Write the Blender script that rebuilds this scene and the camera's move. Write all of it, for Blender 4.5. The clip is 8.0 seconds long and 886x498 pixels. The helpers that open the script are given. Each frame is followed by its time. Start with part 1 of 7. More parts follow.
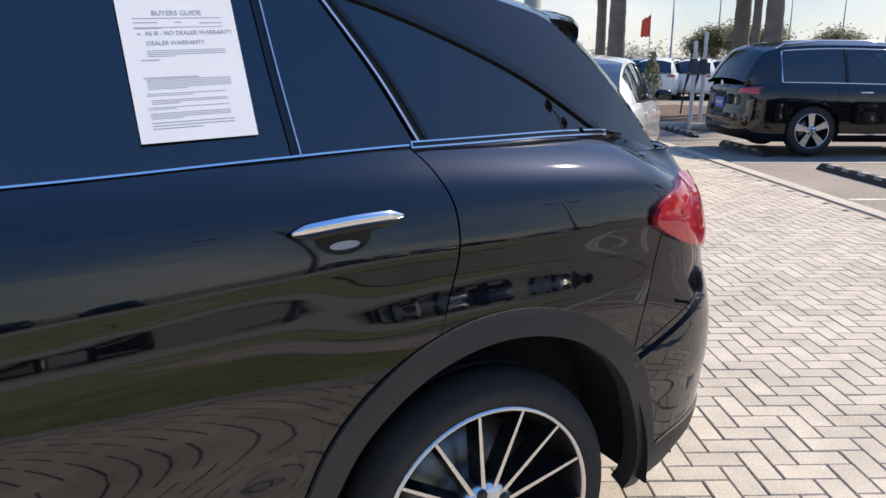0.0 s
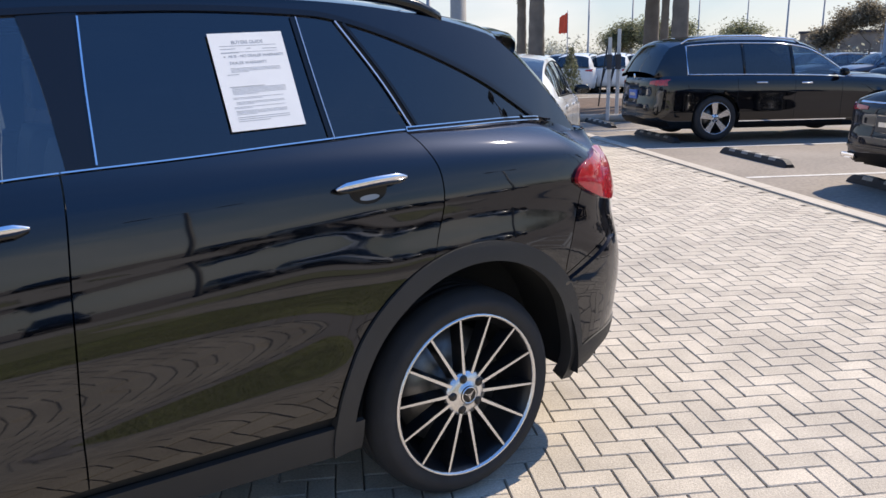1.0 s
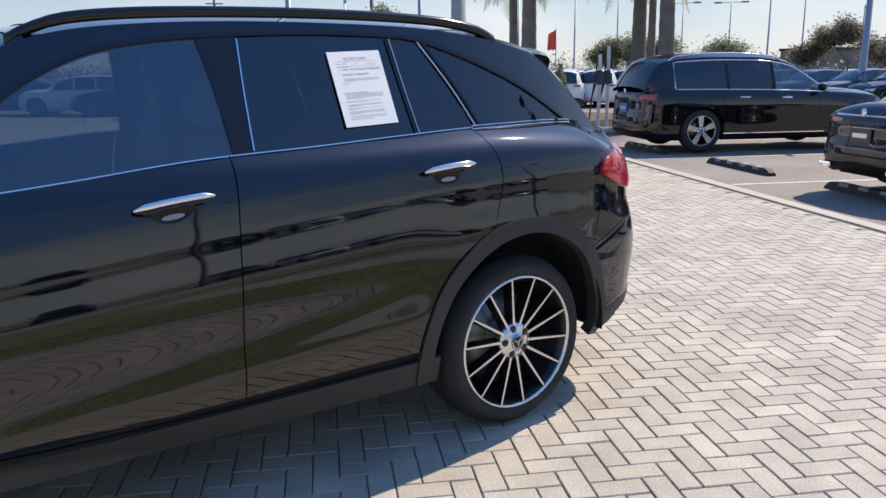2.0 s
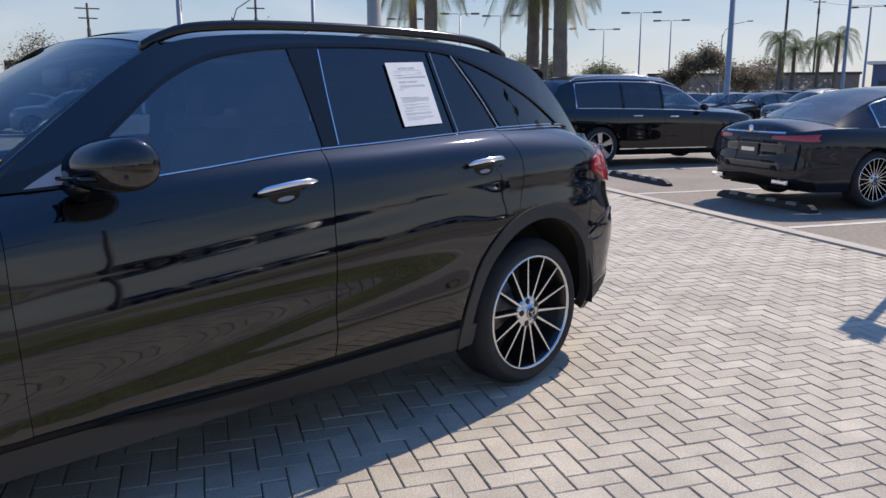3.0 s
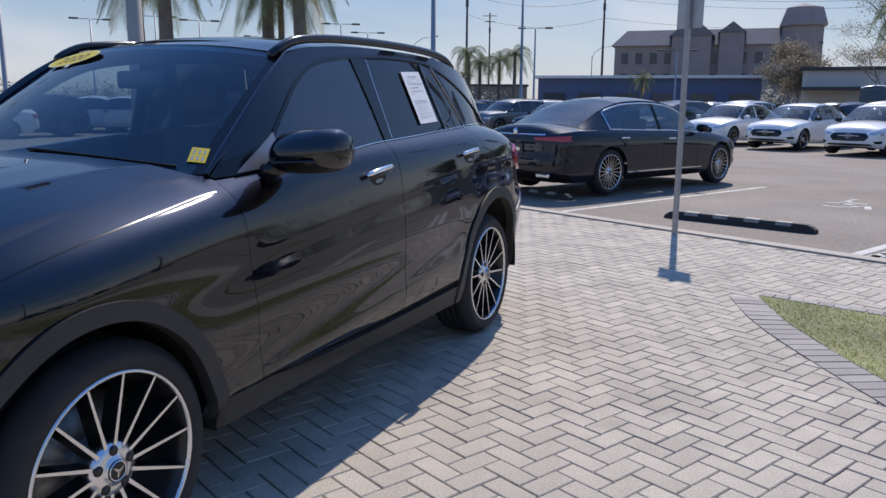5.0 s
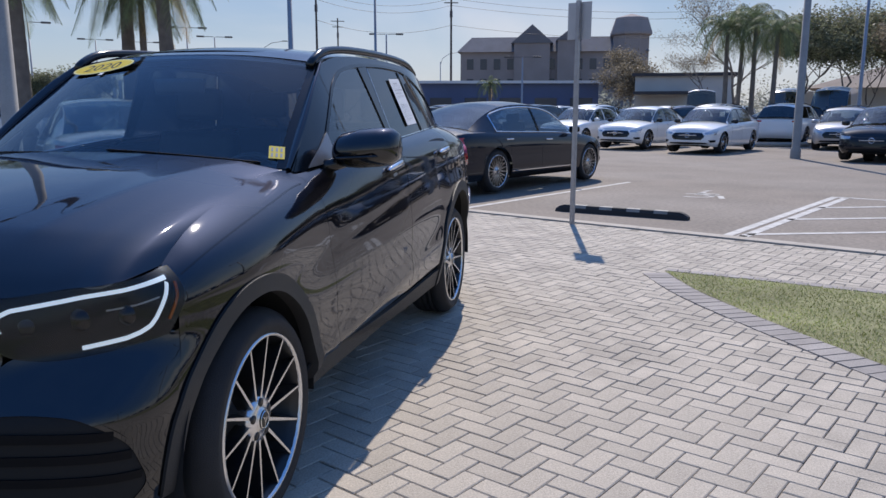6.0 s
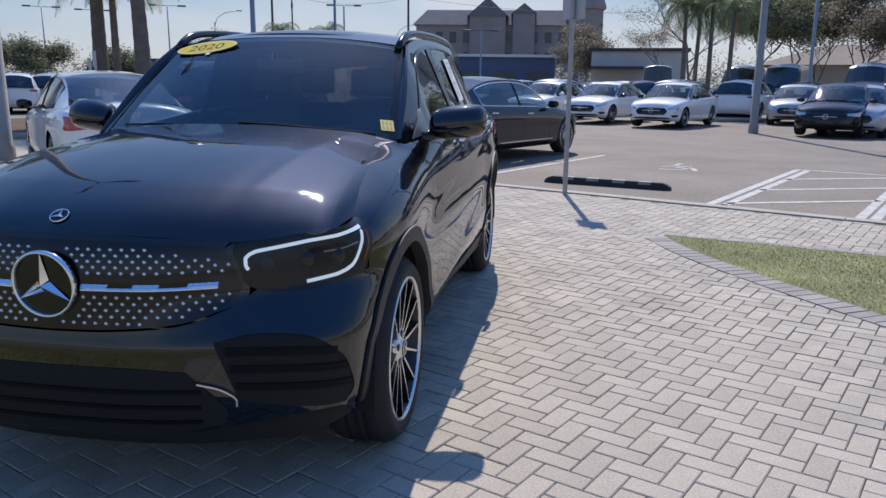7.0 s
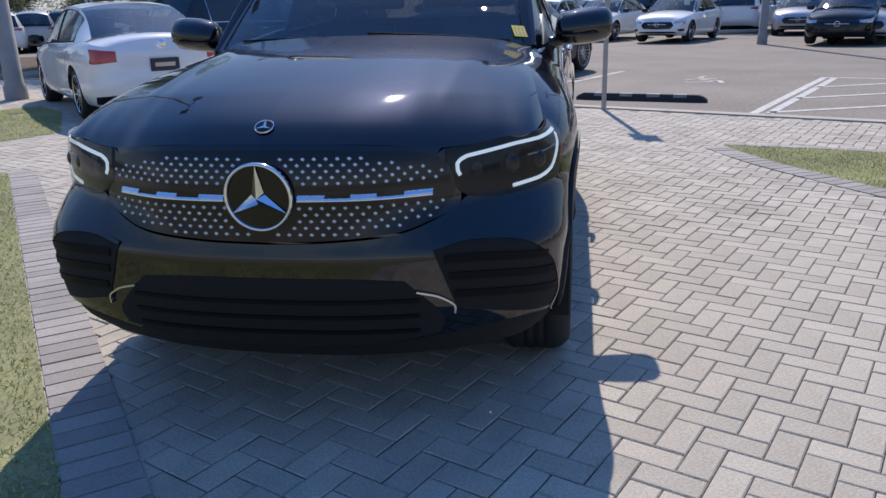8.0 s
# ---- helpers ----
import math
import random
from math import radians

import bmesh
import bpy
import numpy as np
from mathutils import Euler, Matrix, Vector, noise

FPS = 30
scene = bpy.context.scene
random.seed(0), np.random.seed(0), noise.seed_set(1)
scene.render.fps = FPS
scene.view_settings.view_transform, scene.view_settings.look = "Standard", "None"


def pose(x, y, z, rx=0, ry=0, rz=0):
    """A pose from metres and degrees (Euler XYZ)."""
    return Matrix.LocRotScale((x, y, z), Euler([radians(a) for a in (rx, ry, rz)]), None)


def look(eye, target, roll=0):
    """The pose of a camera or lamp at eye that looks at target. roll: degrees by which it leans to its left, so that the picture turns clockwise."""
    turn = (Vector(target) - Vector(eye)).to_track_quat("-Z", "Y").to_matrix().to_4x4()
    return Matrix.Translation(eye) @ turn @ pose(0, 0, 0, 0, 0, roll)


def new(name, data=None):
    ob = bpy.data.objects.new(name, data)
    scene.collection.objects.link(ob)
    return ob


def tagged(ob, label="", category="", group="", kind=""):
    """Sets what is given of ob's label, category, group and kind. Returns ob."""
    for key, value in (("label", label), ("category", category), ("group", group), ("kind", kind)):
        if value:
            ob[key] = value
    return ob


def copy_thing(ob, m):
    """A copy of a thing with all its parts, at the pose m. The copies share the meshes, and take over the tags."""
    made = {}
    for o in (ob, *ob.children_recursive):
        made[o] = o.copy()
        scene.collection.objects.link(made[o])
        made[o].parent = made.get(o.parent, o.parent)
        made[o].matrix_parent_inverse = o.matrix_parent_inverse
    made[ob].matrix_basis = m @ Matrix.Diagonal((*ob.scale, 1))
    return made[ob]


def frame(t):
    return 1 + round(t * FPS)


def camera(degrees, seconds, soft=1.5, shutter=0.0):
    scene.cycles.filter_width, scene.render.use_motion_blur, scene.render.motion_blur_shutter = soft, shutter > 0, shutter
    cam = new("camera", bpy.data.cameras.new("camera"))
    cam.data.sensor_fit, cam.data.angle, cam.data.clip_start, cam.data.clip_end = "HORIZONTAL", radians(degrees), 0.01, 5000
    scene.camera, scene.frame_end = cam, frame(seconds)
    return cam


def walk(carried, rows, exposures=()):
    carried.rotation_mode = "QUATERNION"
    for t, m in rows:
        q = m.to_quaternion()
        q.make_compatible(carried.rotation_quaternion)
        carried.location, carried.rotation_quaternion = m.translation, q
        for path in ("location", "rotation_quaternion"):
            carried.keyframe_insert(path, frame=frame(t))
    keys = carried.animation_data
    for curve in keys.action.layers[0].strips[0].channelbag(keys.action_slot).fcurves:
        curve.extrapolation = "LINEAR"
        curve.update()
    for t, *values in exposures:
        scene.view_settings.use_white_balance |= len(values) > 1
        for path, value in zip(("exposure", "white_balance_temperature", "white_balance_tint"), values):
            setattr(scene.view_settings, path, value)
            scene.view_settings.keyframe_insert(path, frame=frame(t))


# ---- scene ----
cam = camera(59.8, 8.0)
PATH = [
    (0, (1.991, -2.301, 1.436), (2.905, -0.586, 0.962), 0.4),
    (0.5, (1.769, -2.588, 1.446), (2.815, -0.953, 0.965), 0.3),
    (1, (1.479, -2.861, 1.469), (2.548, -1.24, 0.99), -0.8),
    (1.5, (1.217, -3.129, 1.48), (2.284, -1.499, 1.026), -0.9),
    (1.7, (1.091, -3.194, 1.472), (2.161, -1.564, 1.025), -0.9),
    (2.8, (0.232, -3.275, 1.434), (1.532, -1.818, 1.023), 0.0),
    (3, (0.055, -3.252, 1.414), (1.4, -1.825, 1.021), 0.0),
    (3.5, (-0.337, -3.132, 1.405), (1.093, -1.782, 1.04), 0.3),
    (4, (-0.722, -2.974, 1.403), (0.823, -1.758, 1.033), 0.8),
    (4.5, (-1.083, -2.781, 1.383), (0.572, -1.718, 1.021), 0.2),
    (5, (-1.453, -2.542, 1.385), (0.339, -1.734, 1.015), 0.5),
    (5.2, (-1.6, -2.452, 1.378), (0.219, -1.703, 1.012), 0.5),
    (6.3, (-2.431, -1.856, 1.371), (-0.502, -1.481, 1.0), 0.3),
    (6.5, (-2.584, -1.769, 1.379), (-0.655, -1.41, 0.99), 0.6),
    (7, (-2.84, -1.526, 1.397), (-0.913, -1.2, 0.976), 0.6),
    (7.5, (-2.978, -1.177, 1.357), (-1.061, -0.878, 0.874), -1.3),
    (8, (-2.935, -0.855, 1.315), (-1.049, -0.563, 0.716), -1.6),
]
walk(cam, [(t, look(eye, target, roll)) for t, eye, target, roll in PATH],
     exposures=[(0, 0.56, 7320, 14), (1.7, 0.50, 7060, 14), (3.0, 0.19, 6880, 15), (4.5, 0.04, 6550, 15), (6.5, 0.0, 6500, 15), (8.0, 0.05, 6500, 15)])

# ---- world, sun, exposure ----
SUN = Vector((0.676, 0.088, 0.731)).normalized()
scene.view_settings.exposure = 0.0
world = bpy.data.worlds.new("sky")
scene.world = world
world.use_nodes = True
wn = world.node_tree.nodes
wl = world.node_tree.links
wn.clear()
w_out = wn.new("ShaderNodeOutputWorld")
w_bg = wn.new("ShaderNodeBackground")
w_sky = wn.new("ShaderNodeTexSky")
w_sky.sky_type = "NISHITA"
w_sky.sun_disc = False
w_sky.sun_elevation = math.asin(SUN.z)
w_sky.sun_rotation = math.atan2(SUN.x, SUN.y)
w_sky.air_density, w_sky.dust_density, w_sky.ozone_density = 1.0, 0.35, 1.6
w_bg.inputs["Strength"].default_value = 0.15
w_soft = wn.new("ShaderNodeGamma")
w_soft.inputs["Gamma"].default_value = 0.56
w_hue = wn.new("ShaderNodeHueSaturation")
w_hue.inputs["Saturation"].default_value, w_hue.inputs["Value"].default_value = 1.30, 1.5
wl.new(w_sky.outputs[0], w_soft.inputs["Color"])
wl.new(w_soft.outputs[0], w_hue.inputs["Color"])
# thin high cloud over the sky
w_tc = wn.new("ShaderNodeTexCoord")
w_map = wn.new("ShaderNodeMapping")
w_map.inputs["Scale"].default_value = (1.0, 1.3, 3.2)
w_noise = wn.new("ShaderNodeTexNoise")
w_noise.inputs["Scale"].default_value, w_noise.inputs["Detail"].default_value, w_noise.inputs["Distortion"].default_value = 2.3, 7, 0.5
w_ramp = wn.new("ShaderNodeMapRange")
w_ramp.inputs[1].default_value, w_ramp.inputs[2].default_value, w_ramp.inputs[3].default_value, w_ramp.inputs[4].default_value = 0.44, 0.74, 0.0, 0.6
w_mix = wn.new("ShaderNodeMix")
w_mix.data_type = "RGBA"
w_mix.inputs[7].default_value = (5.2, 5.3, 5.5, 1)
wl.new(w_tc.outputs["Generated"], w_map.inputs["Vector"])
wl.new(w_map.outputs[0], w_noise.inputs["Vector"])
wl.new(w_noise.outputs[0], w_ramp.inputs[0])
w_sep = wn.new("ShaderNodeSeparateXYZ")
w_low = wn.new("ShaderNodeMapRange")
w_low.inputs[1].default_value, w_low.inputs[2].default_value, w_low.inputs[3].default_value, w_low.inputs[4].default_value = 0.06, 0.40, 1.0, 0.10
w_mul = wn.new("ShaderNodeMath")
w_mul.operation = "MULTIPLY"
wl.new(w_tc.outputs["Generated"], w_sep.inputs[0])
wl.new(w_sep.outputs["Z"], w_low.inputs[0])
wl.new(w_ramp.outputs[0], w_mul.inputs[0])
wl.new(w_low.outputs[0], w_mul.inputs[1])
wl.new(w_mul.outputs[0], w_mix.inputs[0])
w_haze = wn.new("ShaderNodeMix")
w_haze.data_type = "RGBA"
w_haze.inputs[0].default_value = 0.4
w_haze.inputs[7].default_value = (1.05, 2.1, 3.75, 1)
wl.new(w_hue.outputs[0], w_haze.inputs[6])
wl.new(w_haze.outputs[2], w_mix.inputs[6])
w_zen = wn.new("ShaderNodeMapRange")
w_zen.inputs[1].default_value, w_zen.inputs[2].default_value = 0.10, 0.70
wl.new(w_sep.outputs["Z"], w_zen.inputs[0])
w_deep = wn.new("ShaderNodeMix")
w_deep.data_type = "RGBA"
w_deep.inputs[6].default_value, w_deep.inputs[7].default_value = (1, 1, 1, 1), (0.46, 0.84, 1.42, 1)
wl.new(w_zen.outputs[0], w_deep.inputs[0])
w_dim = wn.new("ShaderNodeVectorMath")
w_dim.operation = "MULTIPLY"
wl.new(w_mix.outputs[2], w_dim.inputs[0])
wl.new(w_deep.outputs[2], w_dim.inputs[1])
w_dot = wn.new("ShaderNodeVectorMath")
w_dot.operation = "DOT_PRODUCT"
w_dot.inputs[1].default_value = SUN
wl.new(w_tc.outputs["Generated"], w_dot.inputs[0])
w_wide = wn.new("ShaderNodeMapRange")
w_wide.inputs[1].default_value, w_wide.inputs[2].default_value, w_wide.inputs[3].default_value, w_wide.inputs[4].default_value = 0.80, 1.0, 0.0, 1.0
wl.new(w_dot.outputs["Value"], w_wide.inputs[0])
w_pow = wn.new("ShaderNodeMath")
w_pow.operation = "POWER"
w_pow.inputs[1].default_value = 3.5
wl.new(w_wide.outputs[0], w_pow.inputs[0])
w_glow = wn.new("ShaderNodeVectorMath")
w_glow.operation = "SCALE"
w_glow.inputs[0].default_value = (2.6, 2.5, 2.4)
wl.new(w_pow.outputs[0], w_glow.inputs["Scale"])
w_add = wn.new("ShaderNodeVectorMath")
wl.new(w_dim.outputs[0], w_add.inputs[0])
wl.new(w_glow.outputs[0], w_add.inputs[1])
wl.new(w_add.outputs[0], w_bg.inputs[0])
wl.new(w_bg.outputs[0], w_out.inputs[0])
sun = new("sun", bpy.data.lights.new("sun", "SUN"))
sun.data.energy, sun.data.angle, sun.data.color = 4.6, radians(0.53), (1.0, 0.935, 0.83)
sun.matrix_world = look(SUN * 50, (0, 0, 0))


# ---- materials ----
def mat(name, color, rough=0.5, metal=0.0, vary=0.0, scale=8.0, bump=0.0, bump_scale=60.0, coat=0.0, fine=0.0, tone=None, island=0.0, per_object=0.0, spec=0.5):
    m = bpy.data.materials.new(name)
    m.use_nodes = True
    n, l = m.node_tree.nodes, m.node_tree.links
    p = n["Principled BSDF"]
    p.inputs["Roughness"].default_value = rough
    p.inputs["Metallic"].default_value = metal
    p.inputs["Coat Weight"].default_value = coat
    p.inputs["Coat Roughness"].default_value = 0.03
    p.inputs["Specular IOR Level"].default_value = spec
    p.inputs["Base Color"].default_value = (*color, 1)
    tc = n.new("ShaderNodeTexCoord")
    base = None
    if vary or fine or tone or island or per_object:
        rgb = n.new("ShaderNodeRGB")
        rgb.outputs[0].default_value = (*color, 1)
        base = rgb.outputs[0]
    if tone:
        big = n.new("ShaderNodeTexNoise")
        big.inputs["Scale"].default_value = scale * 0.35
        big.inputs["Detail"].default_value = 6
        l.new(tc.outputs["Object"], big.inputs["Vector"])
        ramp = n.new("ShaderNodeMapRange")
        ramp.inputs[1].default_value, ramp.inputs[2].default_value = 0.42, 0.66
        l.new(big.outputs[0], ramp.inputs[0])
        mix = n.new("ShaderNodeMix")
        mix.data_type = "RGBA"
        mix.inputs[7].default_value = (*tone, 1)
        l.new(ramp.outputs[0], mix.inputs[0])
        l.new(base, mix.inputs[6])
        base = mix.outputs[2]

    def scaled(src, source, amount):
        """src, made up to that share lighter or darker by a value that runs from 0 to 1."""
        lo = n.new("ShaderNodeMapRange")
        lo.inputs[1].default_value, lo.inputs[2].default_value = (0.25, 0.75) if amount < 3 else (0, 1)
        lo.inputs[3].default_value, lo.inputs[4].default_value = 1 - amount, 1 + amount
        l.new(source, lo.inputs[0])
        hsv = n.new("ShaderNodeHueSaturation")
        l.new(lo.outputs[0], hsv.inputs["Value"])
        l.new(src, hsv.inputs["Color"])
        return hsv.outputs[0]

    if vary:
        a = n.new("ShaderNodeTexNoise")
        a.inputs["Scale"].default_value, a.inputs["Detail"].default_value = scale, 5
        l.new(tc.outputs["Object"], a.inputs["Vector"])
        base = scaled(base, a.outputs[0], vary)
    if fine:
        b = n.new("ShaderNodeTexNoise")
        b.inputs["Scale"].default_value, b.inputs["Detail"].default_value = scale * 22, 3
        l.new(tc.outputs["Object"], b.inputs["Vector"])
        base = scaled(base, b.outputs[0], fine)
    if island:
        g = n.new("ShaderNodeNewGeometry")
        base = scaled(base, g.outputs["Random Per Island"], island)
    if per_object:
        o = n.new("ShaderNodeObjectInfo")
        base = scaled(base, o.outputs["Random"], per_object)
    if base:
        l.new(base, p.inputs["Base Color"])
    if bump:
        c = n.new("ShaderNodeTexNoise")
        c.inputs["Scale"].default_value, c.inputs["Detail"].default_value = bump_scale, 4
        l.new(tc.outputs["Object"], c.inputs["Vector"])
        bp = n.new("ShaderNodeBump")
        bp.inputs["Strength"].default_value = bump
        bp.inputs["Distance"].default_value = 0.01
        l.new(c.outputs[0], bp.inputs["Height"])
        l.new(bp.outputs[0], p.inputs["Normal"])
    return m


def glass(name, tint, clear, gloss=0.115):
    """A thin pane: tinted see-through with a Fresnel gloss on top."""
    m = bpy.data.materials.new(name)
    m.use_nodes = True
    n, l = m.node_tree.nodes, m.node_tree.links
    n.clear()
    out = n.new("ShaderNodeOutputMaterial")
    tr = n.new("ShaderNodeBsdfTransparent")
    tr.inputs[0].default_value = (*[c * clear for c in tint], 1)
    gl = n.new("ShaderNodeBsdfGlossy")
    gl.inputs["Roughness"].default_value = 0.004
    lw = n.new("ShaderNodeLayerWeight")
    lw.inputs[0].default_value = 0.5
    po = n.new("ShaderNodeMath")
    po.operation = "POWER"
    po.inputs[1].default_value = 4.5
    fr = n.new("ShaderNodeMapRange")
    fr.inputs[3].default_value, fr.inputs[4].default_value = gloss, 1.0
    l.new(lw.outputs["Facing"], po.inputs[0])
    l.new(po.outputs[0], fr.inputs[0])
    mx = n.new("ShaderNodeMixShader")
    l.new(fr.outputs[0], mx.inputs[0])
    l.new(tr.outputs[0], mx.inputs[1])
    l.new(gl.outputs[0], mx.inputs[2])
    l.new(mx.outputs[0], out.inputs[0])
    return m


def lit(name, color, strength):
    m = mat(name, color, 0.3)
    p = m.node_tree.nodes["Principled BSDF"]
    p.inputs["Emission Color"].default_value = (*color, 1)
    p.inputs["Emission Strength"].default_value = strength
    return m


def leafy(name, color, vary, scale, island, through_light=0.45):
    """Leaves: matt on top, with light coming through."""
    m = mat(name, color, 0.6, vary=vary, scale=scale, island=island)
    n, l = m.node_tree.nodes, m.node_tree.links
    p = n["Principled BSDF"]
    src = p.inputs["Base Color"].links[0].from_socket
    t = n.new("ShaderNodeBsdfTranslucent")
    l.new(src, t.inputs[0])
    mx = n.new("ShaderNodeMixShader")
    mx.inputs[0].default_value = through_light
    l.new(p.outputs[0], mx.inputs[1])
    l.new(t.outputs[0], mx.inputs[2])
    l.new(mx.outputs[0], n["Material Output"].inputs[0])
    return m


BLACK_PAINT = mat("black_paint", (0.0024, 0.0032, 0.0056), 0.42, 1.0, coat=1.0)
BLACK_PAINT.node_tree.nodes["Principled BSDF"].inputs["Specular Tint"].default_value = (0.55, 0.55, 0.58, 1)
BLACK_PAINT.node_tree.nodes["Principled BSDF"].inputs["Coat IOR"].default_value = 1.65
DARK_PAINT = mat("dark_grey_paint", (0.010, 0.012, 0.018), 0.45, 0.0, coat=1.0, spec=0.02)
NAVY_PAINT = mat("navy_paint", (0.012, 0.02, 0.05), 0.3, 0.0, coat=1.0)
GREY_PAINT = mat("grey_paint", (0.13, 0.135, 0.14), 0.35, 0.3, coat=0.8)
SILVER_PAINT = mat("silver_paint", (0.42, 0.43, 0.44), 0.35, 0.4, coat=0.8)
WHITE_PAINT = mat("white_paint", (0.78, 0.78, 0.76), 0.3, 0.0, coat=1.0)
RED_PAINT = mat("red_paint", (0.28, 0.02, 0.02), 0.3, 0.0, coat=1.0)
TRIM = mat("black_trim", (0.006, 0.006, 0.007), 0.6, spec=0.12, bump=0.1, bump_scale=900)
GLOSS = mat("gloss_black", (0.006, 0.006, 0.007), 0.12)
CLADDING = mat("grey_cladding", (0.024, 0.0235, 0.023), 0.55, vary=0.15, scale=6, bump=0.25, bump_scale=1200)
CHROME = mat("chrome", (0.82, 0.82, 0.84), 0.08, 1.0)
STUD = mat("bright_stud", (0.86, 0.86, 0.86), 0.35, 0.15)
SATIN = mat("satin_silver", (0.62, 0.62, 0.63), 0.28, 1.0)
RUBBER = mat("tyre_rubber", (0.018, 0.018, 0.019), 0.75, vary=0.25, scale=14, bump=0.3, bump_scale=300)
RIM_BRIGHT = mat("machined_alloy", (0.72, 0.71, 0.70), 0.25, 0.9, vary=0.06, scale=20)
RIM_DARK = mat("black_alloy", (0.01, 0.01, 0.011), 0.3)
BRAKE = mat("brake_steel", (0.2, 0.2, 0.2), 0.4, 1.0, vary=0.2, scale=30)
SEAT = mat("dark_leather", (0.02, 0.02, 0.022), 0.55, vary=0.2, scale=10, bump=0.15, bump_scale=200)
UNDER = mat("underbody", (0.008, 0.008, 0.008), 0.9)
TAIL_RED = mat("red_lens", (0.40, 0.016, 0.022), 0.08, coat=1.0, vary=0.35, scale=40)
LAMP_CLEAR = mat("lamp_lens", (0.55, 0.57, 0.6), 0.08, 0.6, vary=0.4, scale=30)
GLASS_DARK = glass("privacy_glass", (0.55, 0.68, 0.85), 0.06)
GLASS_TINT = glass("tinted_glass", (0.80, 0.93, 1.0), 0.45, 0.17)
GLASS_CLEAR = glass("windscreen_glass", (0.86, 0.98, 0.98), 0.9)
LAMP_BOX = mat("lamp_housing", (0.006, 0.006, 0.008), 0.45, spec=0.2)
AMBER = mat("amber_lens", (0.30, 0.07, 0.015), 0.2)
LENS = glass("lamp_cover", (0.9, 0.94, 0.96), 0.92, 0.03)
PLATE_BLUE = mat("plate_blue", (0.05, 0.13, 0.42), 0.4)
PLATE_DARK = mat("plate_dark", (0.03, 0.035, 0.045), 0.35)


# ---- mesh helpers ----
def finish(name, me, material, parent, label="", smooth=True):
    if smooth:
        me.polygons.foreach_set("use_smooth", [True] * len(me.polygons))
    if material:
        me.materials.append(material)
    ob = new(name, me)
    if parent:
        ob.parent = parent
    if label:
        ob["label"] = label
    return ob


def part(name, bm, material, parent=None, label="", smooth=False):
    me = bpy.data.meshes.new(name)
    bm.to_mesh(me)
    bm.free()
    return finish(name, me, material, parent, label, smooth)


def raw(name, verts, faces, material, parent=None, label="", smooth=True):
    me = bpy.data.meshes.new(name)
    me.from_pydata([tuple(float(c) for c in v) for v in verts], [], faces)
    me.update()
    return finish(name, me, material, parent, label, smooth)


def empty(name, m=None, label="", category="", group=""):
    ob = new(name)
    if m is not None:
        ob.matrix_basis = m
    return tagged(ob, label, category, group)


def box(bm, cx, cy, cz, sx, sy, sz, bevel=0.0, m=None):
    """A bevelled block about a centre; m turns it into place."""
    r = bmesh.ops.create_cube(bm, size=1, matrix=Matrix.Translation((cx, cy, cz)) @ Matrix.Diagonal((sx, sy, sz, 1)))
    vs = r["verts"]
    if bevel:
        es = list({e for v in vs for e in v.link_edges})
        b = bmesh.ops.bevel(bm, geom=es, offset=bevel, segments=2, affect="EDGES", profile=0.7)
        vs = list({v for f in b["faces"] for v in f.verts} | {v for v in vs if v.is_valid})
    if m is not None:
        bmesh.ops.transform(bm, matrix=m, verts=[v for v in vs if v.is_valid])
    return vs


def lathe(profile, n=32, axis="z", closed=False, a0=0.0, a1=2 * math.pi):
    """Verts and faces of a profile of (radius, height) turned about an axis."""
    full = abs(a1 - a0 - 2 * math.pi) < 1e-6
    cols = n if full else n + 1
    verts, faces = [], []
    for i in range(cols):
        a = a0 + (a1 - a0) * i / n
        for r, h in profile:
            c, s_ = r * math.cos(a), r * math.sin(a)
            verts.append((c, s_, h) if axis == "z" else (c, h, s_) if axis == "y" else (h, c, s_))
    k = len(profile)
    for i in range(n):
        j = (i + 1) % cols
        for p in range(k if closed else k - 1):
            q = (p + 1) % k
            f = (i * k + p, j * k + p, j * k + q, i * k + q)
            faces.append(f if axis != "y" else f[::-1])
    return verts, faces


def tube(points, radius, n=8, closed=False, caps=True):
    """Verts and faces of a round bar along points; radius may be a list."""
    pts = [Vector(p) for p in points]
    rad = radius if isinstance(radius, (list, tuple)) else [radius] * len(pts)
    verts, faces = [], []
    up = Vector((0, 0, 1))
    for i, p in enumerate(pts):
        a = pts[i - 1] if i or closed else pts[i]
        b = pts[(i + 1) % len(pts)] if i < len(pts) - 1 or closed else pts[i]
        d = (b - a).normalized() if (b - a).length > 1e-9 else up
        side = d.cross(up if abs(d.z) < 0.95 else Vector((1, 0, 0))).normalized()
        top = side.cross(d)
        for k in range(n):
            t = 2 * math.pi * k / n
            verts.append(p + (side * math.cos(t) + top * math.sin(t)) * rad[i])
    rows = len(pts)
    for i in range(rows if closed else rows - 1):
        for k in range(n):
            a, b = i * n + k, i * n + (k + 1) % n
            c, d = ((i + 1) % rows) * n + (k + 1) % n, ((i + 1) % rows) * n + k
            faces.append((a, b, c, d))
    if caps and not closed:
        faces.append(tuple(range(n))[::-1])
        faces.append(tuple((rows - 1) * n + k for k in range(n)))
    return verts, faces


def merge(*vf):
    verts, faces = [], []
    for v, f in vf:
        o = len(verts)
        verts += list(v)
        faces += [tuple(i + o for i in q) for q in f]
    return verts, faces


def moved(vf, m):
    return [m @ Vector(v) for v in vf[0]], vf[1]


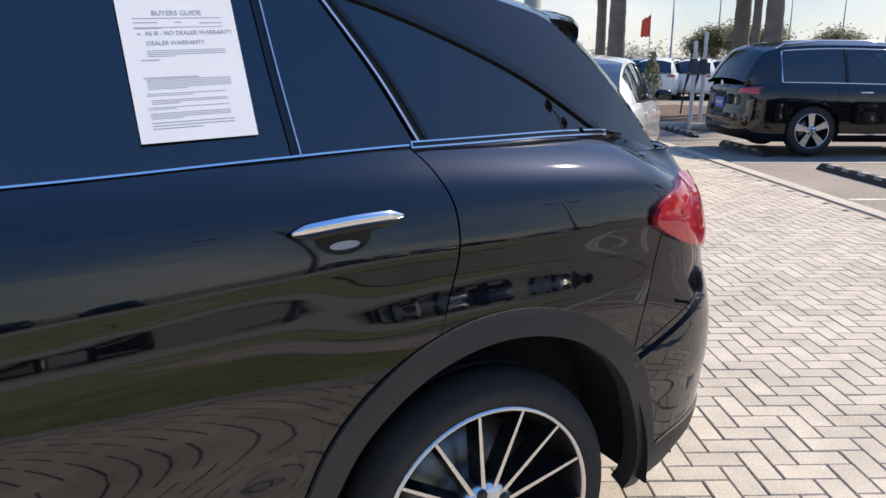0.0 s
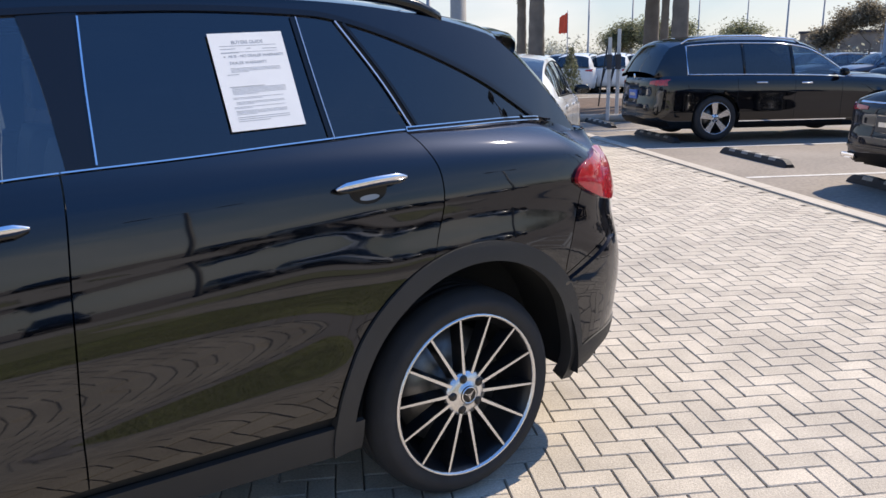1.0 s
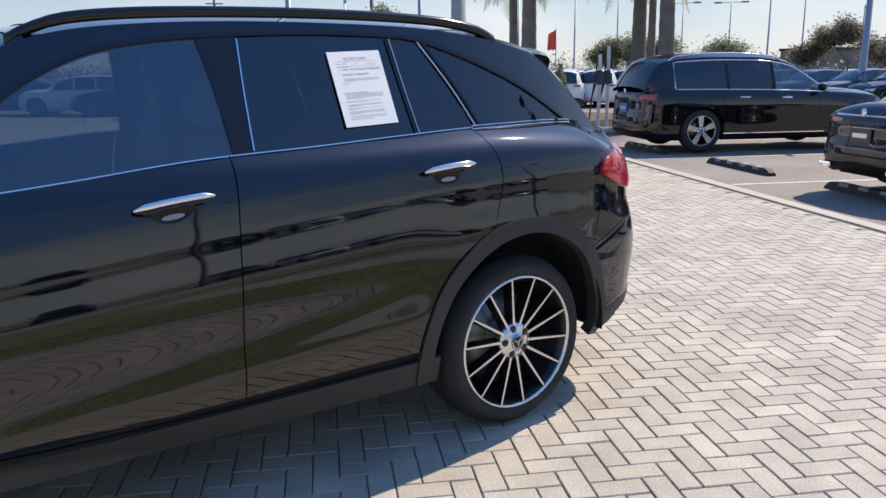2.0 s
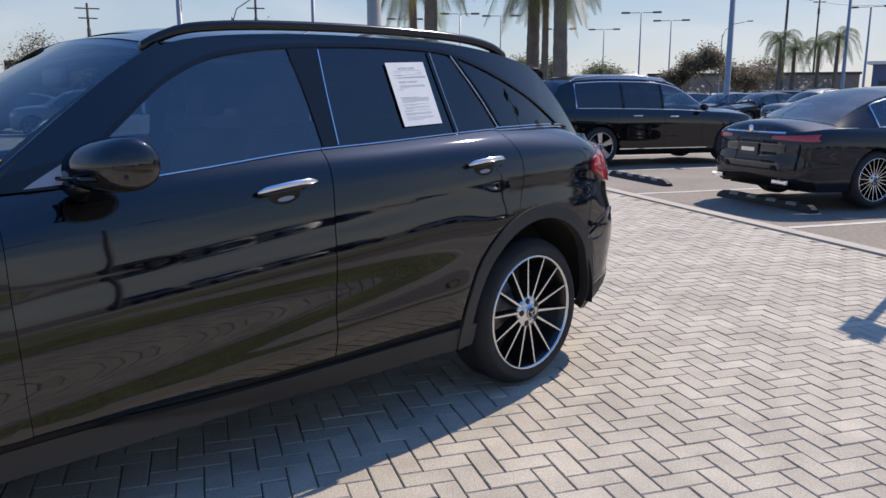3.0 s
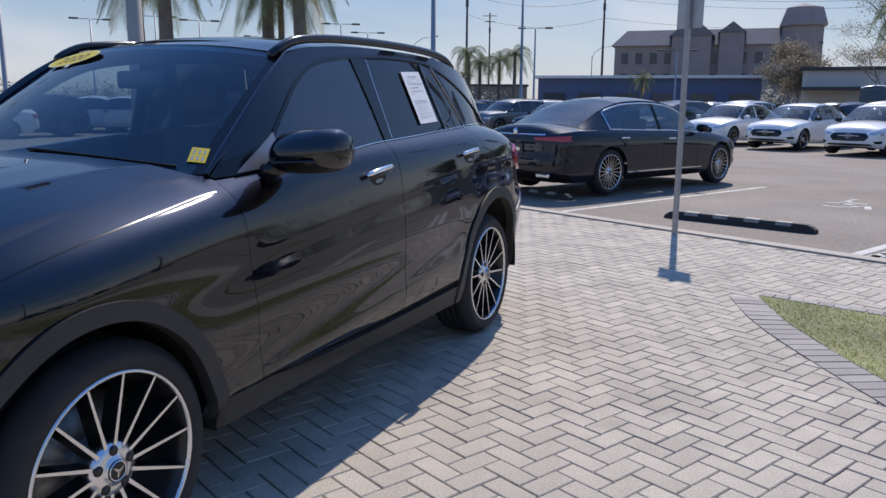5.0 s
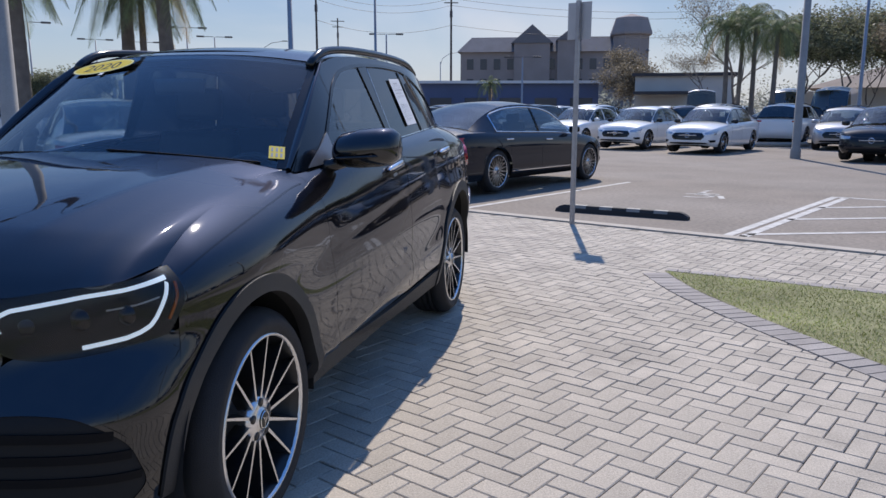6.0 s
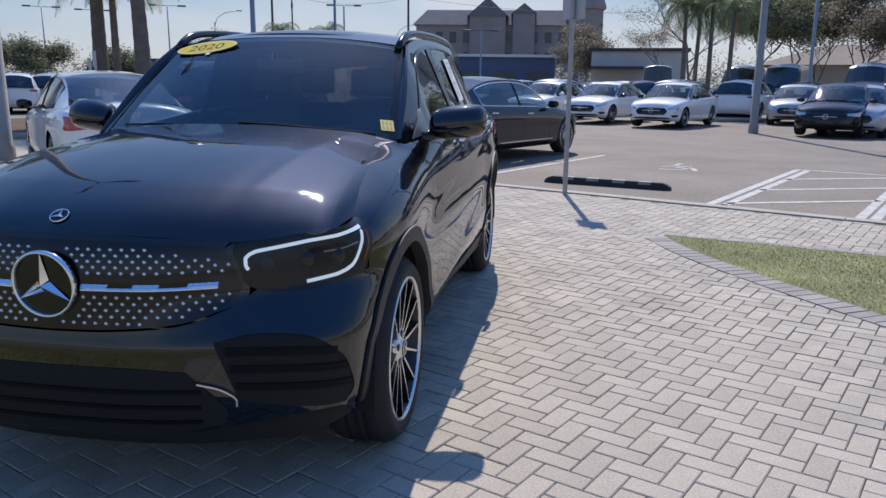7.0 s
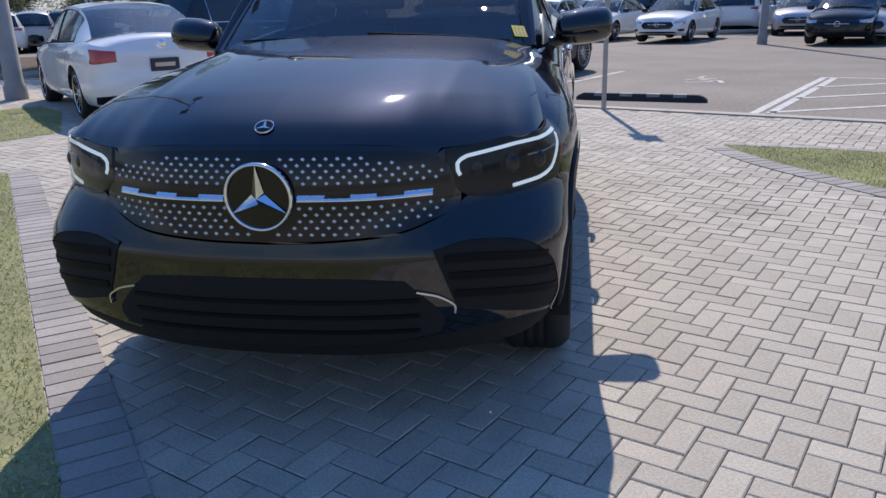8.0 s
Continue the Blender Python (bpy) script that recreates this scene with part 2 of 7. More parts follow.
def curve1(xs, ys):
    """A smooth function through knots (monotone cubic)."""
    xs, ys = np.array(xs, float), np.array(ys, float)
    h = np.diff(xs)
    d = np.diff(ys) / h
    m = np.zeros(len(xs))
    m[0], m[-1] = d[0], d[-1]
    for i in range(1, len(xs) - 1):
        if d[i - 1] * d[i] > 0:
            w1, w2 = 2 * h[i] + h[i - 1], h[i] + 2 * h[i - 1]
            m[i] = (w1 + w2) / (w1 / d[i - 1] + w2 / d[i])

    def f(x):
        x = np.clip(np.asarray(x, float), xs[0], xs[-1])
        i = np.clip(np.searchsorted(xs, x) - 1, 0, len(xs) - 2)
        t = (x - xs[i]) / h[i]
        return ((1 + 2 * t) * (1 - t) ** 2 * ys[i] + t * (1 - t) ** 2 * h[i] * m[i]
                + t * t * (3 - 2 * t) * ys[i + 1] + t * t * (t - 1) * h[i] * m[i + 1])
    return f


def spline(points, n):
    """n + 1 points, evenly spaced, on a smooth curve through points."""
    p = np.array(points, float)
    if len(p) == 2:
        return p[0] + (p[1] - p[0]) * np.linspace(0, 1, n + 1)[:, None]
    e = np.vstack([2 * p[0] - p[1], p, 2 * p[-1] - p[-2]])
    out = []
    for i in range(1, len(e) - 2):
        t = np.linspace(0, 1, 24, endpoint=False)[:, None]
        out.append(0.5 * (2 * e[i] + (e[i + 1] - e[i - 1]) * t + (2 * e[i - 1] - 5 * e[i] + 4 * e[i + 1] - e[i + 2]) * t ** 2
                          + (3 * e[i] - e[i - 1] - 3 * e[i + 1] + e[i + 2]) * t ** 3))
    out.append(p[-1:])
    q = np.vstack(out)
    d = np.concatenate([[0], np.cumsum(np.linalg.norm(np.diff(q, axis=0), axis=1))])
    s_ = np.linspace(0, d[-1], n + 1)
    return np.column_stack([np.interp(s_, d, q[:, k]) for k in range(q.shape[1])])


def straight(points, n):
    q = np.array(points, float)
    d = np.concatenate([[0], np.cumsum(np.linalg.norm(np.diff(q, axis=0), axis=1))])
    s_ = np.linspace(0, d[-1], n + 1)
    return np.column_stack([np.interp(s_, d, q[:, k]) for k in range(q.shape[1])])


# ---- wheels ----
def wheel_meshes(r, rim, width, spokes, bright, dark):
    """Tyre, rim and disc as (name, verts, faces, material); the outer face looks along -y."""
    h = width / 2
    tyre = lathe([(rim - 0.012, h - 0.03), (rim + 0.004, h - 0.004), (rim + (r - rim) * 0.5, h + 0.004), (r - 0.03, h - 0.006), (r - 0.008, h - 0.03), (r, h - 0.055),
                  (r, h - 0.085), (r - 0.007, h - 0.088), (r - 0.007, h - 0.096), (r, h - 0.099), (r, 0.012), (r - 0.007, 0.008), (r - 0.007, -0.008), (r, -0.012),
                  (r, -h + 0.099), (r - 0.007, -h + 0.096), (r - 0.007, -h + 0.088), (r, -h + 0.085), (r, -h + 0.055), (r - 0.008, -h + 0.03), (r - 0.03, -h + 0.006),
                  (rim + (r - rim) * 0.5, -h - 0.004), (rim + 0.004, -h + 0.004), (rim - 0.012, -h + 0.03)], 48, "y")
    lip = lathe([(rim + 0.003, -h + 0.010), (rim - 0.001, -h + 0.000), (rim - 0.007, -h + 0.001), (rim - 0.010, -h + 0.012)], 56, "y")
    barrel = lathe([(rim - 0.009, -h + 0.010), (rim - 0.03, -h + 0.04), (rim - 0.04, h - 0.03), (0.06, h - 0.05)], 40, "y")
    spoke, inner = [], []
    hub = 0.078
    for k in range(spokes):
        a = 2 * math.pi * (k + 0.5) / spokes
        m = Matrix.Rotation(-a, 4, "Y")
        w0, w1, y0, y1 = (0.0058, 0.0036, -h + 0.026, -h + 0.008) if spokes > 6 else (0.034, 0.058, -h + 0.024, -h + 0.010)
        top = [(hub - 0.01, y0, -w0), (hub - 0.01, y0, w0), (rim - 0.006, y1, w1), (rim - 0.006, y1, -w1)]
        back = [(hub - 0.01, y0 + 0.05, -w0 - 0.006), (hub - 0.01, y0 + 0.05, w0 + 0.006), (rim - 0.014, y1 + 0.05, w1 + 0.007), (rim - 0.014, y1 + 0.05, -w1 - 0.007)]
        spoke.append(moved((top, [(0, 1, 2, 3)]), m))
        inner.append(moved((top + back, [(0, 4, 5, 1), (1, 5, 6, 2), (3, 7, 4, 0), (2, 6, 7, 3)]), m))
    hubface = lathe([(0.0, -h + 0.014), (0.036, -h + 0.014), (0.038, -h + 0.020), (0.05, -h + 0.022), (hub, -h + 0.027), (hub + 0.004, -h + 0.045), (hub - 0.01, 0)], 28, "y")
    holes = []
    for k in range(5):
        a = 2 * math.pi * k / 5 + 0.45
        c, s_ = 0.057 * math.cos(a), 0.057 * math.sin(a)
        v, f = lathe([(0.0, -h + 0.0205), (0.0145, -h + 0.0205), (0.0165, -h + 0.03)], 12, "y")
        holes.append(([(x + c, y, z + s_) for x, y, z in v], f))
    cap = lathe([(0.0, -h + 0.010), (0.012, -h + 0.0095), (0.030, -h + 0.011), (0.034, -h + 0.017)], 24, "y")
    ringm = lathe([(0.026, -h + 0.0088), (0.028, -h + 0.0078), (0.030, -h + 0.0095)], 24, "y")
    star = []
    for k in range(3):
        m = Matrix.Rotation(radians(90 + 120 * k), 4, "Y")
        star.append(moved(([(0.0, -h + 0.006, 0.005), (0.0, -h + 0.006, -0.005), (0.026, -h + 0.0078, 0.0)], [(0, 1, 2), (2, 1, 0)]), m))
    disc = lathe([(0.05, 0.0), (rim * 0.74, 0.0), (rim * 0.74, 0.02), (0.05, 0.02)], 32, "y")
    return [("tyre", *tyre, RUBBER), ("rim_lip", *lip, bright), ("rim", *merge(barrel, *inner), dark), ("spokes", *merge(*spoke), bright),
            ("hub", *hubface, bright), *[("wheel_bolt", *hole, RIM_DARK) for hole in holes], ("centre_cap", *cap, RIM_DARK), ("emblem", *merge(ringm, *star), CHROME), ("brake_disc", *disc, BRAKE)]


WHEEL_DATA = {}


def add_wheel(parent, x, y, z, side, r, rim, width, spokes, bright=None, dark=None, turn=0.0, spin=0.0, far=False):
    """A wheel under its car; side -1 shows its face along -y."""
    key = (r, rim, width, spokes, bright is None, far)
    if key not in WHEEL_DATA:
        data = []
        for name, v, f, mtl in wheel_meshes(r, rim, width, spokes, bright or RIM_BRIGHT, dark or RIM_DARK):
            if far and name in ("wheel_bolt", "centre_cap", "emblem", "brake_disc", "hub"):
                continue
            me = bpy.data.meshes.new(name)
            me.from_pydata([tuple(p) for p in v], [], f)
            me.polygons.foreach_set("use_smooth", [name not in ("spokes", "emblem")] * len(me.polygons))
            me.materials.append(mtl)
            data.append((name, me))
        WHEEL_DATA[key] = data
    hub = new("wheel")
    hub.parent = parent
    hub.matrix_basis = pose(x, y, z, 0, 0, (0 if side < 0 else 180) + turn) @ pose(0, 0, 0, 0, spin, 0)
    for name, me in WHEEL_DATA[key]:
        o = new(name, me)
        o.parent = hub
    return hub


# ---- parked cars ----
# t runs from nose (0) to tail (1). shoulder: top edge of the body side; bonnet and boot: centre lines; rail: roof edge as (t, half-width, height); roof: centre line over the cabin
SHAPES = {}
SHAPES["saloon"] = dict(L=5.25, W=1.93, wb=3.16, fo=0.88, r=0.362, rim=0.272, shoulder=[(0, 0.66), (0.02, 0.73), (0.08, 0.81), (0.18, 0.885), (0.28, 0.93), (0.40, 0.955), (0.6, 0.975), (0.8, 1.005), (0.9, 1.0), (0.97, 0.965), (1, 0.945)],
    bonnet=[(0, 0.68), (0.02, 0.78), (0.06, 0.87), (0.15, 0.955), (0.27, 1.02)], boot=[(0.83, 1.115), (0.92, 1.105), (0.965, 1.085), (0.99, 1.04), (1, 0.96)],
    rail=[(0.262, 0.775, 0.965), (0.33, 0.715, 1.175), (0.40, 0.655, 1.375), (0.46, 0.625, 1.445), (0.55, 0.612, 1.470), (0.65, 0.612, 1.445), (0.73, 0.625, 1.365), (0.80, 0.655, 1.235), (0.875, 0.715, 1.05)],
    roof=[(0.255, 1.015), (0.33, 1.24), (0.40, 1.425), (0.47, 1.505), (0.56, 1.530), (0.65, 1.505), (0.73, 1.415), (0.80, 1.255), (0.87, 1.11)],
    screen=0.405, back=0.675, panes=[(0.288, 0.505), (0.522, 0.762)], lamp=(0.60, 0.72), tail=(0.845, 0.925))
SHAPES["compact"] = dict(SHAPES["saloon"], L=4.85, W=1.85, wb=2.90, fo=0.84, r=0.338, rim=0.245, tail=(0.755, 0.925))
SHAPES["large_suv"] = dict(L=5.10, W=2.0, wb=3.08, fo=0.86, r=0.395, rim=0.275, shoulder=[(0, 0.82), (0.025, 0.93), (0.1, 1.01), (0.25, 1.065), (0.5, 1.095), (0.8, 1.12), (0.95, 1.125), (1, 1.09)],
    bonnet=[(0, 0.84), (0.02, 1.0), (0.08, 1.10), (0.27, 1.175)], boot=[(0.96, 1.16), (1, 1.10)],
    rail=[(0.268, 0.82, 1.085), (0.33, 0.775, 1.31), (0.39, 0.725, 1.525), (0.44, 0.70, 1.635), (0.55, 0.685, 1.715), (0.7, 0.68, 1.725), (0.85, 0.675, 1.69), (0.925, 0.685, 1.60), (0.962, 0.73, 1.36), (0.985, 0.78, 1.14)],
    roof=[(0.262, 1.165), (0.33, 1.41), (0.40, 1.64), (0.48, 1.77), (0.6, 1.825), (0.75, 1.82), (0.88, 1.765), (0.94, 1.66), (0.97, 1.38), (0.99, 1.14)],
    screen=0.415, back=0.925, panes=[(0.295, 0.485), (0.50, 0.665), (0.678, 0.872)], lamp=(0.74, 0.90), tail=(0.965, 1.065))
SHAPES["suv"] = dict(SHAPES["large_suv"], L=4.72, W=1.90, wb=2.87, fo=0.85, r=0.365, rim=0.255, shoulder=[(t, z * 0.945) for t, z in SHAPES["large_suv"]["shoulder"]], bonnet=[(t, z * 0.945) for t, z in SHAPES["large_suv"]["bonnet"]],
    boot=[(t, z * 0.945) for t, z in SHAPES["large_suv"]["boot"]], rail=[(t, y * 0.95, z * 0.915 if z > 1.2 else z * 0.945) for t, y, z in SHAPES["large_suv"]["rail"]], roof=[(t, z * 0.915 if z > 1.2 else z * 0.945) for t, z in SHAPES["large_suv"]["roof"]], lamp=(0.70, 0.84), tail=(0.90, 1.0))
SHAPES["van"] = dict(L=5.95, W=2.02, wb=3.66, fo=1.0, r=0.345, rim=0.215, shoulder=[(0, 0.85), (0.03, 1.03), (0.1, 1.14), (0.16, 1.24), (0.5, 1.3), (1, 1.3)], bonnet=[(0, 0.9), (0.03, 1.1), (0.12, 1.25), (0.18, 1.36)], boot=[(0.99, 1.34), (1, 1.3)],
    rail=[(0.165, 0.93, 1.28), (0.22, 0.90, 1.75), (0.28, 0.86, 2.25), (0.34, 0.83, 2.5), (0.5, 0.82, 2.58), (0.94, 0.82, 2.58), (0.985, 0.85, 2.4), (0.996, 0.92, 1.33)],
    roof=[(0.155, 1.35), (0.22, 1.86), (0.28, 2.36), (0.36, 2.63), (0.5, 2.72), (0.94, 2.72), (0.982, 2.56), (0.999, 1.35)], screen=0.31, back=0.965, panes=[(0.20, 0.37)], lamp=(0.72, 0.92), tail=(0.80, 1.20))
NAMES = {"saloon": "saloon_car", "compact": "saloon_car", "suv": "suv", "large_suv": "large_suv", "van": "van"}
PLAN = [(0, 0), (0.0008, 0.28), (0.008, 0.56), (0.028, 0.77), (0.06, 0.895), (0.115, 0.962), (0.2, 0.99), (0.35, 1), (0.65, 1), (0.82, 0.985), (0.91, 0.945), (0.955, 0.88), (0.982, 0.765), (0.995, 0.56), (1.0, 0.26), (1, 0)]


def mirrored(verts, faces):
    """Verts and faces with their mirror image over the car's centre plane."""
    verts = [tuple(float(c) for c in p) for p in verts]
    n = len(verts)
    return verts + [(x, -y, z) for x, y, z in verts], list(faces) + [tuple(n + i for i in f[::-1]) for f in faces]


def sheet(P, keep=None):
    """Verts and faces of a grid of places; keep picks the cells."""
    P = np.asarray(P, float)
    nv = P.shape[1]
    return list(P.reshape(-1, 3)), [(i * nv + j, (i + 1) * nv + j, (i + 1) * nv + j + 1, i * nv + j + 1) for i in range(P.shape[0] - 1) for j in range(nv - 1) if keep is None or keep[i, j]]


def parked_car(kind, paint, m, label, category="car", group="parked cars", spokes=10, plate=None, tint=None, rims=None, far=False):
    """A parked car whose nose points along its own +x and whose middle stands on the origin."""
    S = SHAPES[kind]
    L, W, R = S["L"], S["W"], S["r"] + 0.042
    low_car, tall = kind in ("saloon", "compact"), kind == "van"
    car = empty(NAMES[kind], m, label, category, group)
    axles = [L / 2 - S["fo"], L / 2 - S["fo"] - S["wb"]]
    line = spline([(L / 2 - t * L, y * W / 2) for t, y in PLAN], 400)
    share = np.linspace(0, 1, 401)
    tang = np.gradient(line, axis=0)
    tang /= np.linalg.norm(tang, axis=1)[:, None]
    pick = {k: curve1([p[0] for p in S[k]], [p[1] for p in S[k]]) for k in ("shoulder", "bonnet", "boot", "roof")}
    rail_y, rail_z = curve1([p[0] for p in S["rail"]], [p[1] for p in S["rail"]]), curve1([p[0] for p in S["rail"]], [p[2] for p in S["rail"]])
    side_d = curve1([0, 0.06, 0.16, 0.30, 0.5, 0.72, 0.86, 0.94, 1], [0.085, 0.045, 0.018, 0.003, 0.006, 0.0, 0.012, 0.030, 0.070])
    nose_d = curve1([0, 0.1, 0.25, 0.5, 0.75, 0.9, 1], [0.10, 0.045, 0.0, 0.004, 0.02, 0.05, 0.10])
    tail_d = curve1([0, 0.12, 0.3, 0.45, 0.6, 0.85, 0.95, 1], [0.10, 0.02, 0.0, 0.006, 0.03, 0.04, 0.055, 0.085])
    s_y = lambda y, back=False: float(np.interp(-y if back else y, *((-line[300:, 1], share[300:]) if back else (line[:100, 1], share[:100]))))
    s_t = lambda t: float(np.interp(-(L / 2 - t * L), -line[60:340, 0], share[60:340]))

    def shell(s_, z):
        """Places on the left body side, by outline share and height."""
        s_, z = np.broadcast_arrays(np.asarray(s_, float), np.asarray(z, float))
        x, y = np.interp(s_, share, line[:, 0]), np.interp(s_, share, line[:, 1])
        nx, ny = -np.interp(s_, share, tang[:, 1]), np.interp(s_, share, tang[:, 0])
        n = np.hypot(nx, ny)
        nx, ny = -nx / n, -ny / n
        t = (L / 2 - x) / L
        e = np.minimum(t, 1 - t) * L
        zl = 0.215 + 0.06 * np.clip(1 - e / 0.4, 0, 1) ** 2
        q = np.clip((z - zl) / (pick["shoulder"](t) - zl), 0, 1)
        wf, wr = np.clip(nx, 0, None) ** 2, np.clip(-nx, 0, None) ** 2
        D = wf * nose_d(q) + wr * tail_d(q) + ny ** 2 * (side_d(q) - 0.014 * (np.exp(-((x - axles[0]) / 0.5) ** 2) + np.exp(-((x - axles[1]) / 0.5) ** 2)) * np.sin(np.pi * q))
        D = np.where((s_ < 0.002) | (s_ > 0.998), wf * nose_d(q) + wr * tail_d(q), D)
        return np.stack([x - nx * D, -np.abs(y - np.abs(ny) * D) * (y > 1e-6), z], axis=-1)

    # body sides, with round wheel openings
    ns = 70 if far else 150
    fr = np.array([0, 0.1, 0.3, 0.5, 0.7, 0.86, 0.95, 1.0] if far else [0, 0.05, 0.11, 0.18, 0.26, 0.34, 0.42, 0.5, 0.58, 0.66, 0.74, 0.82, 0.89, 0.95, 1.0])
    ss = np.linspace(0, 1, ns + 1)
    xs = np.interp(ss, share, line[:, 0])
    ts = (L / 2 - xs) / L
    zl = 0.215 + 0.06 * np.clip(1 - np.minimum(ts, 1 - ts) * L / 0.4, 0, 1) ** 2
    G = shell(ss[:, None], zl[:, None] + (pick["shoulder"](ts) - zl)[:, None] * fr[None, :])
    keep = np.ones((ns, len(fr) - 1), bool)
    for cx in axles:
        dx, dz = G[..., 0] - cx, G[..., 2] - S["r"]
        d = np.hypot(dx, dz) + 1e-9
        ins = (d < R) & (-G[..., 1] > W * 0.36)
        keep &= ~(ins[:-1, :-1] & ins[1:, :-1] & ins[:-1, 1:] & ins[1:, 1:])
        G[..., 0] = np.where(ins, cx + dx / d * R, G[..., 0])
        G[..., 2] = np.where(ins, S["r"] + dz / d * R, G[..., 2])
    v, f = mirrored(*sheet(G, keep))
    # bonnet and boot decks, from edge to edge
    deck = lambda i0, i1, mid: mirrored(*sheet(np.array([[(p[0], p[1] * (1 - k), p[2] + (max(float(mid(t)), p[2]) - p[2]) * (1 - (1 - k) ** 2.3)) for k in np.linspace(0, 1, 7)] for p, t in zip(G[i0:i1, -1], ts[i0:i1])])))
    i_cowl, i_boot = int(np.argmax(ts > S["bonnet"][-1][0])) + 1, int(np.argmax(ts > S["boot"][0][0])) - 1
    raw("body", *merge((v, f), deck(0, i_cowl, pick["bonnet"]), deck(i_boot, ns + 1, pick["boot"])), paint, car)
    for cx in axles:
        for side in (-1, 1):
            v, f = lathe([(R - 0.012, 0.0), (R - 0.012, 0.30), (0.0, 0.30)], 14 if far else 26, "y", a0=radians(-14), a1=radians(194))
            raw("wheel_well", [(cx + a, side * (W / 2 - 0.045 - b), S["r"] + c) for a, b, c in v], f, UNDER, car)
    bm = bmesh.new()
    box(bm, 0, 0, 0.30, L * 0.90, W * 0.66, 0.16)
    part("underbody", bm, UNDER, car)
    # cabin: side frames, panes, screens and roof
    t0, t1 = S["rail"][0][0], S["rail"][-1][0]
    cuts = sorted(set(list(np.linspace(t0, t1, 22 if far else 40)) + [c for p in S["panes"] for c in p] + [S["screen"], S["back"]]))
    fb = np.array([0, 0.05, 0.35, 0.65, 0.91, 1.0])
    band = []
    for t in cuts:
        base = np.array([np.interp(t, ts[ns // 8:-ns // 8], G[ns // 8:-ns // 8, -1, 1]) + 0.012, float(pick["shoulder"](t)) - 0.006])
        top = np.array([-float(rail_y(t)), max(float(rail_z(t)), base[1] + 0.004)])
        band.append([(L / 2 - t * L, *(base + (top - base) * q + np.array([-0.016, 0.0]) * math.sin(math.pi * q))) for q in fb])
    band = np.array(band)
    mids = [(a + b) / 2 for a, b in zip(cuts, cuts[1:])]
    in_pane = lambda t: next((k for k, (a, b) in enumerate(S["panes"]) if a < t < b), None)
    frame_keep = np.array([[not (in_pane(t) is not None and 0 < j < 4) for j in range(5)] for t in mids])
    raw("cabin_frame", *mirrored(*sheet(band, frame_keep)), paint, car)
    for k, (a, b) in enumerate(S["panes"]):
        sel = [i for i, t in enumerate(cuts) if a - 1e-6 <= t <= b + 1e-6]
        cell = band[sel[0]:sel[-1] + 1, 1:5]
        for side in (-1, 1):
            raw("side_window" if k == 0 else "rear_side_window", *sheet(cell * np.array([1, -side, 1]) + np.array([0, -side * -0.004, 0])), (tint or GLASS_TINT) if k == 0 else (tint or GLASS_TINT if low_car else GLASS_DARK), car)
            if k and not far:
                q = band[sel[0]]
                raw("pillar", *tube([(p[0] + 0.035, p[1] * -side - side * -0.002, p[2]) for p in q[1:5]], 0.016, 5), GLOSS, car)
    rows = []
    for t, b in zip(cuts, band):
        e = b[-1]
        push = 0.17 * (1 - 2 * np.clip((t - t0) / (t1 - t0), 0, 1)) * (1.0 if low_car or t < 0.5 else 0.25)
        zc = max(float(pick["roof"](t)), e[2])
        rows.append([(e[0] + push * (1 - k * k), e[1] * k, e[2] + (zc - e[2]) * (1 - abs(k) ** 2.4)) for k in np.linspace(1, -1, 13)])
    rows = np.array(rows)
    i0, i1 = cuts.index(S["screen"]), cuts.index(S["back"])
    raw("windscreen", *sheet(rows[:i0 + 1]), GLASS_CLEAR, car)
    raw("roof", *sheet(rows[i0:i1 + 1]), paint, car)
    raw("rear_window", *sheet(rows[i1:]), GLASS_DARK if not low_car else GLASS_TINT, car)
    # bright window line
    for side in (-1, 1):
        i_a, i_b = cuts.index(S["panes"][0][0]), cuts.index(S["panes"][-1][1])
        loop = [tuple(p * np.array([1, -side, 1]) + np.array([0, side * 0.006, 0])) for p in list(band[i_a:i_b + 1, 1]) + list(band[i_b:i_a:-1, 4])]
        raw("window_trim", *tube(loop, 0.013 if kind in ("saloon", "large_suv") else 0.008, 4, True), CHROME if kind in ("saloon", "large_suv") else TRIM, car)
    # lamps, grille, bumper vents
    la, lb = S["lamp"]
    ta, tb = S["tail"]
    res = (8, 4) if far else (16, 8)
    put = lambda name, grid, mt, parent, side, off=0.006, lab="": panel(name, grid, shell, mt, parent, side, off, 0.01, 0, lab)
    for side in (-1, 1):
        y_in = W * (0.30 if not tall else 0.36)
        h = put("headlight", coons([(s_y(y_in), la + 0.015), (s_t(0.035), la), (s_t(0.055), la + 0.03)], [(s_y(y_in), la + 0.075), (s_t(0.04), lb - 0.01), (s_t(0.085), lb + 0.02)],
                                   [(s_y(y_in), la + 0.015), (s_y(y_in), la + 0.075)], [(s_t(0.055), la + 0.03), (s_t(0.085), lb + 0.02)], *res), LAMP_CLEAR, car, side)
        put("grille", coons([(0, la - 0.17), (s_y(W * 0.24), la - 0.16)], [(0, lb - 0.055), (s_y(W * 0.25), lb - 0.065)], [(0, la - 0.17), (0, lb - 0.055)], [(s_y(W * 0.24), la - 0.16), (s_y(W * 0.29), la - 0.05), (s_y(W * 0.25), lb - 0.065)], *res), GLOSS, car, side)
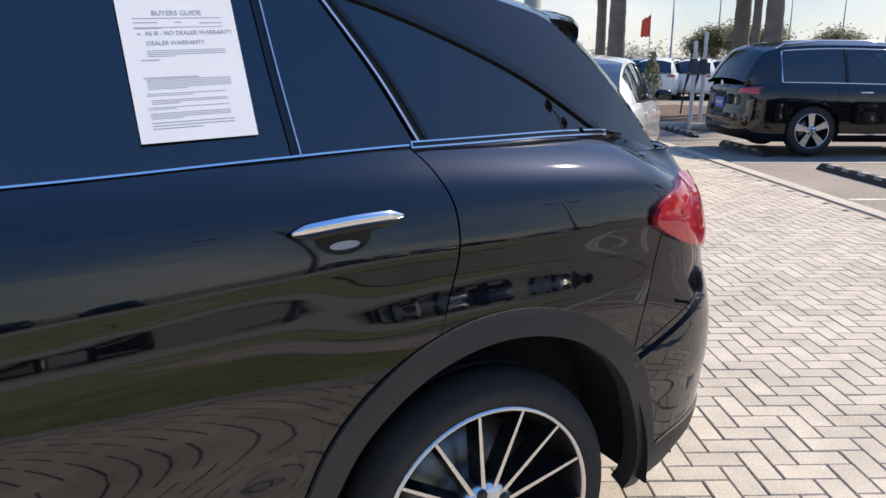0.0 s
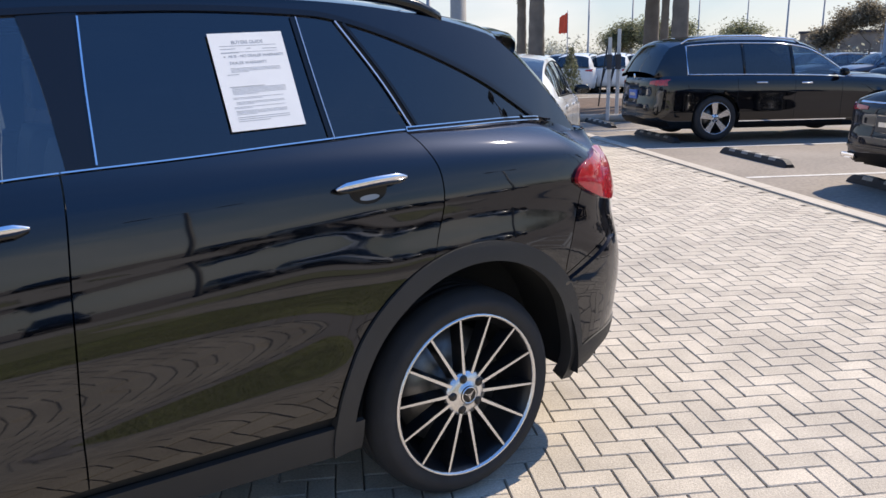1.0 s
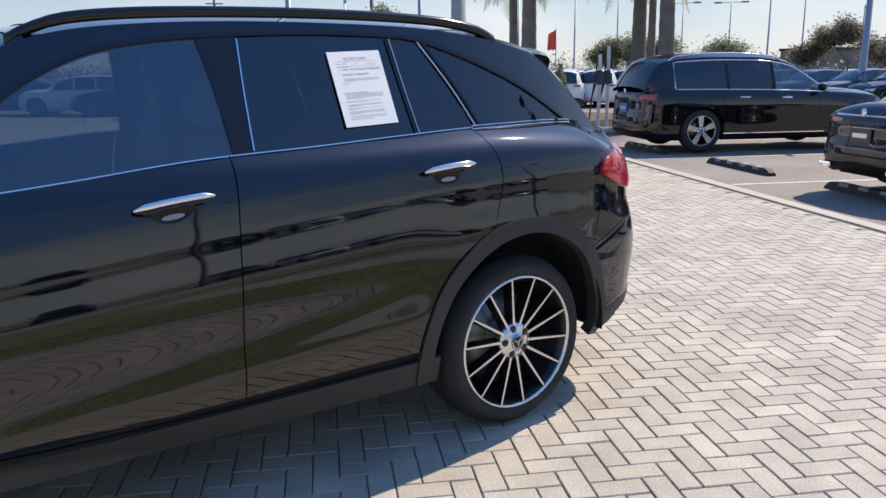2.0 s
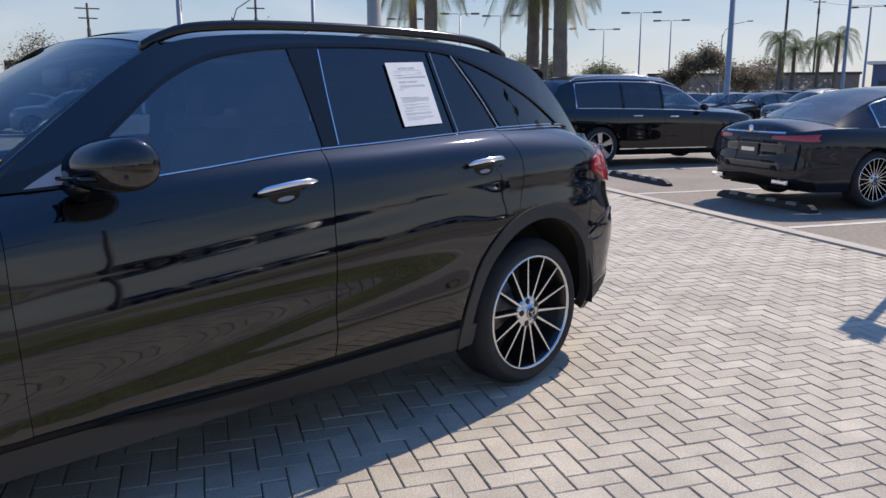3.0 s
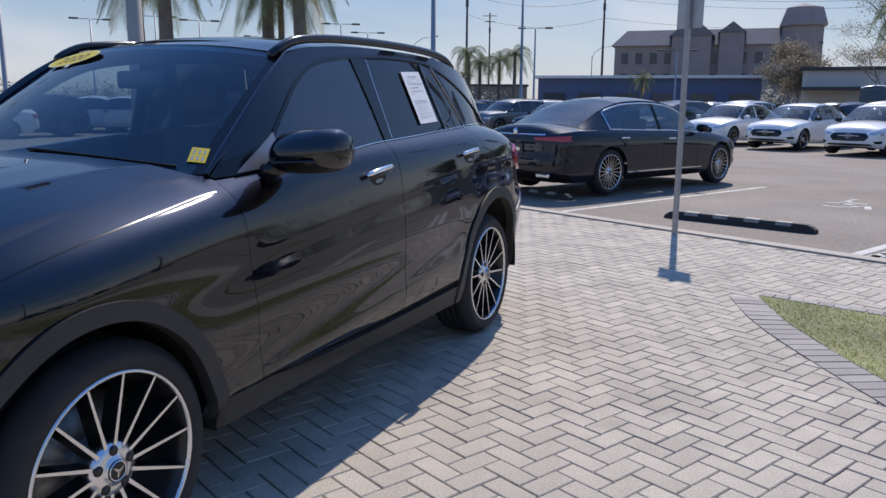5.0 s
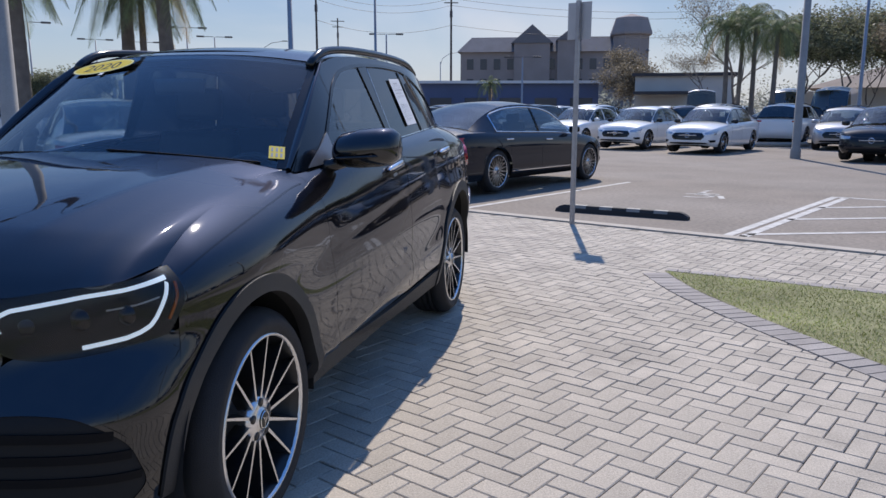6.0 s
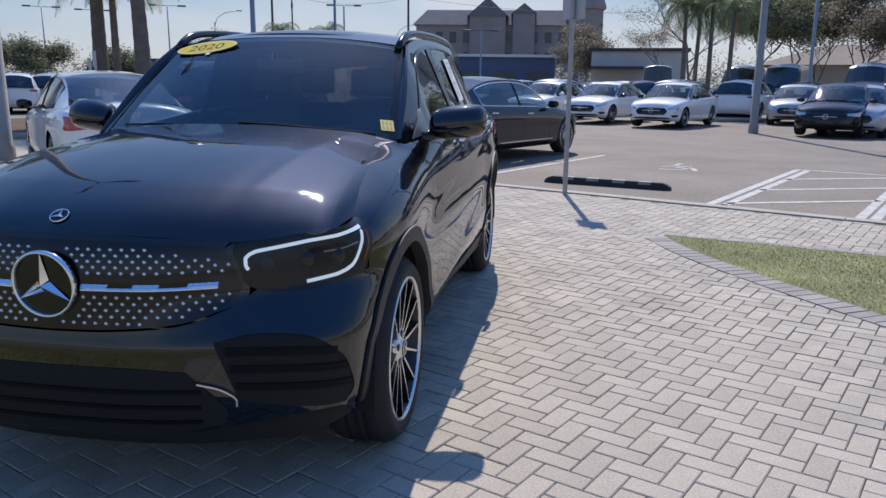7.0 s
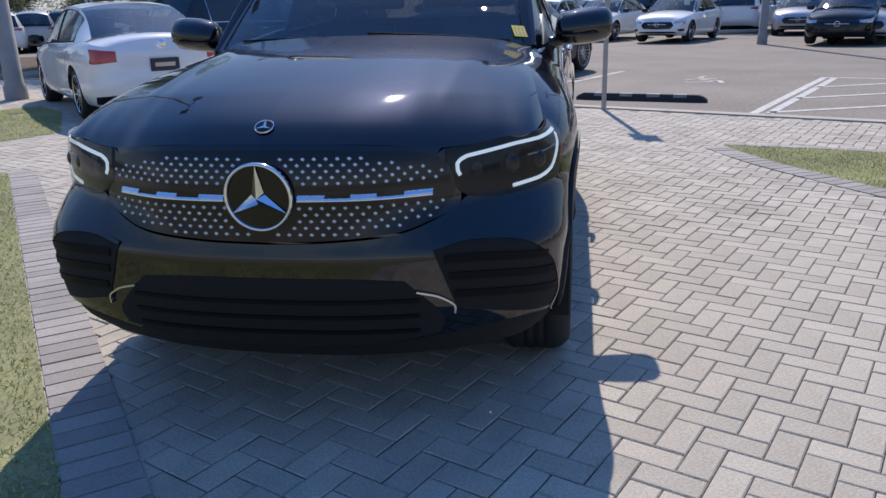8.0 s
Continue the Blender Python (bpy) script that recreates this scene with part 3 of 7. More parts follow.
        put("lower_vent", coons([(0, 0.30), (s_y(W * 0.36), 0.31)], [(0, la - 0.24), (s_y(W * 0.31), la - 0.25)], [(0, 0.30), (0, la - 0.24)], [(s_y(W * 0.36), 0.31), (s_y(W * 0.31), la - 0.25)], *res), UNDER, car, side, 0.004)
        if not far:
            put("corner_vent", coons([(s_y(W * 0.385), 0.36), (s_t(0.035), 0.37)], [(s_y(W * 0.35), la - 0.17), (s_t(0.03), la - 0.16)], [(s_y(W * 0.385), 0.36), (s_y(W * 0.35), la - 0.17)], [(s_t(0.035), 0.37), (s_t(0.03), la - 0.16)], *res), TRIM, car, side, 0.005)
        inner = W * (0.20 if kind == "saloon" else 0.31)
        put("tail_light", coons([(s_t(0.955), (ta + tb) / 2 + 0.01), (s_t(0.978), ta), (s_y(inner, True), ta + 0.02)], [(s_t(0.935), tb), (s_t(0.965), tb + 0.005), (s_y(inner, True), tb - 0.025)],
                                [(s_t(0.955), (ta + tb) / 2 + 0.01), (s_t(0.935), tb)], [(s_y(inner, True), ta + 0.02), (s_y(inner, True), tb - 0.025)], *res), TAIL_RED, car, side, 0.007, "red tail light")
        if not far or low_car:
            put("rear_valance", coons([(s_t(0.93), 0.25), (1.0, 0.285)], [(s_t(0.945), 0.35), (1.0, 0.41)], [(s_t(0.93), 0.25), (s_t(0.945), 0.35)], [(1.0, 0.285), (1.0, 0.41)], *res), TRIM, car, side, 0.004)
        if not far:
            put("sill", coons([(s_t(0.30), 0.222), (s_t(0.70), 0.222)], [(s_t(0.30), 0.30), (s_t(0.70), 0.30)], [(s_t(0.30), 0.222), (s_t(0.30), 0.30)], [(s_t(0.70), 0.222), (s_t(0.70), 0.30)], *res), TRIM if kind != "compact" else paint, car, side, 0.008)
        if not far:
            for t in (0.315, S["panes"][0][1] + 0.005, 0.70):
                tz = float(pick["shoulder"](t))
                ribbon("door_seam", [(s_t(t), z) for z in np.linspace(0.32 if t < 0.69 else 0.66, tz - 0.01, 12)], shell, 0.0008, UNDER, car, side, 0.001, 0.001)
            put("bumper_strip", coons([(s_t(0.972), 0.43), (1.0, 0.44)], [(s_t(0.97), 0.455), (1.0, 0.465)], [(s_t(0.972), 0.43), (s_t(0.97), 0.455)], [(1.0, 0.44), (1.0, 0.465)], 14, 3), paint, car, side, 0.012)
        for t in (S["panes"][0][1] - 0.035, S["panes"][min(1, len(S["panes"]) - 1)][1] - 0.05):
            c = shell(s_t(t), float(pick["shoulder"](t)) - 0.11)
            bm = bmesh.new()
            box(bm, c[0], (c[1] - 0.014) * -side, c[2], 0.20, 0.030, 0.026, 0.009)
            part("door_handle", bm, CHROME if kind in ("saloon", "large_suv") else paint, car, smooth=True)
        mx, mz = L / 2 - (t0 + 0.055) * L, float(pick["shoulder"](t0)) + 0.09
        v, f = lathe([(0.0, -0.115), (0.055, -0.10), (0.082, -0.03), (0.084, 0.05), (0.06, 0.10), (0.0, 0.115)], 14, "y")
        raw("mirror", [(mx + a * 0.8 * (1.0 if a > 0 else 0.5), side * (W / 2 + 0.055) + b, mz + c * 0.85) for a, b, c in v], f, paint if far or not (low_car or kind == "large_suv") else GLOSS, car)
        if "suv" in kind:
            pts = [(L / 2 - t * L, side * (float(rail_y(t)) - 0.03), float(rail_z(t)) + dz) for t, dz in ((0.45, 0.0), (0.475, 0.055), (0.6, 0.07), (0.75, 0.07), (0.86, 0.055), (0.885, 0.0))]
            raw("roof_rail", *tube(pts, 0.017, 6), CHROME if kind == "large_suv" else TRIM, car)
    if kind in ("saloon", "large_suv"):
        for side in (-1, 1):
            ribbon("sill_strip", [(s_t(t), 0.345) for t in np.linspace(0.29, 0.69, 12)], shell, 0.018, CHROME, car, side, 0.012, 0.008, "bright strip along the sill")
    back_x = -L / 2
    if kind == "saloon":
        for side in (-1, 1):
            ribbon("boot_strip", [(q, tb + 0.015) for q in np.linspace(s_y(W * 0.30, True), 1.0, 10)], shell, 0.020, CHROME, car, side, 0.012, 0.012, "chrome strip over the tail lights")
            bm = bmesh.new()
            box(bm, back_x + 0.035, side * 0.60, 0.335, 0.06, 0.24, 0.06, 0.02)
            part("exhaust_trim", bm, CHROME, car, "chrome exhaust trim")
    if not far or kind in ("compact", "suv"):
        bm = bmesh.new()
        box(bm, L / 2 + 0.004, 0, la - 0.02, 0.02, 0.60, 0.016, 0.005)
        raw_ring = lathe([(0.060, 0.0), (0.064, -0.012), (0.074, -0.012), (0.078, 0.0)], 18, "x")
        bar = part("grille_bar", bm, SATIN, car, "bright grille bar")
        raw("emblem_ring", [(L / 2 + 0.008 - a, b, c + la - 0.02) for a, b, c in raw_ring[0]], raw_ring[1], CHROME, bar)
    if plate:
        pz = 0.72 if kind != "large_suv" else 0.80
        bm = bmesh.new()
        box(bm, back_x + 0.018, 0, pz, 0.02, 0.36, 0.16, 0.008)
        p = part("number_plate", bm, plate, car)
        bm = bmesh.new()
        box(bm, back_x + 0.006, 0, pz, 0.006, 0.25, 0.05)
        part("plate_bar", bm, SATIN, p)
        v, f = lathe([(0.0, -0.012), (0.045, -0.012), (0.05, 0.0), (0.045, 0.008)], 20, "x")
        raw("emblem", [(a + back_x + 0.03, b, c + tb + 0.055) for a, b, c in v], f, CHROME, car)
    for i, cx in enumerate(axles):
        for side in (-1, 1):
            add_wheel(car, cx, side * (W / 2 - 0.145), S["r"], side, S["r"], S["rim"], 0.25, spokes, rims, None, 0, 13 * i, far)
    # seats and dashboard, so that the cabin is not hollow
    zb = float(pick["shoulder"](0.5))
    for cx in (0.15, -0.80):
        for y in (-0.38, 0.38):
            bm = bmesh.new()
            box(bm, cx, y, zb - 0.36, 0.5, 0.46, 0.2, 0.05)
            box(bm, cx - 0.28, y, zb - 0.10, 0.14, 0.44, 0.60, 0.05)
            box(bm, cx - 0.32, y, zb + 0.26, 0.1, 0.24, 0.16, 0.04)
            part("seat", bm, SEAT, car, smooth=True)
    bm = bmesh.new()
    box(bm, L / 2 - (t0 + 0.06) * L, 0, zb - 0.12, 0.45, W * 0.70, 0.24, 0.06)
    part("dashboard", bm, SEAT, car, smooth=True)
    return car


# ---- ground ----
CURB = Vector((8.3, 0.0, 0.0))
ALONG = Vector((0.436, 0.90, 0.0)).normalized()
INTO = Vector((0.90, -0.436, 0.0)).normalized()
LOT_TURN = math.degrees(math.atan2(INTO.y, INTO.x))


def lot(u, v, z=0.0):
    """A place in the car park: u along the kerb line, v away from the paving."""
    p = CURB + ALONG * u + INTO * v
    return Vector((p.x, p.y, z))


def lot_pose(u, v, turn=0.0, z=0.0):
    p = lot(u, v, z)
    return pose(p.x, p.y, p.z, 0, 0, LOT_TURN + turn)


ASPHALT = mat("asphalt", (0.200, 0.170, 0.138), 0.88, vary=0.16, scale=0.8, bump=0.5, bump_scale=90, fine=0.22, tone=(0.228, 0.200, 0.168))
CONCRETE = mat("concrete", (0.33, 0.30, 0.255), 0.85, vary=0.12, scale=2, bump=0.25, bump_scale=120, fine=0.08)
PAVER = mat("paver", (0.432, 0.384, 0.312), 0.85, vary=0.14, scale=5, bump=0.4, bump_scale=140, fine=0.20, tone=(0.372, 0.331, 0.270), island=0.07)
PAVER_ONE = mat("paver_single", (0.432, 0.384, 0.312), 0.85, vary=0.14, scale=5, bump=0.4, bump_scale=140, fine=0.20, tone=(0.372, 0.331, 0.270), per_object=0.07)
PAVER_GREY = mat("border_paver", (0.30, 0.275, 0.25), 0.85, vary=0.12, scale=5, bump=0.35, bump_scale=140, fine=0.14, island=0.10)
JOINT = mat("joint_sand", (0.27, 0.24, 0.195), 0.95, vary=0.25, scale=9, bump=0.4, bump_scale=200)
LINE_PAINT = mat("line_paint", (0.46, 0.45, 0.42), 0.75, vary=0.25, scale=6, fine=0.2)
SOIL = mat("lawn_soil", (0.23, 0.225, 0.11), 0.95, vary=0.3, scale=2, fine=0.3)
GRASS = leafy("grass", (0.33, 0.36, 0.125), 0.4, 1.2, 0.35, 0.3)

bm = bmesh.new()
bmesh.ops.create_grid(bm, x_segments=40, y_segments=40, size=600)
ground = part("ground", bm, ASPHALT)
ground.location = (0, 0, -0.03)
tagged(ground, "worn grey asphalt of a large car park", "ground", kind="structure")

bm = bmesh.new()
corners = [lot(-30, -0.18), lot(26, -0.18), lot(26, -40), lot(-30, -40)]
bm.faces.new([bm.verts.new((p.x, p.y, -0.012)) for p in corners])
paving = part("paving", bm, JOINT)
tagged(paving, "pale herringbone block paving with dark sanded joints", "paving", kind="structure")

bm = bmesh.new()
for k in range(22):
    u0 = -30 + k * 2.5
    for v in box(bm, 0, 0, 0, 2.494, 0.18, 0.14, 0.008):
        v.co = lot(u0 + 1.25 + v.co.x, -0.09 + v.co.y, -0.062 + v.co.z)
kerb = part("kerb", bm, mat("kerb_concrete", (0.40, 0.36, 0.30), 0.85, vary=0.12, scale=2, bump=0.25, bump_scale=120, fine=0.08))
tagged(kerb, "flush pale concrete kerb between paving and car park", "kerb", kind="structure")

# painted lines
def stripe(bm, u0, v0, u1, v1, w=0.10):
    a, b = Vector((u0, v0, 0)), Vector((u1, v1, 0))
    d = (b - a).normalized()
    s_ = Vector((-d.y, d.x, 0)) * w / 2
    bm.faces.new([bm.verts.new(lot(p.x, p.y, -0.026)) for p in (a + s_, a - s_, b - s_, b + s_)])


def marking(name, runs, label, w=0.10):
    bm = bmesh.new()
    for r in runs:
        stripe(bm, *r, w)
    bmesh.ops.recalc_face_normals(bm, faces=bm.faces)
    for f in bm.faces:
        if f.normal.z < 0:
            f.normal_flip()
    return tagged(part(name, bm, LINE_PAINT), label, "road marking", "bay markings", "structure")


for u in (0.34, 3.45, 6.7, 9.9, 13.0, 16.1):
    marking("bay_line", [(u, 0.15, u, 5.6)], "worn white bay line painted on the asphalt")
marking("access_aisle", [(-3.45, 0.15, -3.45, 5.3), (-3.62, 0.15, -3.62, 5.3), (-5.1, 0.15, -5.1, 5.3), (-5.25, 0.15, -5.25, 5.3), (-3.5, 5.3, -5.2, 5.3)]
        + [(-3.6, v, -5.1, v + 1.5) for v in (0.4, 2.0, 3.6)] + [(-3.6, 0.15, -3.6, 0.3)], "white hatched access aisle painted on the asphalt", 0.11)
# wheelchair mark: a ring and strokes
bm = bmesh.new()
arc = [(-1.6 + 0.26 * math.cos(a), 4.05 + 0.26 * math.sin(a)) for a in np.linspace(0.5, 5.2, 18)]
for a, b in zip(arc, arc[1:]):
    stripe(bm, *a, *b, 0.08)
for r in ((-1.55, 4.2, -1.5, 4.75), (-1.5, 4.45, -1.85, 4.45), (-1.55, 4.2, -1.95, 4.2), (-1.95, 4.2, -2.1, 3.85), (-1.45, 4.85, -1.5, 4.98)):
    stripe(bm, *r, 0.09)
for f in bm.faces:
    f.normal_update()
    if f.normal.z < 0:
        f.normal_flip()
tagged(part("bay_symbol", bm, LINE_PAINT), "worn white wheelchair symbol painted on the asphalt", "road marking", kind="structure")

# ---- wheel stops ----
STOP_DARK = mat("stop_rubber", (0.018, 0.018, 0.019), 0.7, vary=0.3, scale=6, bump=0.3, bump_scale=120)
STOP_PALE = mat("stop_reflector", (0.26, 0.245, 0.215), 0.6, vary=0.2, scale=10)


def wheel_stop(u, v, turn=0.0):
    st = empty("wheel_stop", lot_pose(u, v, 90 + turn, -0.03), "black rubber wheel stop with pale reflective patches", "wheel stop", "wheel stops in the bays")
    prof = [(-0.075, 0), (-0.062, 0.06), (-0.045, 0.10), (0.045, 0.10), (0.062, 0.06), (0.075, 0)]
    xs = [-0.915, -0.86, -0.80, 0.80, 0.86, 0.915]
    hs = [0.45, 0.8, 1.0, 1.0, 0.8, 0.45]
    verts = [(x, y, z * h) for x, h in zip(xs, hs) for y, z in prof]
    n = len(prof)
    faces = [(i * n + j, i * n + j + 1, (i + 1) * n + j + 1, (i + 1) * n + j) for i in range(5) for j in range(n - 1)]
    faces += [tuple(range(n))[::-1], tuple(5 * n + j for j in range(n))]
    raw("bar", verts, faces, STOP_DARK, st, smooth=False)
    for cx in (-0.56, -0.19, 0.19, 0.56):
        pv = [(cx + dx, y * 1.02, z + 0.003) for dx in (-0.09, 0.09) for y, z in prof[1:5]]
        raw("reflector", pv, [(j, j + 1, 4 + j + 1, 4 + j) for j in range(3)], STOP_PALE, st, "pale reflective patch", False)
    return st


for u, v, turn in ((-1.725, 0.995, 8), (2.02, 1.22, 0), (5.05, 1.15, 0), (8.3, 1.0, 0), (11.5, 1.0, 0)):
    wheel_stop(u, v, turn)

# ---- the black suv ----
# Its nose points along -x, its front axle stands over x = 0 and its rear axle over x = 2.873.
def coons(b, t, l, r, nu, nv, smooth=(1, 1, 1, 1)):
    f = [spline if k else straight for k in smooth]
    B, T, Lf, R = f[0](b, nu), f[1](t, nu), f[2](l, nv), f[3](r, nv)
    u, v = np.linspace(0, 1, nu + 1)[:, None, None], np.linspace(0, 1, nv + 1)[None, :, None]
    g = ((1 - v) * B[:, None, :] + v * T[:, None, :] + (1 - u) * Lf[None, :, :] + u * R[None, :, :]
         - ((1 - u) * (1 - v) * B[0] + u * (1 - v) * B[-1] + (1 - u) * v * T[0] + u * v * T[-1]))
    return g


# outline of the widest part, from the nose round the left side to the tail
OUTLINE = spline([(-0.875, 0), (-0.872, 0.15), (-0.858, 0.30), (-0.828, 0.45), (-0.775, 0.60), (-0.69, 0.73), (-0.56, 0.83), (-0.38, 0.89), (-0.15, 0.918), (0.1, 0.928), (0.6, 0.930), (1.2, 0.938),
                  (1.8, 0.942), (2.4, 0.942), (2.8, 0.938), (3.1, 0.926), (3.35, 0.900), (3.55, 0.848), (3.71, 0.735), (3.80, 0.54), (3.83, 0.25), (3.84, 0)], 600)
ARC = np.linspace(0, 1, 601)
OUTLINE_LENGTH = float(np.linalg.norm(np.diff(OUTLINE, axis=0), axis=1).sum())
TANG = np.gradient(OUTLINE, axis=0)
TANG /= np.linalg.norm(TANG, axis=1)[:, None]
half_width = curve1(OUTLINE[40:560, 0], OUTLINE[40:560, 1])


def s_of_x(x):
    return np.interp(x, OUTLINE[:, 0], ARC)


def s_of_y(y):
    k = 150
    return np.interp(y, OUTLINE[:k, 1], ARC[:k])


belt_z = curve1([0.55, 1.0, 1.23, 1.65, 2.05, 2.4, 2.74, 3.1, 3.33, 3.6], [1.112, 1.137, 1.156, 1.194, 1.211, 1.229, 1.243, 1.246, 1.240, 1.17])
fender_z = curve1([-0.46, -0.3, 0.0, 0.3, 0.56, 0.62], [0.943, 0.998, 1.06, 1.10, 1.128, 1.130])
DOME = curve1([0, 0.04, 0.16, 0.41, 0.656, 0.9, 1], [0, 0.15, 0.375, 0.64, 0.82, 0.95, 1])
nose_in = curve1([0.18, 0.28, 0.36, 0.50, 0.60, 0.66, 0.72, 0.80, 0.88, 0.92, 0.95, 0.99, 1.1], [0.20, 0.09, 0.02, 0.0, 0.0, 0.012, 0.016, 0.018, 0.03, 0.045, 0.062, 0.10, 0.3])
tail_in = curve1([0.25, 0.4, 0.6, 0.75, 0.95, 1.1, 1.25, 1.5], [0.12, 0.02, 0.0, 0.02, 0.05, 0.09, 0.15, 0.3])
low_in = curve1([0.22, 0.33, 0.40, 0.47, 0.55, 0.64, 0.73, 0.82], [0.12, 0.050, 0.034, 0.031, 0.026, 0.010, 0.001, 0.0])


corner_low = curve1([0.1, 0.22, 0.34, 0.5, 0.60, 0.70, 0.78, 1.0], [0, 0.2, 0.75, 1, 0.95, 0.5, 0.0, 0])
shoulder_in = curve1([0, 0.03, 0.07, 0.11, 0.16, 0.20, 0.235, 0.26, 0.30, 0.34, 0.38, 0.42, 0.5], [0.1425, 0.0975, 0.0635, 0.0425, 0.027, 0.019, 0.017, 0.0158, 0.0117, 0.006, 0.0017, 0, 0])


def green_y(x, z):
    """Half-width of the window band."""
    x = np.asarray(x, float)
    y = 0.800 - 0.42 * (np.asarray(z, float) - 1.2)
    y = y - 0.225 * np.clip((x - 2.6), 0, None) ** 2 - 0.10 * np.clip((1.15 - x) / 0.6, 0, None) ** 2
    return y


# tilt of the door skin in degrees, by height over the middle of the car: a tucked foot, a low crease, a hollow, a sharp crease under the handles and a round shoulder
tilt = curve1([0.30, 0.42, 0.46, 0.50, 0.517, 0.532, 0.56, 0.60, 0.63, 0.68, 0.74, 0.78, 0.82, 0.86, 0.90, 0.922, 0.945, 0.966, 0.99, 1.04, 1.065, 1.11, 1.15, 1.18, 1.199],
              [-24, -22, -14, -11, -8, 5, 7.5, 5, 1.5, -2, 0, 3.5, 5.6, 8.0, 9.5, 8.0, 3.0, 7.5, 9.5, 11, 17, 27, 40, 54, 60])
DOOR_Z = np.linspace(0.25, 1.199, 950)
DOOR_D = np.cumsum(np.tan(np.radians(tilt(DOOR_Z)))) * (DOOR_Z[1] - DOOR_Z[0])
DOOR_D -= DOOR_D[DOOR_Z > 0.5].min()
DOOR_D += (0.1425 - DOOR_D[-1]) * np.clip((DOOR_Z - 0.98) / 0.219, 0, 1) ** 2


def door_in(x, z):
    """How far the door skin lies inside the widest line; both creases climb towards the tail."""
    low, high = 0.525 + 0.078 * (x - 1.7), 0.945 + 0.095 * (x - 1.7)
    top = belt_z(x)
    c = np.where(z < low, 0.43 + (z - 0.43) / (low - 0.43) * 0.095, np.where(z < high, 0.525 + (z - low) / (high - low) * 0.42, 0.945 + (z - high) / (top - high) * 0.254))
    return np.interp(c, DOOR_Z, DOOR_D)


def side_in(x, z):
    x, z = np.asarray(x, float), np.asarray(z, float)
    w = half_width(x)
    k = np.clip((x - 0.45) / 0.4, 0, 1)
    k = k * k * (3 - 2 * k)
    edge = 0.80 + (0.69 - 0.80) * np.clip((x + 0.46) / 1.02, 0, 1)
    qf = np.clip((z - 0.80) / (fender_z(x) - 0.80), 0, 1.15)
    h = np.clip(belt_z(x) - z, 0, 0.45)
    G = w - green_y(x, belt_z(x))
    up = (1 - k) * np.clip(w - edge, 0, None) * qf ** 3.4 + k * (shoulder_in(h) + (G - 0.1425) * np.clip(1 - h / 0.12, 0, 1) ** 2)
    flare = -0.005 * np.exp(-((np.hypot(x - 2.873, z - 0.36) - 0.5) / 0.13) ** 2) - 0.002 * np.exp(-((np.hypot(x, z - 0.36) - 0.46) / 0.13) ** 2)
    d = np.clip((x + 0.28 - 0.30 * np.clip((z - 0.72) / 0.30, 0, 1)) / 0.85, 0, 1) * np.clip((2.66 - x) / 0.36, 0, 1)
    d = d * d * (3 - 2 * d)
    return (low_in(z) + up) * (1 - d) + (door_in(x, z) + (G - 0.1425) * np.clip(1 - h / 0.12, 0, 1) ** 2) * d + flare


def lift(z):
    """The cabin and bonnet ride a little higher on the wheels."""
    k = np.clip((np.asarray(z, float) - 0.5) / 0.35, 0, 1)
    return z + 0.012 * k * k * (3 - 2 * k)


# above the bumper the corners of the nose sweep back
sweep_back = curve1([0, 0.05, 0.0754, 0.095, 0.125, 0.158, 0.19, 0.235, 0.30, 1.0], [0.0, 0.012, 0.042, 0.068, 0.082, 0.062, 0.034, 0.006, 0.0, 0.0])


def body(s_, z):
    """Places on the left body skin, by outline share and height."""
    s_, z = np.asarray(s_, float), np.asarray(z, float)
    x, y = np.interp(s_, ARC, OUTLINE[:, 0]), np.interp(s_, ARC, OUTLINE[:, 1])
    tx, ty = np.interp(s_, ARC, TANG[:, 0]), np.interp(s_, ARC, TANG[:, 1])
    nx, ny = -ty, tx
    ln = np.hypot(nx, ny)
    nx, ny = nx / ln, ny / ln
    wf, wr, ws = np.clip(-nx, 0, None) ** 2, np.clip(nx, 0, None) ** 2, ny ** 2
    D = wf * nose_in(z) + wr * tail_in(z) + ws * side_in(x, z)
    # the bumpers stand out at the corners
    D = D - 0.065 * np.exp(-((s_ - s_of_x(-0.60)) * OUTLINE_LENGTH / 0.22) ** 2) * corner_low(z) - 0.022 * np.exp(-((s_ - s_of_x(3.62)) * OUTLINE_LENGTH / 0.22) ** 2) * corner_low(z - 0.10)
    k = np.clip((z - 0.62) / 0.15, 0, 1)
    return np.stack([x - nx * D + sweep_back(s_) * k * k * (3 - 2 * k), -(y - ny * D), lift(z)], axis=-1)


def skin(x, z):
    return body(s_of_x(x), z)


def upper(x, z):
    x, z = np.broadcast_arrays(np.asarray(x, float), np.asarray(z, float))
    return np.stack([x, -green_y(x, z), lift(z)], axis=-1)


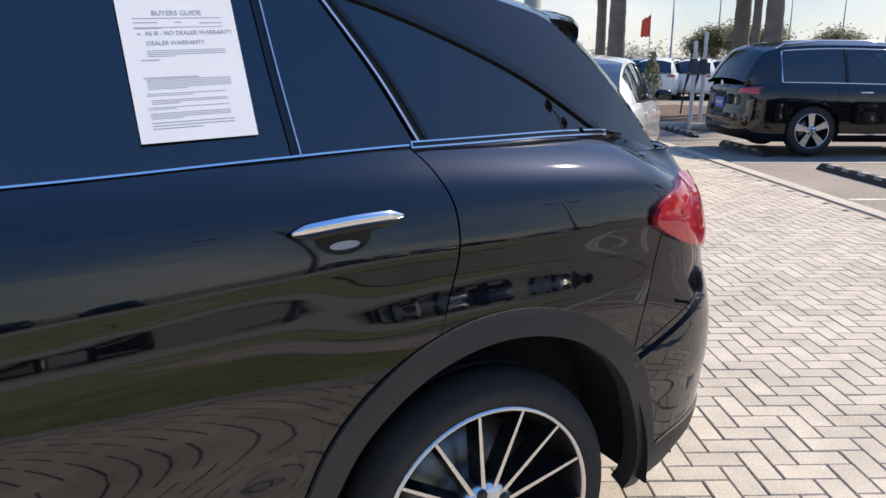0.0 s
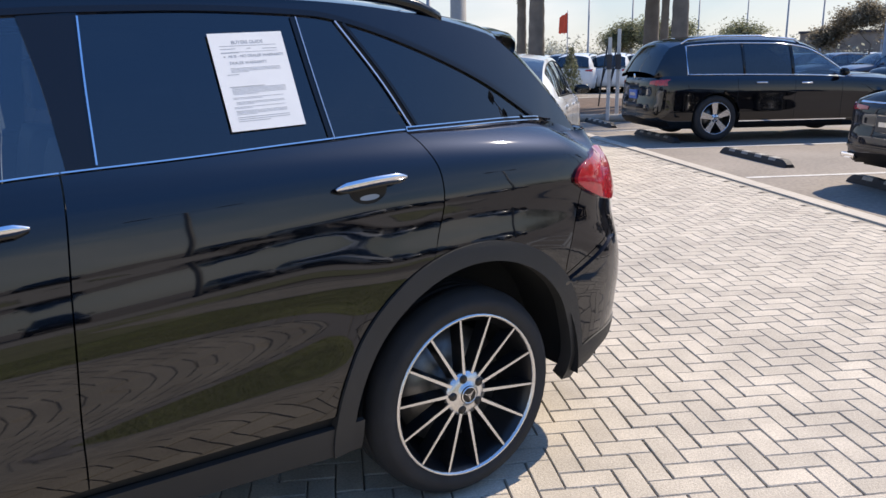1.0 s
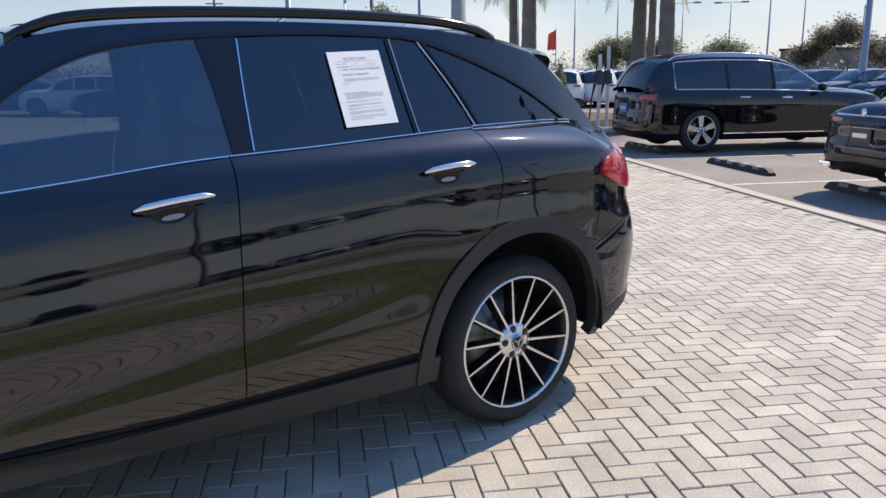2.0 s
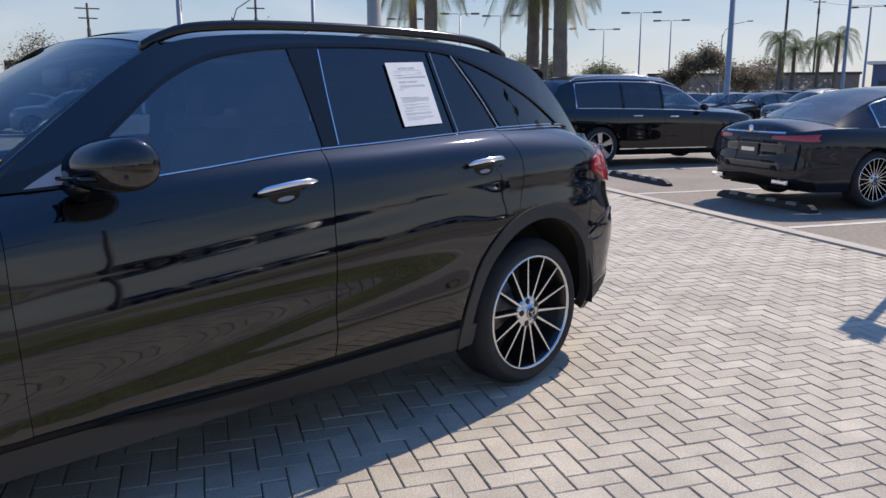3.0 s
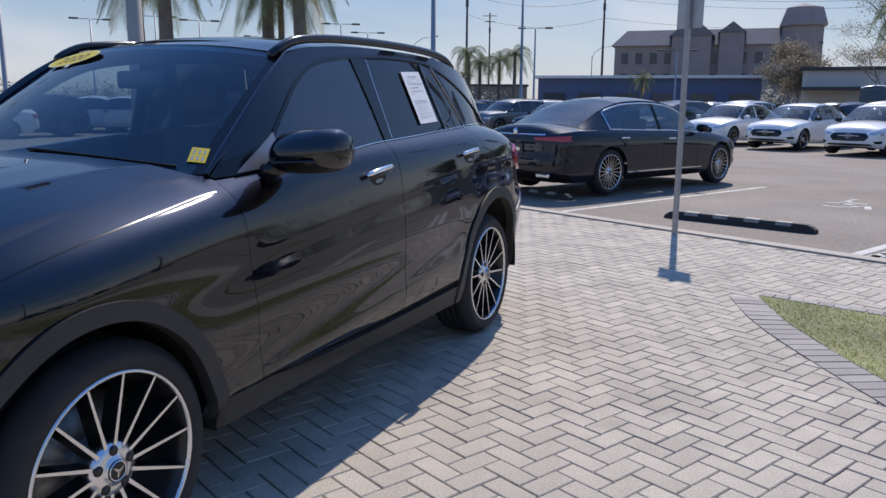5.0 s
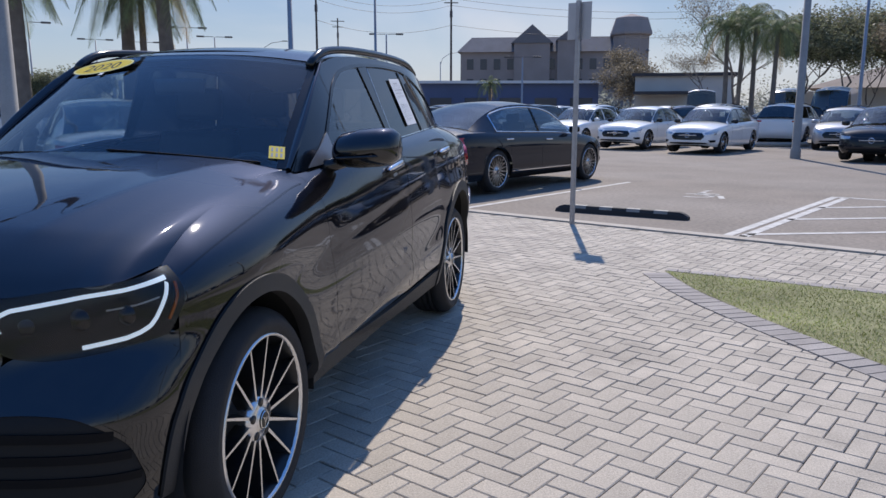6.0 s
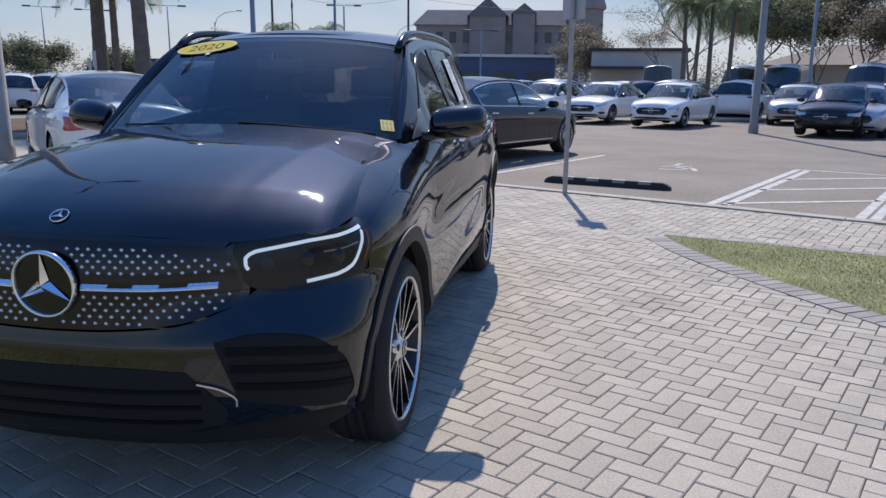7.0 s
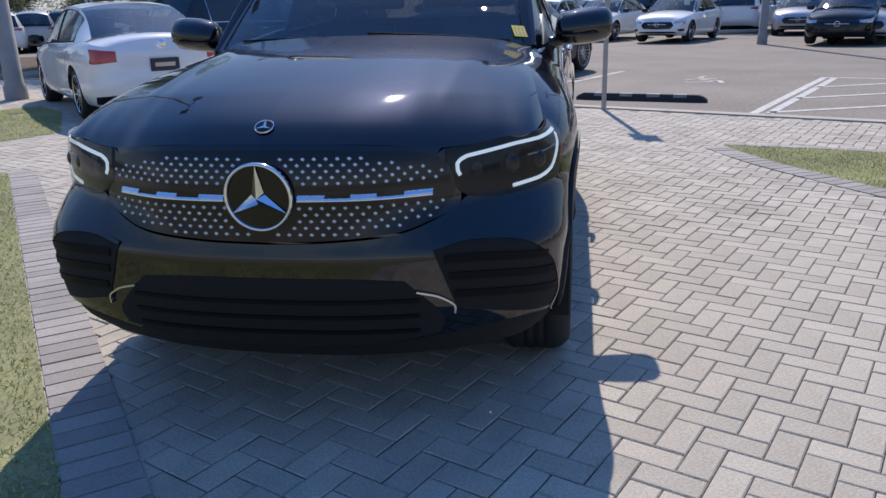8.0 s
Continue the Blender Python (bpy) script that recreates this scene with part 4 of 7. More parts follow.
def mesh_grid(P, side, offset=0.0, lip=0.0, gap=0.0):
    """Verts and faces of a grid of places on the left side, or mirrored; a lip turns its border inwards."""
    P = np.array(P, float)
    if gap:
        Q = P.copy()
        for a, b in ((np.s_[0, :], np.s_[1, :]), (np.s_[-1, :], np.s_[-2, :]), (np.s_[:, 0], np.s_[:, 1]), (np.s_[:, -1], np.s_[:, -2])):
            d = P[b] - P[a]
            Q[a] = Q[a] + d / (np.linalg.norm(d, axis=-1, keepdims=True) + 1e-9) * gap
        P = Q
    du, dv = np.gradient(P, axis=0), np.gradient(P, axis=1)
    N = np.cross(du, dv)
    N /= np.linalg.norm(N, axis=-1, keepdims=True) + 1e-12
    mid = N[N.shape[0] // 2, N.shape[1] // 2]
    c = P[P.shape[0] // 2, P.shape[1] // 2] - np.array([1.5, 0, 0.7])
    flip = np.dot(mid, c) < 0
    if flip:
        N = -N
    P = P + N * offset
    nu, nv = P.shape[0], P.shape[1]
    verts = [tuple(p) for p in P.reshape(-1, 3)]
    faces = []
    for i in range(nu - 1):
        for j in range(nv - 1):
            q = (i * nv + j, (i + 1) * nv + j, (i + 1) * nv + j + 1, i * nv + j + 1)
            faces.append(q[::-1] if flip else q)
    if lip:
        loop = [(i, 0) for i in range(nu)] + [(nu - 1, j) for j in range(1, nv)] + [(i, nv - 1) for i in range(nu - 2, -1, -1)] + [(0, j) for j in range(nv - 2, 0, -1)]
        o = len(verts)
        for i, j in loop:
            verts.append(tuple(P[i, j]))
            verts.append(tuple(P[i, j] - N[i, j] * lip))
        m = len(loop)
        for k in range(m):
            a, b = o + 2 * k, o + 2 * ((k + 1) % m)
            q = (a, a + 1, b + 1, b)
            faces.append(q[::-1] if flip else q)
    if side > 0:
        verts = [(x, -y, z) for x, y, z in verts]
        faces = [f[::-1] for f in faces]
    return verts, faces


def panel(name, grid, fn, material, parent, side, offset=0.0, lip=0.018, gap=0.0022, label=""):
    P = fn(grid[..., 0], grid[..., 1])
    return raw(name, *mesh_grid(P, side, offset, lip, gap), material, parent, label)


def ribbon(name, pts2, fn, width, material, parent, side, offset=0.004, thick=0.006, label=""):
    """A strip of that width along a line on the skin."""
    p = np.array(pts2, float)
    unit = np.array([OUTLINE_LENGTH if fn is body else 1.0, 1.0])
    p = p * unit
    d = np.gradient(p, axis=0)
    d /= np.linalg.norm(d, axis=1)[:, None] + 1e-9
    n = np.column_stack([-d[:, 1], d[:, 0]]) * width / 2
    g = np.stack([p - n, p - n * 0.4, p + n * 0.4, p + n], axis=1) / unit
    P = fn(g[..., 0], g[..., 1])
    return raw(name, *mesh_grid(P, side, offset, thick, 0.0), material, parent, label)


def arc_pts(cx, cz, r, a0, a1, n=14):
    return [(cx + r * math.cos(radians(a)), cz + r * math.sin(radians(a))) for a in np.linspace(a0, a1, n)]


def wind(t, s_, out=0.0):
    """The windscreen, from the cowl (t = 0) to the roof (t = 1)."""
    a = abs(s_)
    x = (0.44 + 0.15 * a ** 2.5) + ((1.135 + 0.065 * a ** 2.5) - (0.44 + 0.15 * a ** 2.5)) * t
    y = (0.685 + (0.585 - 0.685) * t) * s_
    z = (1.165 - 0.035 * a ** 2) + ((1.612 - 0.045 * a ** 2) - (1.165 - 0.035 * a ** 2)) * t
    bow = 0.020 * math.sin(math.pi * t) * (1 - 0.5 * a * a) + out
    return (x - bow * 0.55, y * 1.065, z + bow * 0.83 + 0.012)


SAIL_GREY = mat("satin_grey_trim", (0.30, 0.30, 0.31), 0.35, 0.7)
DRL = lit("running_light", (0.86, 0.95, 0.97), 0.42)
suv = empty("suv", None, "glossy black suv with chrome trim, dark windows and polished wheels", "suv")
HUB_Z, R_IN, R_OUT = 0.366, 0.460, 0.522
F_IN, F_OUT = 0.428, 0.482
RX = 2.873
RA, FA = 2.888, -0.045
win_top = [(0.80, 1.140), (0.90, 1.215), (0.996, 1.298), (1.185, 1.440), (1.36, 1.521), (1.55, 1.558), (1.72, 1.575), (1.88, 1.584), (2.13, 1.592), (2.40, 1.588), (2.56, 1.572), (2.79, 1.502), (3.08, 1.383), (3.33, 1.243)]
WT = spline(win_top, 400)
win_z = curve1(WT[::4, 0], WT[::4, 1])

for side in (-1, 1):
    # doors
    seam_f = [(0.606, 1.116), (0.606, 0.80), (0.619, 0.415)][::-1]
    seam_b = [(1.728, float(belt_z(1.728))), (1.712, 1.0), (1.704, 0.89), (1.688, 0.60), (1.686, 0.43)][::-1]
    a_end = math.degrees(math.asin((0.44 - HUB_Z) / R_OUT))
    arch_r = arc_pts(RA, HUB_Z, R_OUT, 180 - a_end, 110, 10)
    seam_r = arch_r + [(2.735, 0.93), (2.765, 1.02), (2.768, 1.12), (2.74, 1.20), (2.715, float(belt_z(2.715)))]
    f_door = panel("front_door", coons([seam_f[0], (1.15, 0.425), seam_b[0]], [(x, float(belt_z(x))) for x in np.linspace(0.606, 1.728, 9)], seam_f, seam_b, 44, 40), skin, BLACK_PAINT, suv, side)
    r_door = panel("rear_door", coons([seam_b[0], (2.0, 0.435), seam_r[0]], [(x, float(belt_z(x))) for x in np.linspace(1.728, 2.715, 9)], seam_b, seam_r, 40, 44), skin, BLACK_PAINT, suv, side)
    # front wing
    a0 = math.degrees(math.asin((0.42 - HUB_Z) / F_OUT))
    low = arc_pts(FA, HUB_Z, F_OUT, 159, a0, 18) + [(0.55, 0.418), (0.619, 0.415)]
    wing_top = [(-0.455, 0.944)] + [(x, float(fender_z(x))) for x in np.linspace(-0.36, 0.56, 10)] + [(0.606, 1.118)]
    panel("front_wing", coons(low, wing_top, [low[0], (-0.47, 0.70), (-0.46, 0.86), wing_top[0]], [low[-1], (0.606, 0.80), wing_top[-1]], 46, 34, (0, 1, 1, 1)), skin, BLACK_PAINT, suv, side, gap=0.0)
    # shut line of the bonnet, low on the shoulder of the wing
    gx = np.linspace(-0.415, 0.565, 30)
    ribbon("bonnet_gap", [(x, 0.80 + (float(fender_z(x)) - 0.80) * (0.79 + 0.11 * x)) for x in gx], skin, 0.0035, GLOSS, suv, side, 0.0006, 0.0015)
    # rear quarter
    q_low = arc_pts(RA, HUB_Z, R_OUT, 110, 42, 12)
    q_top = [(x, float(belt_z(x))) for x in np.linspace(2.715, 3.56, 9)]
    panel("rear_quarter", coons(q_low, q_top, [q_low[0]] + seam_r[10:], [q_low[-1], (3.30, 0.80), (3.36, 0.95), (3.42, 1.06), q_top[-1]], 34, 34), skin, BLACK_PAINT, suv, side)
    # rear bumper and tail panel, round the corner to the middle of the tail
    s1 = 1.0
    arch_back = [(float(s_of_x(x)), z) for x, z in arc_pts(RA, HUB_Z, R_OUT, 5, 42, 8)]
    panel("rear_bumper", coons([arch_back[0], (float(s_of_x(3.6)), 0.445), (s1, 0.50)], [arch_back[-1], (float(s_of_x(3.5)), 0.80), (float(s_of_x(3.68)), 0.86), (s1, 0.87)],
                               arch_back, [(s1, 0.50), (s1, 0.87)], 40, 20, (0, 1, 1, 1)), body, BLACK_PAINT, suv, side)
    skirt_a = [(float(s_of_x(3.375)), 0.285), (float(s_of_x(3.400)), 0.34), (float(s_of_x(3.408)), 0.415)]
    panel("bumper_skirt", coons([skirt_a[0], (float(s_of_x(3.5)), 0.325), (float(s_of_x(3.65)), 0.385), (s1, 0.42)], [skirt_a[-1], (float(s_of_x(3.6)), 0.449), (s1, 0.505)], skirt_a, [(s1, 0.42), (s1, 0.505)], 26, 7), body, CLADDING, suv, side, 0.006)
    panel("tail_panel", coons([arch_back[-1], (float(s_of_x(3.5)), 0.80), (float(s_of_x(3.68)), 0.86), (s1, 0.87)], [(float(s_of_x(3.56)), float(belt_z(3.56))), (s1, 1.2)],
                              [arch_back[-1], (float(s_of_x(3.30)), 0.80), (float(s_of_x(3.36)), 0.95), (float(s_of_x(3.42)), 1.06), (float(s_of_x(3.56)), float(belt_z(3.56)))], [(s1, 0.87), (s1, 1.2)], 34, 18), body, BLACK_PAINT, suv, side)
    ribbon("bumper_crease", spline([(float(s_of_x(3.275)), 0.685), (float(s_of_x(3.42)), 0.735), (float(s_of_x(3.58)), 0.80)], 14), body, 0.012, BLACK_PAINT, suv, side, 0.010, 0.012)
    tail = panel("tail_light", coons([(float(s_of_x(3.345)), 1.030), (float(s_of_x(3.40)), 0.998), (float(s_of_x(3.50)), 0.958), (float(s_of_x(3.60)), 0.935)], [(float(s_of_x(3.345)), 1.048), (float(s_of_x(3.38)), 1.078), (float(s_of_x(3.46)), 1.104), (float(s_of_x(3.60)), 1.118), (float(s_of_x(3.72)), 1.115)],
                                     [(float(s_of_x(3.345)), 1.030), (float(s_of_x(3.345)), 1.048)], [(float(s_of_x(3.60)), 0.935), (float(s_of_x(3.68)), 1.0), (float(s_of_x(3.72)), 1.115)], 24, 14), body, TAIL_RED, suv, side, 0.016, 0.03, 0, "red moulded tail light")
    ribbon("light_guide", spline([(float(s_of_x(3.45)), 1.045), (float(s_of_x(3.54)), 1.078), (float(s_of_x(3.66)), 1.09)], 10), body, 0.008, TAIL_RED, tail, side, 0.018, 0.004)
    # sill and arch claddings
    panel("sill", coons([(0.37, 0.285), (2.47, 0.29)], [(0.37, 0.378), (1.2, 0.386), (2.47, 0.402)], [(0.37, 0.285), (0.37, 0.378)], [(2.47, 0.29), (2.47, 0.402)], 44, 8), skin, CLADDING, suv, side, 0.002)
    panel("sill_gap", coons([(0.37, 0.370), (2.42, 0.394)], [(0.37, 0.425), (2.42, 0.445)], [(0.37, 0.370), (0.37, 0.425)], [(2.42, 0.394), (2.42, 0.445)], 30, 3), skin, UNDER, suv, side, -0.022, 0.01, 0)
    for cx, ri, ro, b0, b1 in ((RA, R_IN, R_OUT, -9, 188), (FA, F_IN, F_OUT, -9, 180)):
        o = np.array(arc_pts(cx, HUB_Z, ro + 0.002, b1, b0, 49))
        i_ = np.array(arc_pts(cx, HUB_Z, ri, b1, b0, 49))
        g = np.stack([i_ + (o - i_) * t for t in (0, 0.08, 0.5, 0.92, 1.0)], axis=1)
        panel("arch_cladding", g, skin, CLADDING, suv, side, 0.010, 0.05, 0)
        v, f = lathe([(ri + 0.02, 0.0), (ri + 0.025, 0.31)], 40, "y", a0=radians(-5), a1=radians(187))
        raw("wheel_liner", [(cx + a, side * (0.90 - b), HUB_Z + c) for a, b, c in v], f, UNDER, suv)
        v, f = lathe([(0.0, 0.0), (ri + 0.035, 0.0)], 24, "y", a0=radians(-5), a1=radians(188))
        raw("liner_back", [(cx + a, side * 0.605, HUB_Z + c) for a, b, c in v], f, UNDER, suv)
    # window band: painted frame over the glass, pillars and panes
    roof_edge = [(0.60, 1.122), (0.72, 1.225), (0.88, 1.360), (1.04, 1.480), (1.20, 1.566), (1.45, 1.612), (1.9, 1.636), (2.5, 1.632), (2.85, 1.602), (3.12, 1.556), (3.25, 1.510), (3.45, 1.355), (3.63, 1.168)]
    panel("roof_side", coons(win_top, roof_edge, [win_top[0], roof_edge[0]], [win_top[-1], (3.45, 1.22), roof_edge[-1]], 90, 8), upper, BLACK_PAINT, suv, side, 0.0, 0.02, 0)
    panel("sail_panel", coons([(0.606, 1.117), (0.93, float(belt_z(0.93)))], [(0.66, 1.170), (0.93, 1.238)], [(0.606, 1.117), (0.66, 1.170)], [(0.93, float(belt_z(0.93))), (0.93, 1.238)], 10, 8), upper, GLOSS, suv, side, 0.003, 0.01, 0)
    fw = [(0.93, float(belt_z(0.93)))] + [(x, float(belt_z(x))) for x in np.linspace(1.05, 1.745, 6)]
    ft = [(0.93, 1.238)] + [(x, float(win_z(x)) + 0.003) for x in np.linspace(1.0, 1.695, 14)]
    panel("front_side_window", coons(fw, ft, [fw[0], ft[0]], [fw[-1], (1.725, 1.40), ft[-1]], 30, 14), upper, GLASS_TINT, f_door, side, -0.004, 0.0, 0, "tinted side window").visible_shadow = True
    panel("pillar_trim", coons([(1.745, float(belt_z(1.745))), (1.815, float(belt_z(1.815)))], [(1.695, 1.572), (1.835, 1.584)], [(1.745, float(belt_z(1.745))), (1.725, 1.40), (1.695, 1.572)], [(1.815, float(belt_z(1.815))), (1.835, 1.584)], 6, 12), upper, GLOSS, suv, side, 0.002, 0.01, 0)
    rb = [(x, float(belt_z(x))) for x in np.linspace(1.815, 2.735, 8)]
    rt = [(x, float(win_z(x)) + 0.003) for x in np.linspace(1.835, 2.545, 10)]
    panel("rear_side_window", coons(rb, rt, [rb[0], rt[0]], [rb[-1], (2.655, 1.40), rt[-1]], 26, 14), upper, GLASS_DARK, r_door, side, -0.004, 0.0, 0, "dark privacy glass")
    qu = np.linspace(0, 1, 27)
    q_lo = np.column_stack([2.77 + 0.56 * qu, belt_z(2.77 + 0.56 * qu)])
    q_hi = np.column_stack([2.585 + 0.75 * qu, np.maximum(win_z(np.minimum(2.585 + 0.75 * qu, 3.33)) + 0.003, belt_z(2.585 + 0.75 * qu) + 0.001)])
    panel("quarter_window", np.stack([q_lo + (q_hi - q_lo) * t for t in np.linspace(0, 1, 13)], axis=1), upper, GLASS_DARK, suv, side, -0.004, 0.0, 0, "dark privacy glass")
    ribbon("window_trim", spline([(1.815, float(belt_z(1.815)) + 0.01), (1.823, 1.40), (1.835, 1.575)], 10), upper, 0.0045, CHROME, r_door, side, 0.004, 0.004)
    ribbon("window_divider", spline([(2.461, 1.232), (2.44, 1.40), (2.421, 1.583)], 10), upper, 0.016, GLOSS, r_door, side, 0.002, 0.004)
    ribbon("divider_line", spline([(2.4705, 1.232), (2.4495, 1.40), (2.4305, 1.583)], 10), upper, 0.003, SATIN, r_door, side, 0.004, 0.004)
    ribbon("pillar_strip", spline([(2.742, 1.248), (2.665, 1.40), (2.556, 1.573)], 12), upper, 0.005, SATIN, r_door, side, 0.004, 0.008)
    ribbon("pillar_gap", spline([(2.755, 1.248), (2.678, 1.40), (2.569, 1.571)], 12), upper, 0.014, UNDER, suv, side, 0.001, 0.006)
    ribbon("pillar_strip", spline([(2.768, 1.248), (2.691, 1.40), (2.582, 1.567)], 12), upper, 0.010, GLOSS, suv, side, 0.004, 0.008)
    ribbon("frame_bead", WT[12:401:4] + np.array([0, 0.010]), upper, 0.016, GLOSS, suv, side, 0.004, 0.008)
    ribbon("belt_strip", [(x, float(belt_z(x)) + 0.002) for x in np.linspace(0.93, 1.727, 30)], upper, 0.0038, CHROME, f_door, side, 0.004, 0.006, "chrome strip under the window")
    ribbon("belt_strip", [(x, float(belt_z(x)) + 0.002) for x in np.linspace(1.731, 2.716, 34)], upper, 0.0038, CHROME, r_door, side, 0.004, 0.006, "chrome strip under the window")
    ribbon("belt_strip", [(x, float(belt_z(x)) + 0.002) for x in np.linspace(2.720, 3.36, 26)], upper, 0.015, CHROME, suv, side, 0.005, 0.009, "chrome strip under the window")
    ribbon("belt_inlay", [(x, float(belt_z(x)) + 0.002) for x in np.linspace(2.724, 3.35, 26)], upper, 0.008, GLOSS, suv, side, 0.0065, 0.004)
    # fillers: shoulder behind the quarter window, pillar beside the windscreen
    xs = np.linspace(3.26, 3.63, 16)
    low_e = skin(xs, np.array([float(belt_z(x)) for x in xs]))
    top_e = upper(xs, np.interp(xs, [3.2, 3.33, 3.45, 3.63], [1.245, 1.243, 1.222, 1.168]) + 0.002)
    G = np.stack([low_e + (top_e - low_e) * t + np.array([0, 0, 0.006 * math.sin(math.pi * t)]) for t in np.linspace(0, 1, 6)], axis=1)
    raw("shoulder", *mesh_grid(G, side, 0.0, 0.012), BLACK_PAINT, suv)
    re_ = spline(roof_edge[:5], 20)
    out_e = upper(re_[:, 0], re_[:, 1])
    in_e = np.array([wind(t, -1.0, 0.004) for t in np.linspace(0, 1, 21)])
    G = np.stack([out_e + (in_e - out_e) * t + np.array([-0.5, -0.5, 0.7]) * 0.012 * math.sin(math.pi * t) for t in np.linspace(0, 1, 6)], axis=1)
    raw("windscreen_pillar", *mesh_grid(G, side, 0.0, 0.012), BLACK_PAINT, suv)
    # door handles: a dish and a bar
    for door, x0, x1, z0, z1 in ((f_door, 1.395, 1.64, 1.070, 1.096), (r_door, 2.405, 2.635, 1.105, 1.124)):
        c0, c1 = np.array([x0 + 0.045, z0 - 0.010]), np.array([x1 - 0.06, z1 - 0.022])
        t = np.linspace(0, 1, 18)
        mid = c0 + (c1 - c0) * t[:, None]
        hh = 0.040 * np.sqrt(np.clip(1 - (2 * t - 1) ** 2, 0, 1)) + 0.0008
        g = np.stack([mid + np.column_stack([0 * t, -hh * 1.1]), mid - np.column_stack([0 * t, hh * 0.3]), mid + np.column_stack([0 * t, hh * 0.7])], axis=1)
        panel("handle_dish", g, skin, UNDER, door, side, 0.0012, 0.0, 0)
        pk = c0 + (c1 - c0) * (0.25 + 0.5 * t[:, None]) + np.array([0, -0.027])
        ph = 0.0075 * np.sqrt(np.clip(1 - (2 * t - 1) ** 2, 0, 1)) + 0.0005
        g = np.stack([pk + np.column_stack([0 * t, -ph]), pk, pk + np.column_stack([0 * t, ph])], axis=1)
        panel("thumb_plate", g, skin, SAIL_GREY, door, side, 0.004, 0.0, 0, "bright plate in the handle dish")
        xs = np.linspace(0, 1, 16)
        ctr = np.array([[x0 + (x1 - x0) * k, z0 + (z1 - z0) * k - 0.002 + 0.006 * math.sin(math.pi * k)] for k in xs])
        rise = 0.016 + 0.026 * np.sin(np.pi * np.clip(xs * 0.92 + 0.04, 0, 1)) ** 0.6
        for nm, mt, lo, hi in (("handle_cap", CHROME, -0.002, 0.014), ("handle_bar", GLOSS, -0.014, -0.002)):
            rows = []
            for zz, out in ((lo, 0.35), (lo, 1.0), (hi, 1.0), (hi, 0.35)):
                taper = np.clip(np.minimum(xs, 1 - xs) / 0.10, 0.25, 1)
                P = skin(ctr[:, 0], ctr[:, 1] + zz * taper)
                P[:, 1] -= rise * out
                rows.append(P)
            G = np.stack(rows + rows[:1], axis=1)
            v, f = mesh_grid(G, side)
            raw(nm, v, f, mt, door, "chrome handle cap" if mt is CHROME else "")
    # mirror
    prof = [(-0.135, 0.012), (-0.128, 0.045), (-0.10, 0.064), (-0.03, 0.072), (0.05, 0.072), (0.10, 0.066), (0.125, 0.048), (0.132, 0.01)]
    verts, faces = [], []
    for k, (h, r) in enumerate(prof):
        for j in range(20):
            a = 2 * math.pi * j / 20
            cx_, cz_ = math.cos(a), math.sin(a)
            rx = r * 1.38 * (1 if cx_ < 0 else 0.72)
            verts.append((0.872 + rx * 1.1 * cx_ + (h + 0.13) * 0.22, side * (0.965 + h), 1.205 + r * 1.24 * cz_ * (1.0 if cz_ > 0 else 0.82) + 0.010 * h / 0.13))
    for k in range(len(prof) - 1):
        for j in range(20):
            q = (k * 20 + j, k * 20 + (j + 1) % 20, (k + 1) * 20 + (j + 1) % 20, (k + 1) * 20 + j)
            faces.append(q if side < 0 else q[::-1])
    faces += [tuple(range(20)), tuple((len(prof) - 1) * 20 + j for j in range(20))]
    mirror = raw("mirror", verts, faces, BLACK_PAINT, f_door, "glossy black mirror housing")
    pts = [(0.775 + 0.02 * math.sin(t * 3.1), side * (0.86 + 0.235 * t), 1.175 + 0.012 * t) for t in np.linspace(0, 1, 10)]
    v, f = tube([(x - 0.005 + 0.11 * k / 9 * (k > 6), y, z) for k, (x, y, z) in enumerate(pts)], 0.007, 6)
    raw("mirror_strip", v, f, GLOSS, mirror)
    v, f = tube([(0.82, side * 0.775, 1.137), (0.84, side * 0.82, 1.142), (0.86, side * 0.88, 1.165)], [0.032, 0.028, 0.03], 10)
    raw("mirror_arm", v, f, GLOSS, mirror)
    panel("mirror_sail", coons([(0.70, 1.127), (0.93, 1.146)], [(0.735, 1.150), (0.932, 1.262)], [(0.70, 1.127), (0.735, 1.150)], [(0.93, 1.146), (0.932, 1.262)], 6, 6), upper, SAIL_GREY, f_door, side, 0.008, 0.01, 0)
    # roof rail
    ctrl = [(1.15, 0.605, 1.572), (1.22, 0.607, 1.610), (1.34, 0.607, 1.645), (1.6, 0.605, 1.668), (2.0, 0.600, 1.680), (2.4, 0.598, 1.680), (2.7, 0.596, 1.668), (2.88, 0.594, 1.640), (2.97, 0.592, 1.602)]
    cp = spline(ctrl, 40)
    v, f = [], []
    sec = [(-0.016, -0.018), (0.016, -0.018), (0.019, 0.004), (0.010, 0.018), (-0.010, 0.018), (-0.019, 0.004)]
    for p in cp:
        v += [(p[0], side * (p[1] + a), p[2] + b) for a, b in sec]
    for i in range(len(cp) - 1):
        for j in range(6):
            q = (i * 6 + j, i * 6 + (j + 1) % 6, (i + 1) * 6 + (j + 1) % 6, (i + 1) * 6 + j)
            f.append(q)
    f += [tuple(range(6))[::-1], tuple(len(v) - 6 + j for j in range(6))]
    raw("roof_rail", v, f, GLOSS, suv, "black roof rail")
    # wheels
    add_wheel(suv, RX, side * 0.778, HUB_Z, side, 0.366, 0.284, 0.256, 14, None, None, 0, -7.3 if side < 0 else 4)
    add_wheel(suv, 0.0, side * 0.778, HUB_Z + 0.003, side, 0.369, 0.284, 0.256, 14, None, None, 0, 8.9 if side < 0 else -8)

    # ---- nose ----
    Y = lambda y: float(s_of_y(y))
    X = lambda x: float(s_of_x(x))
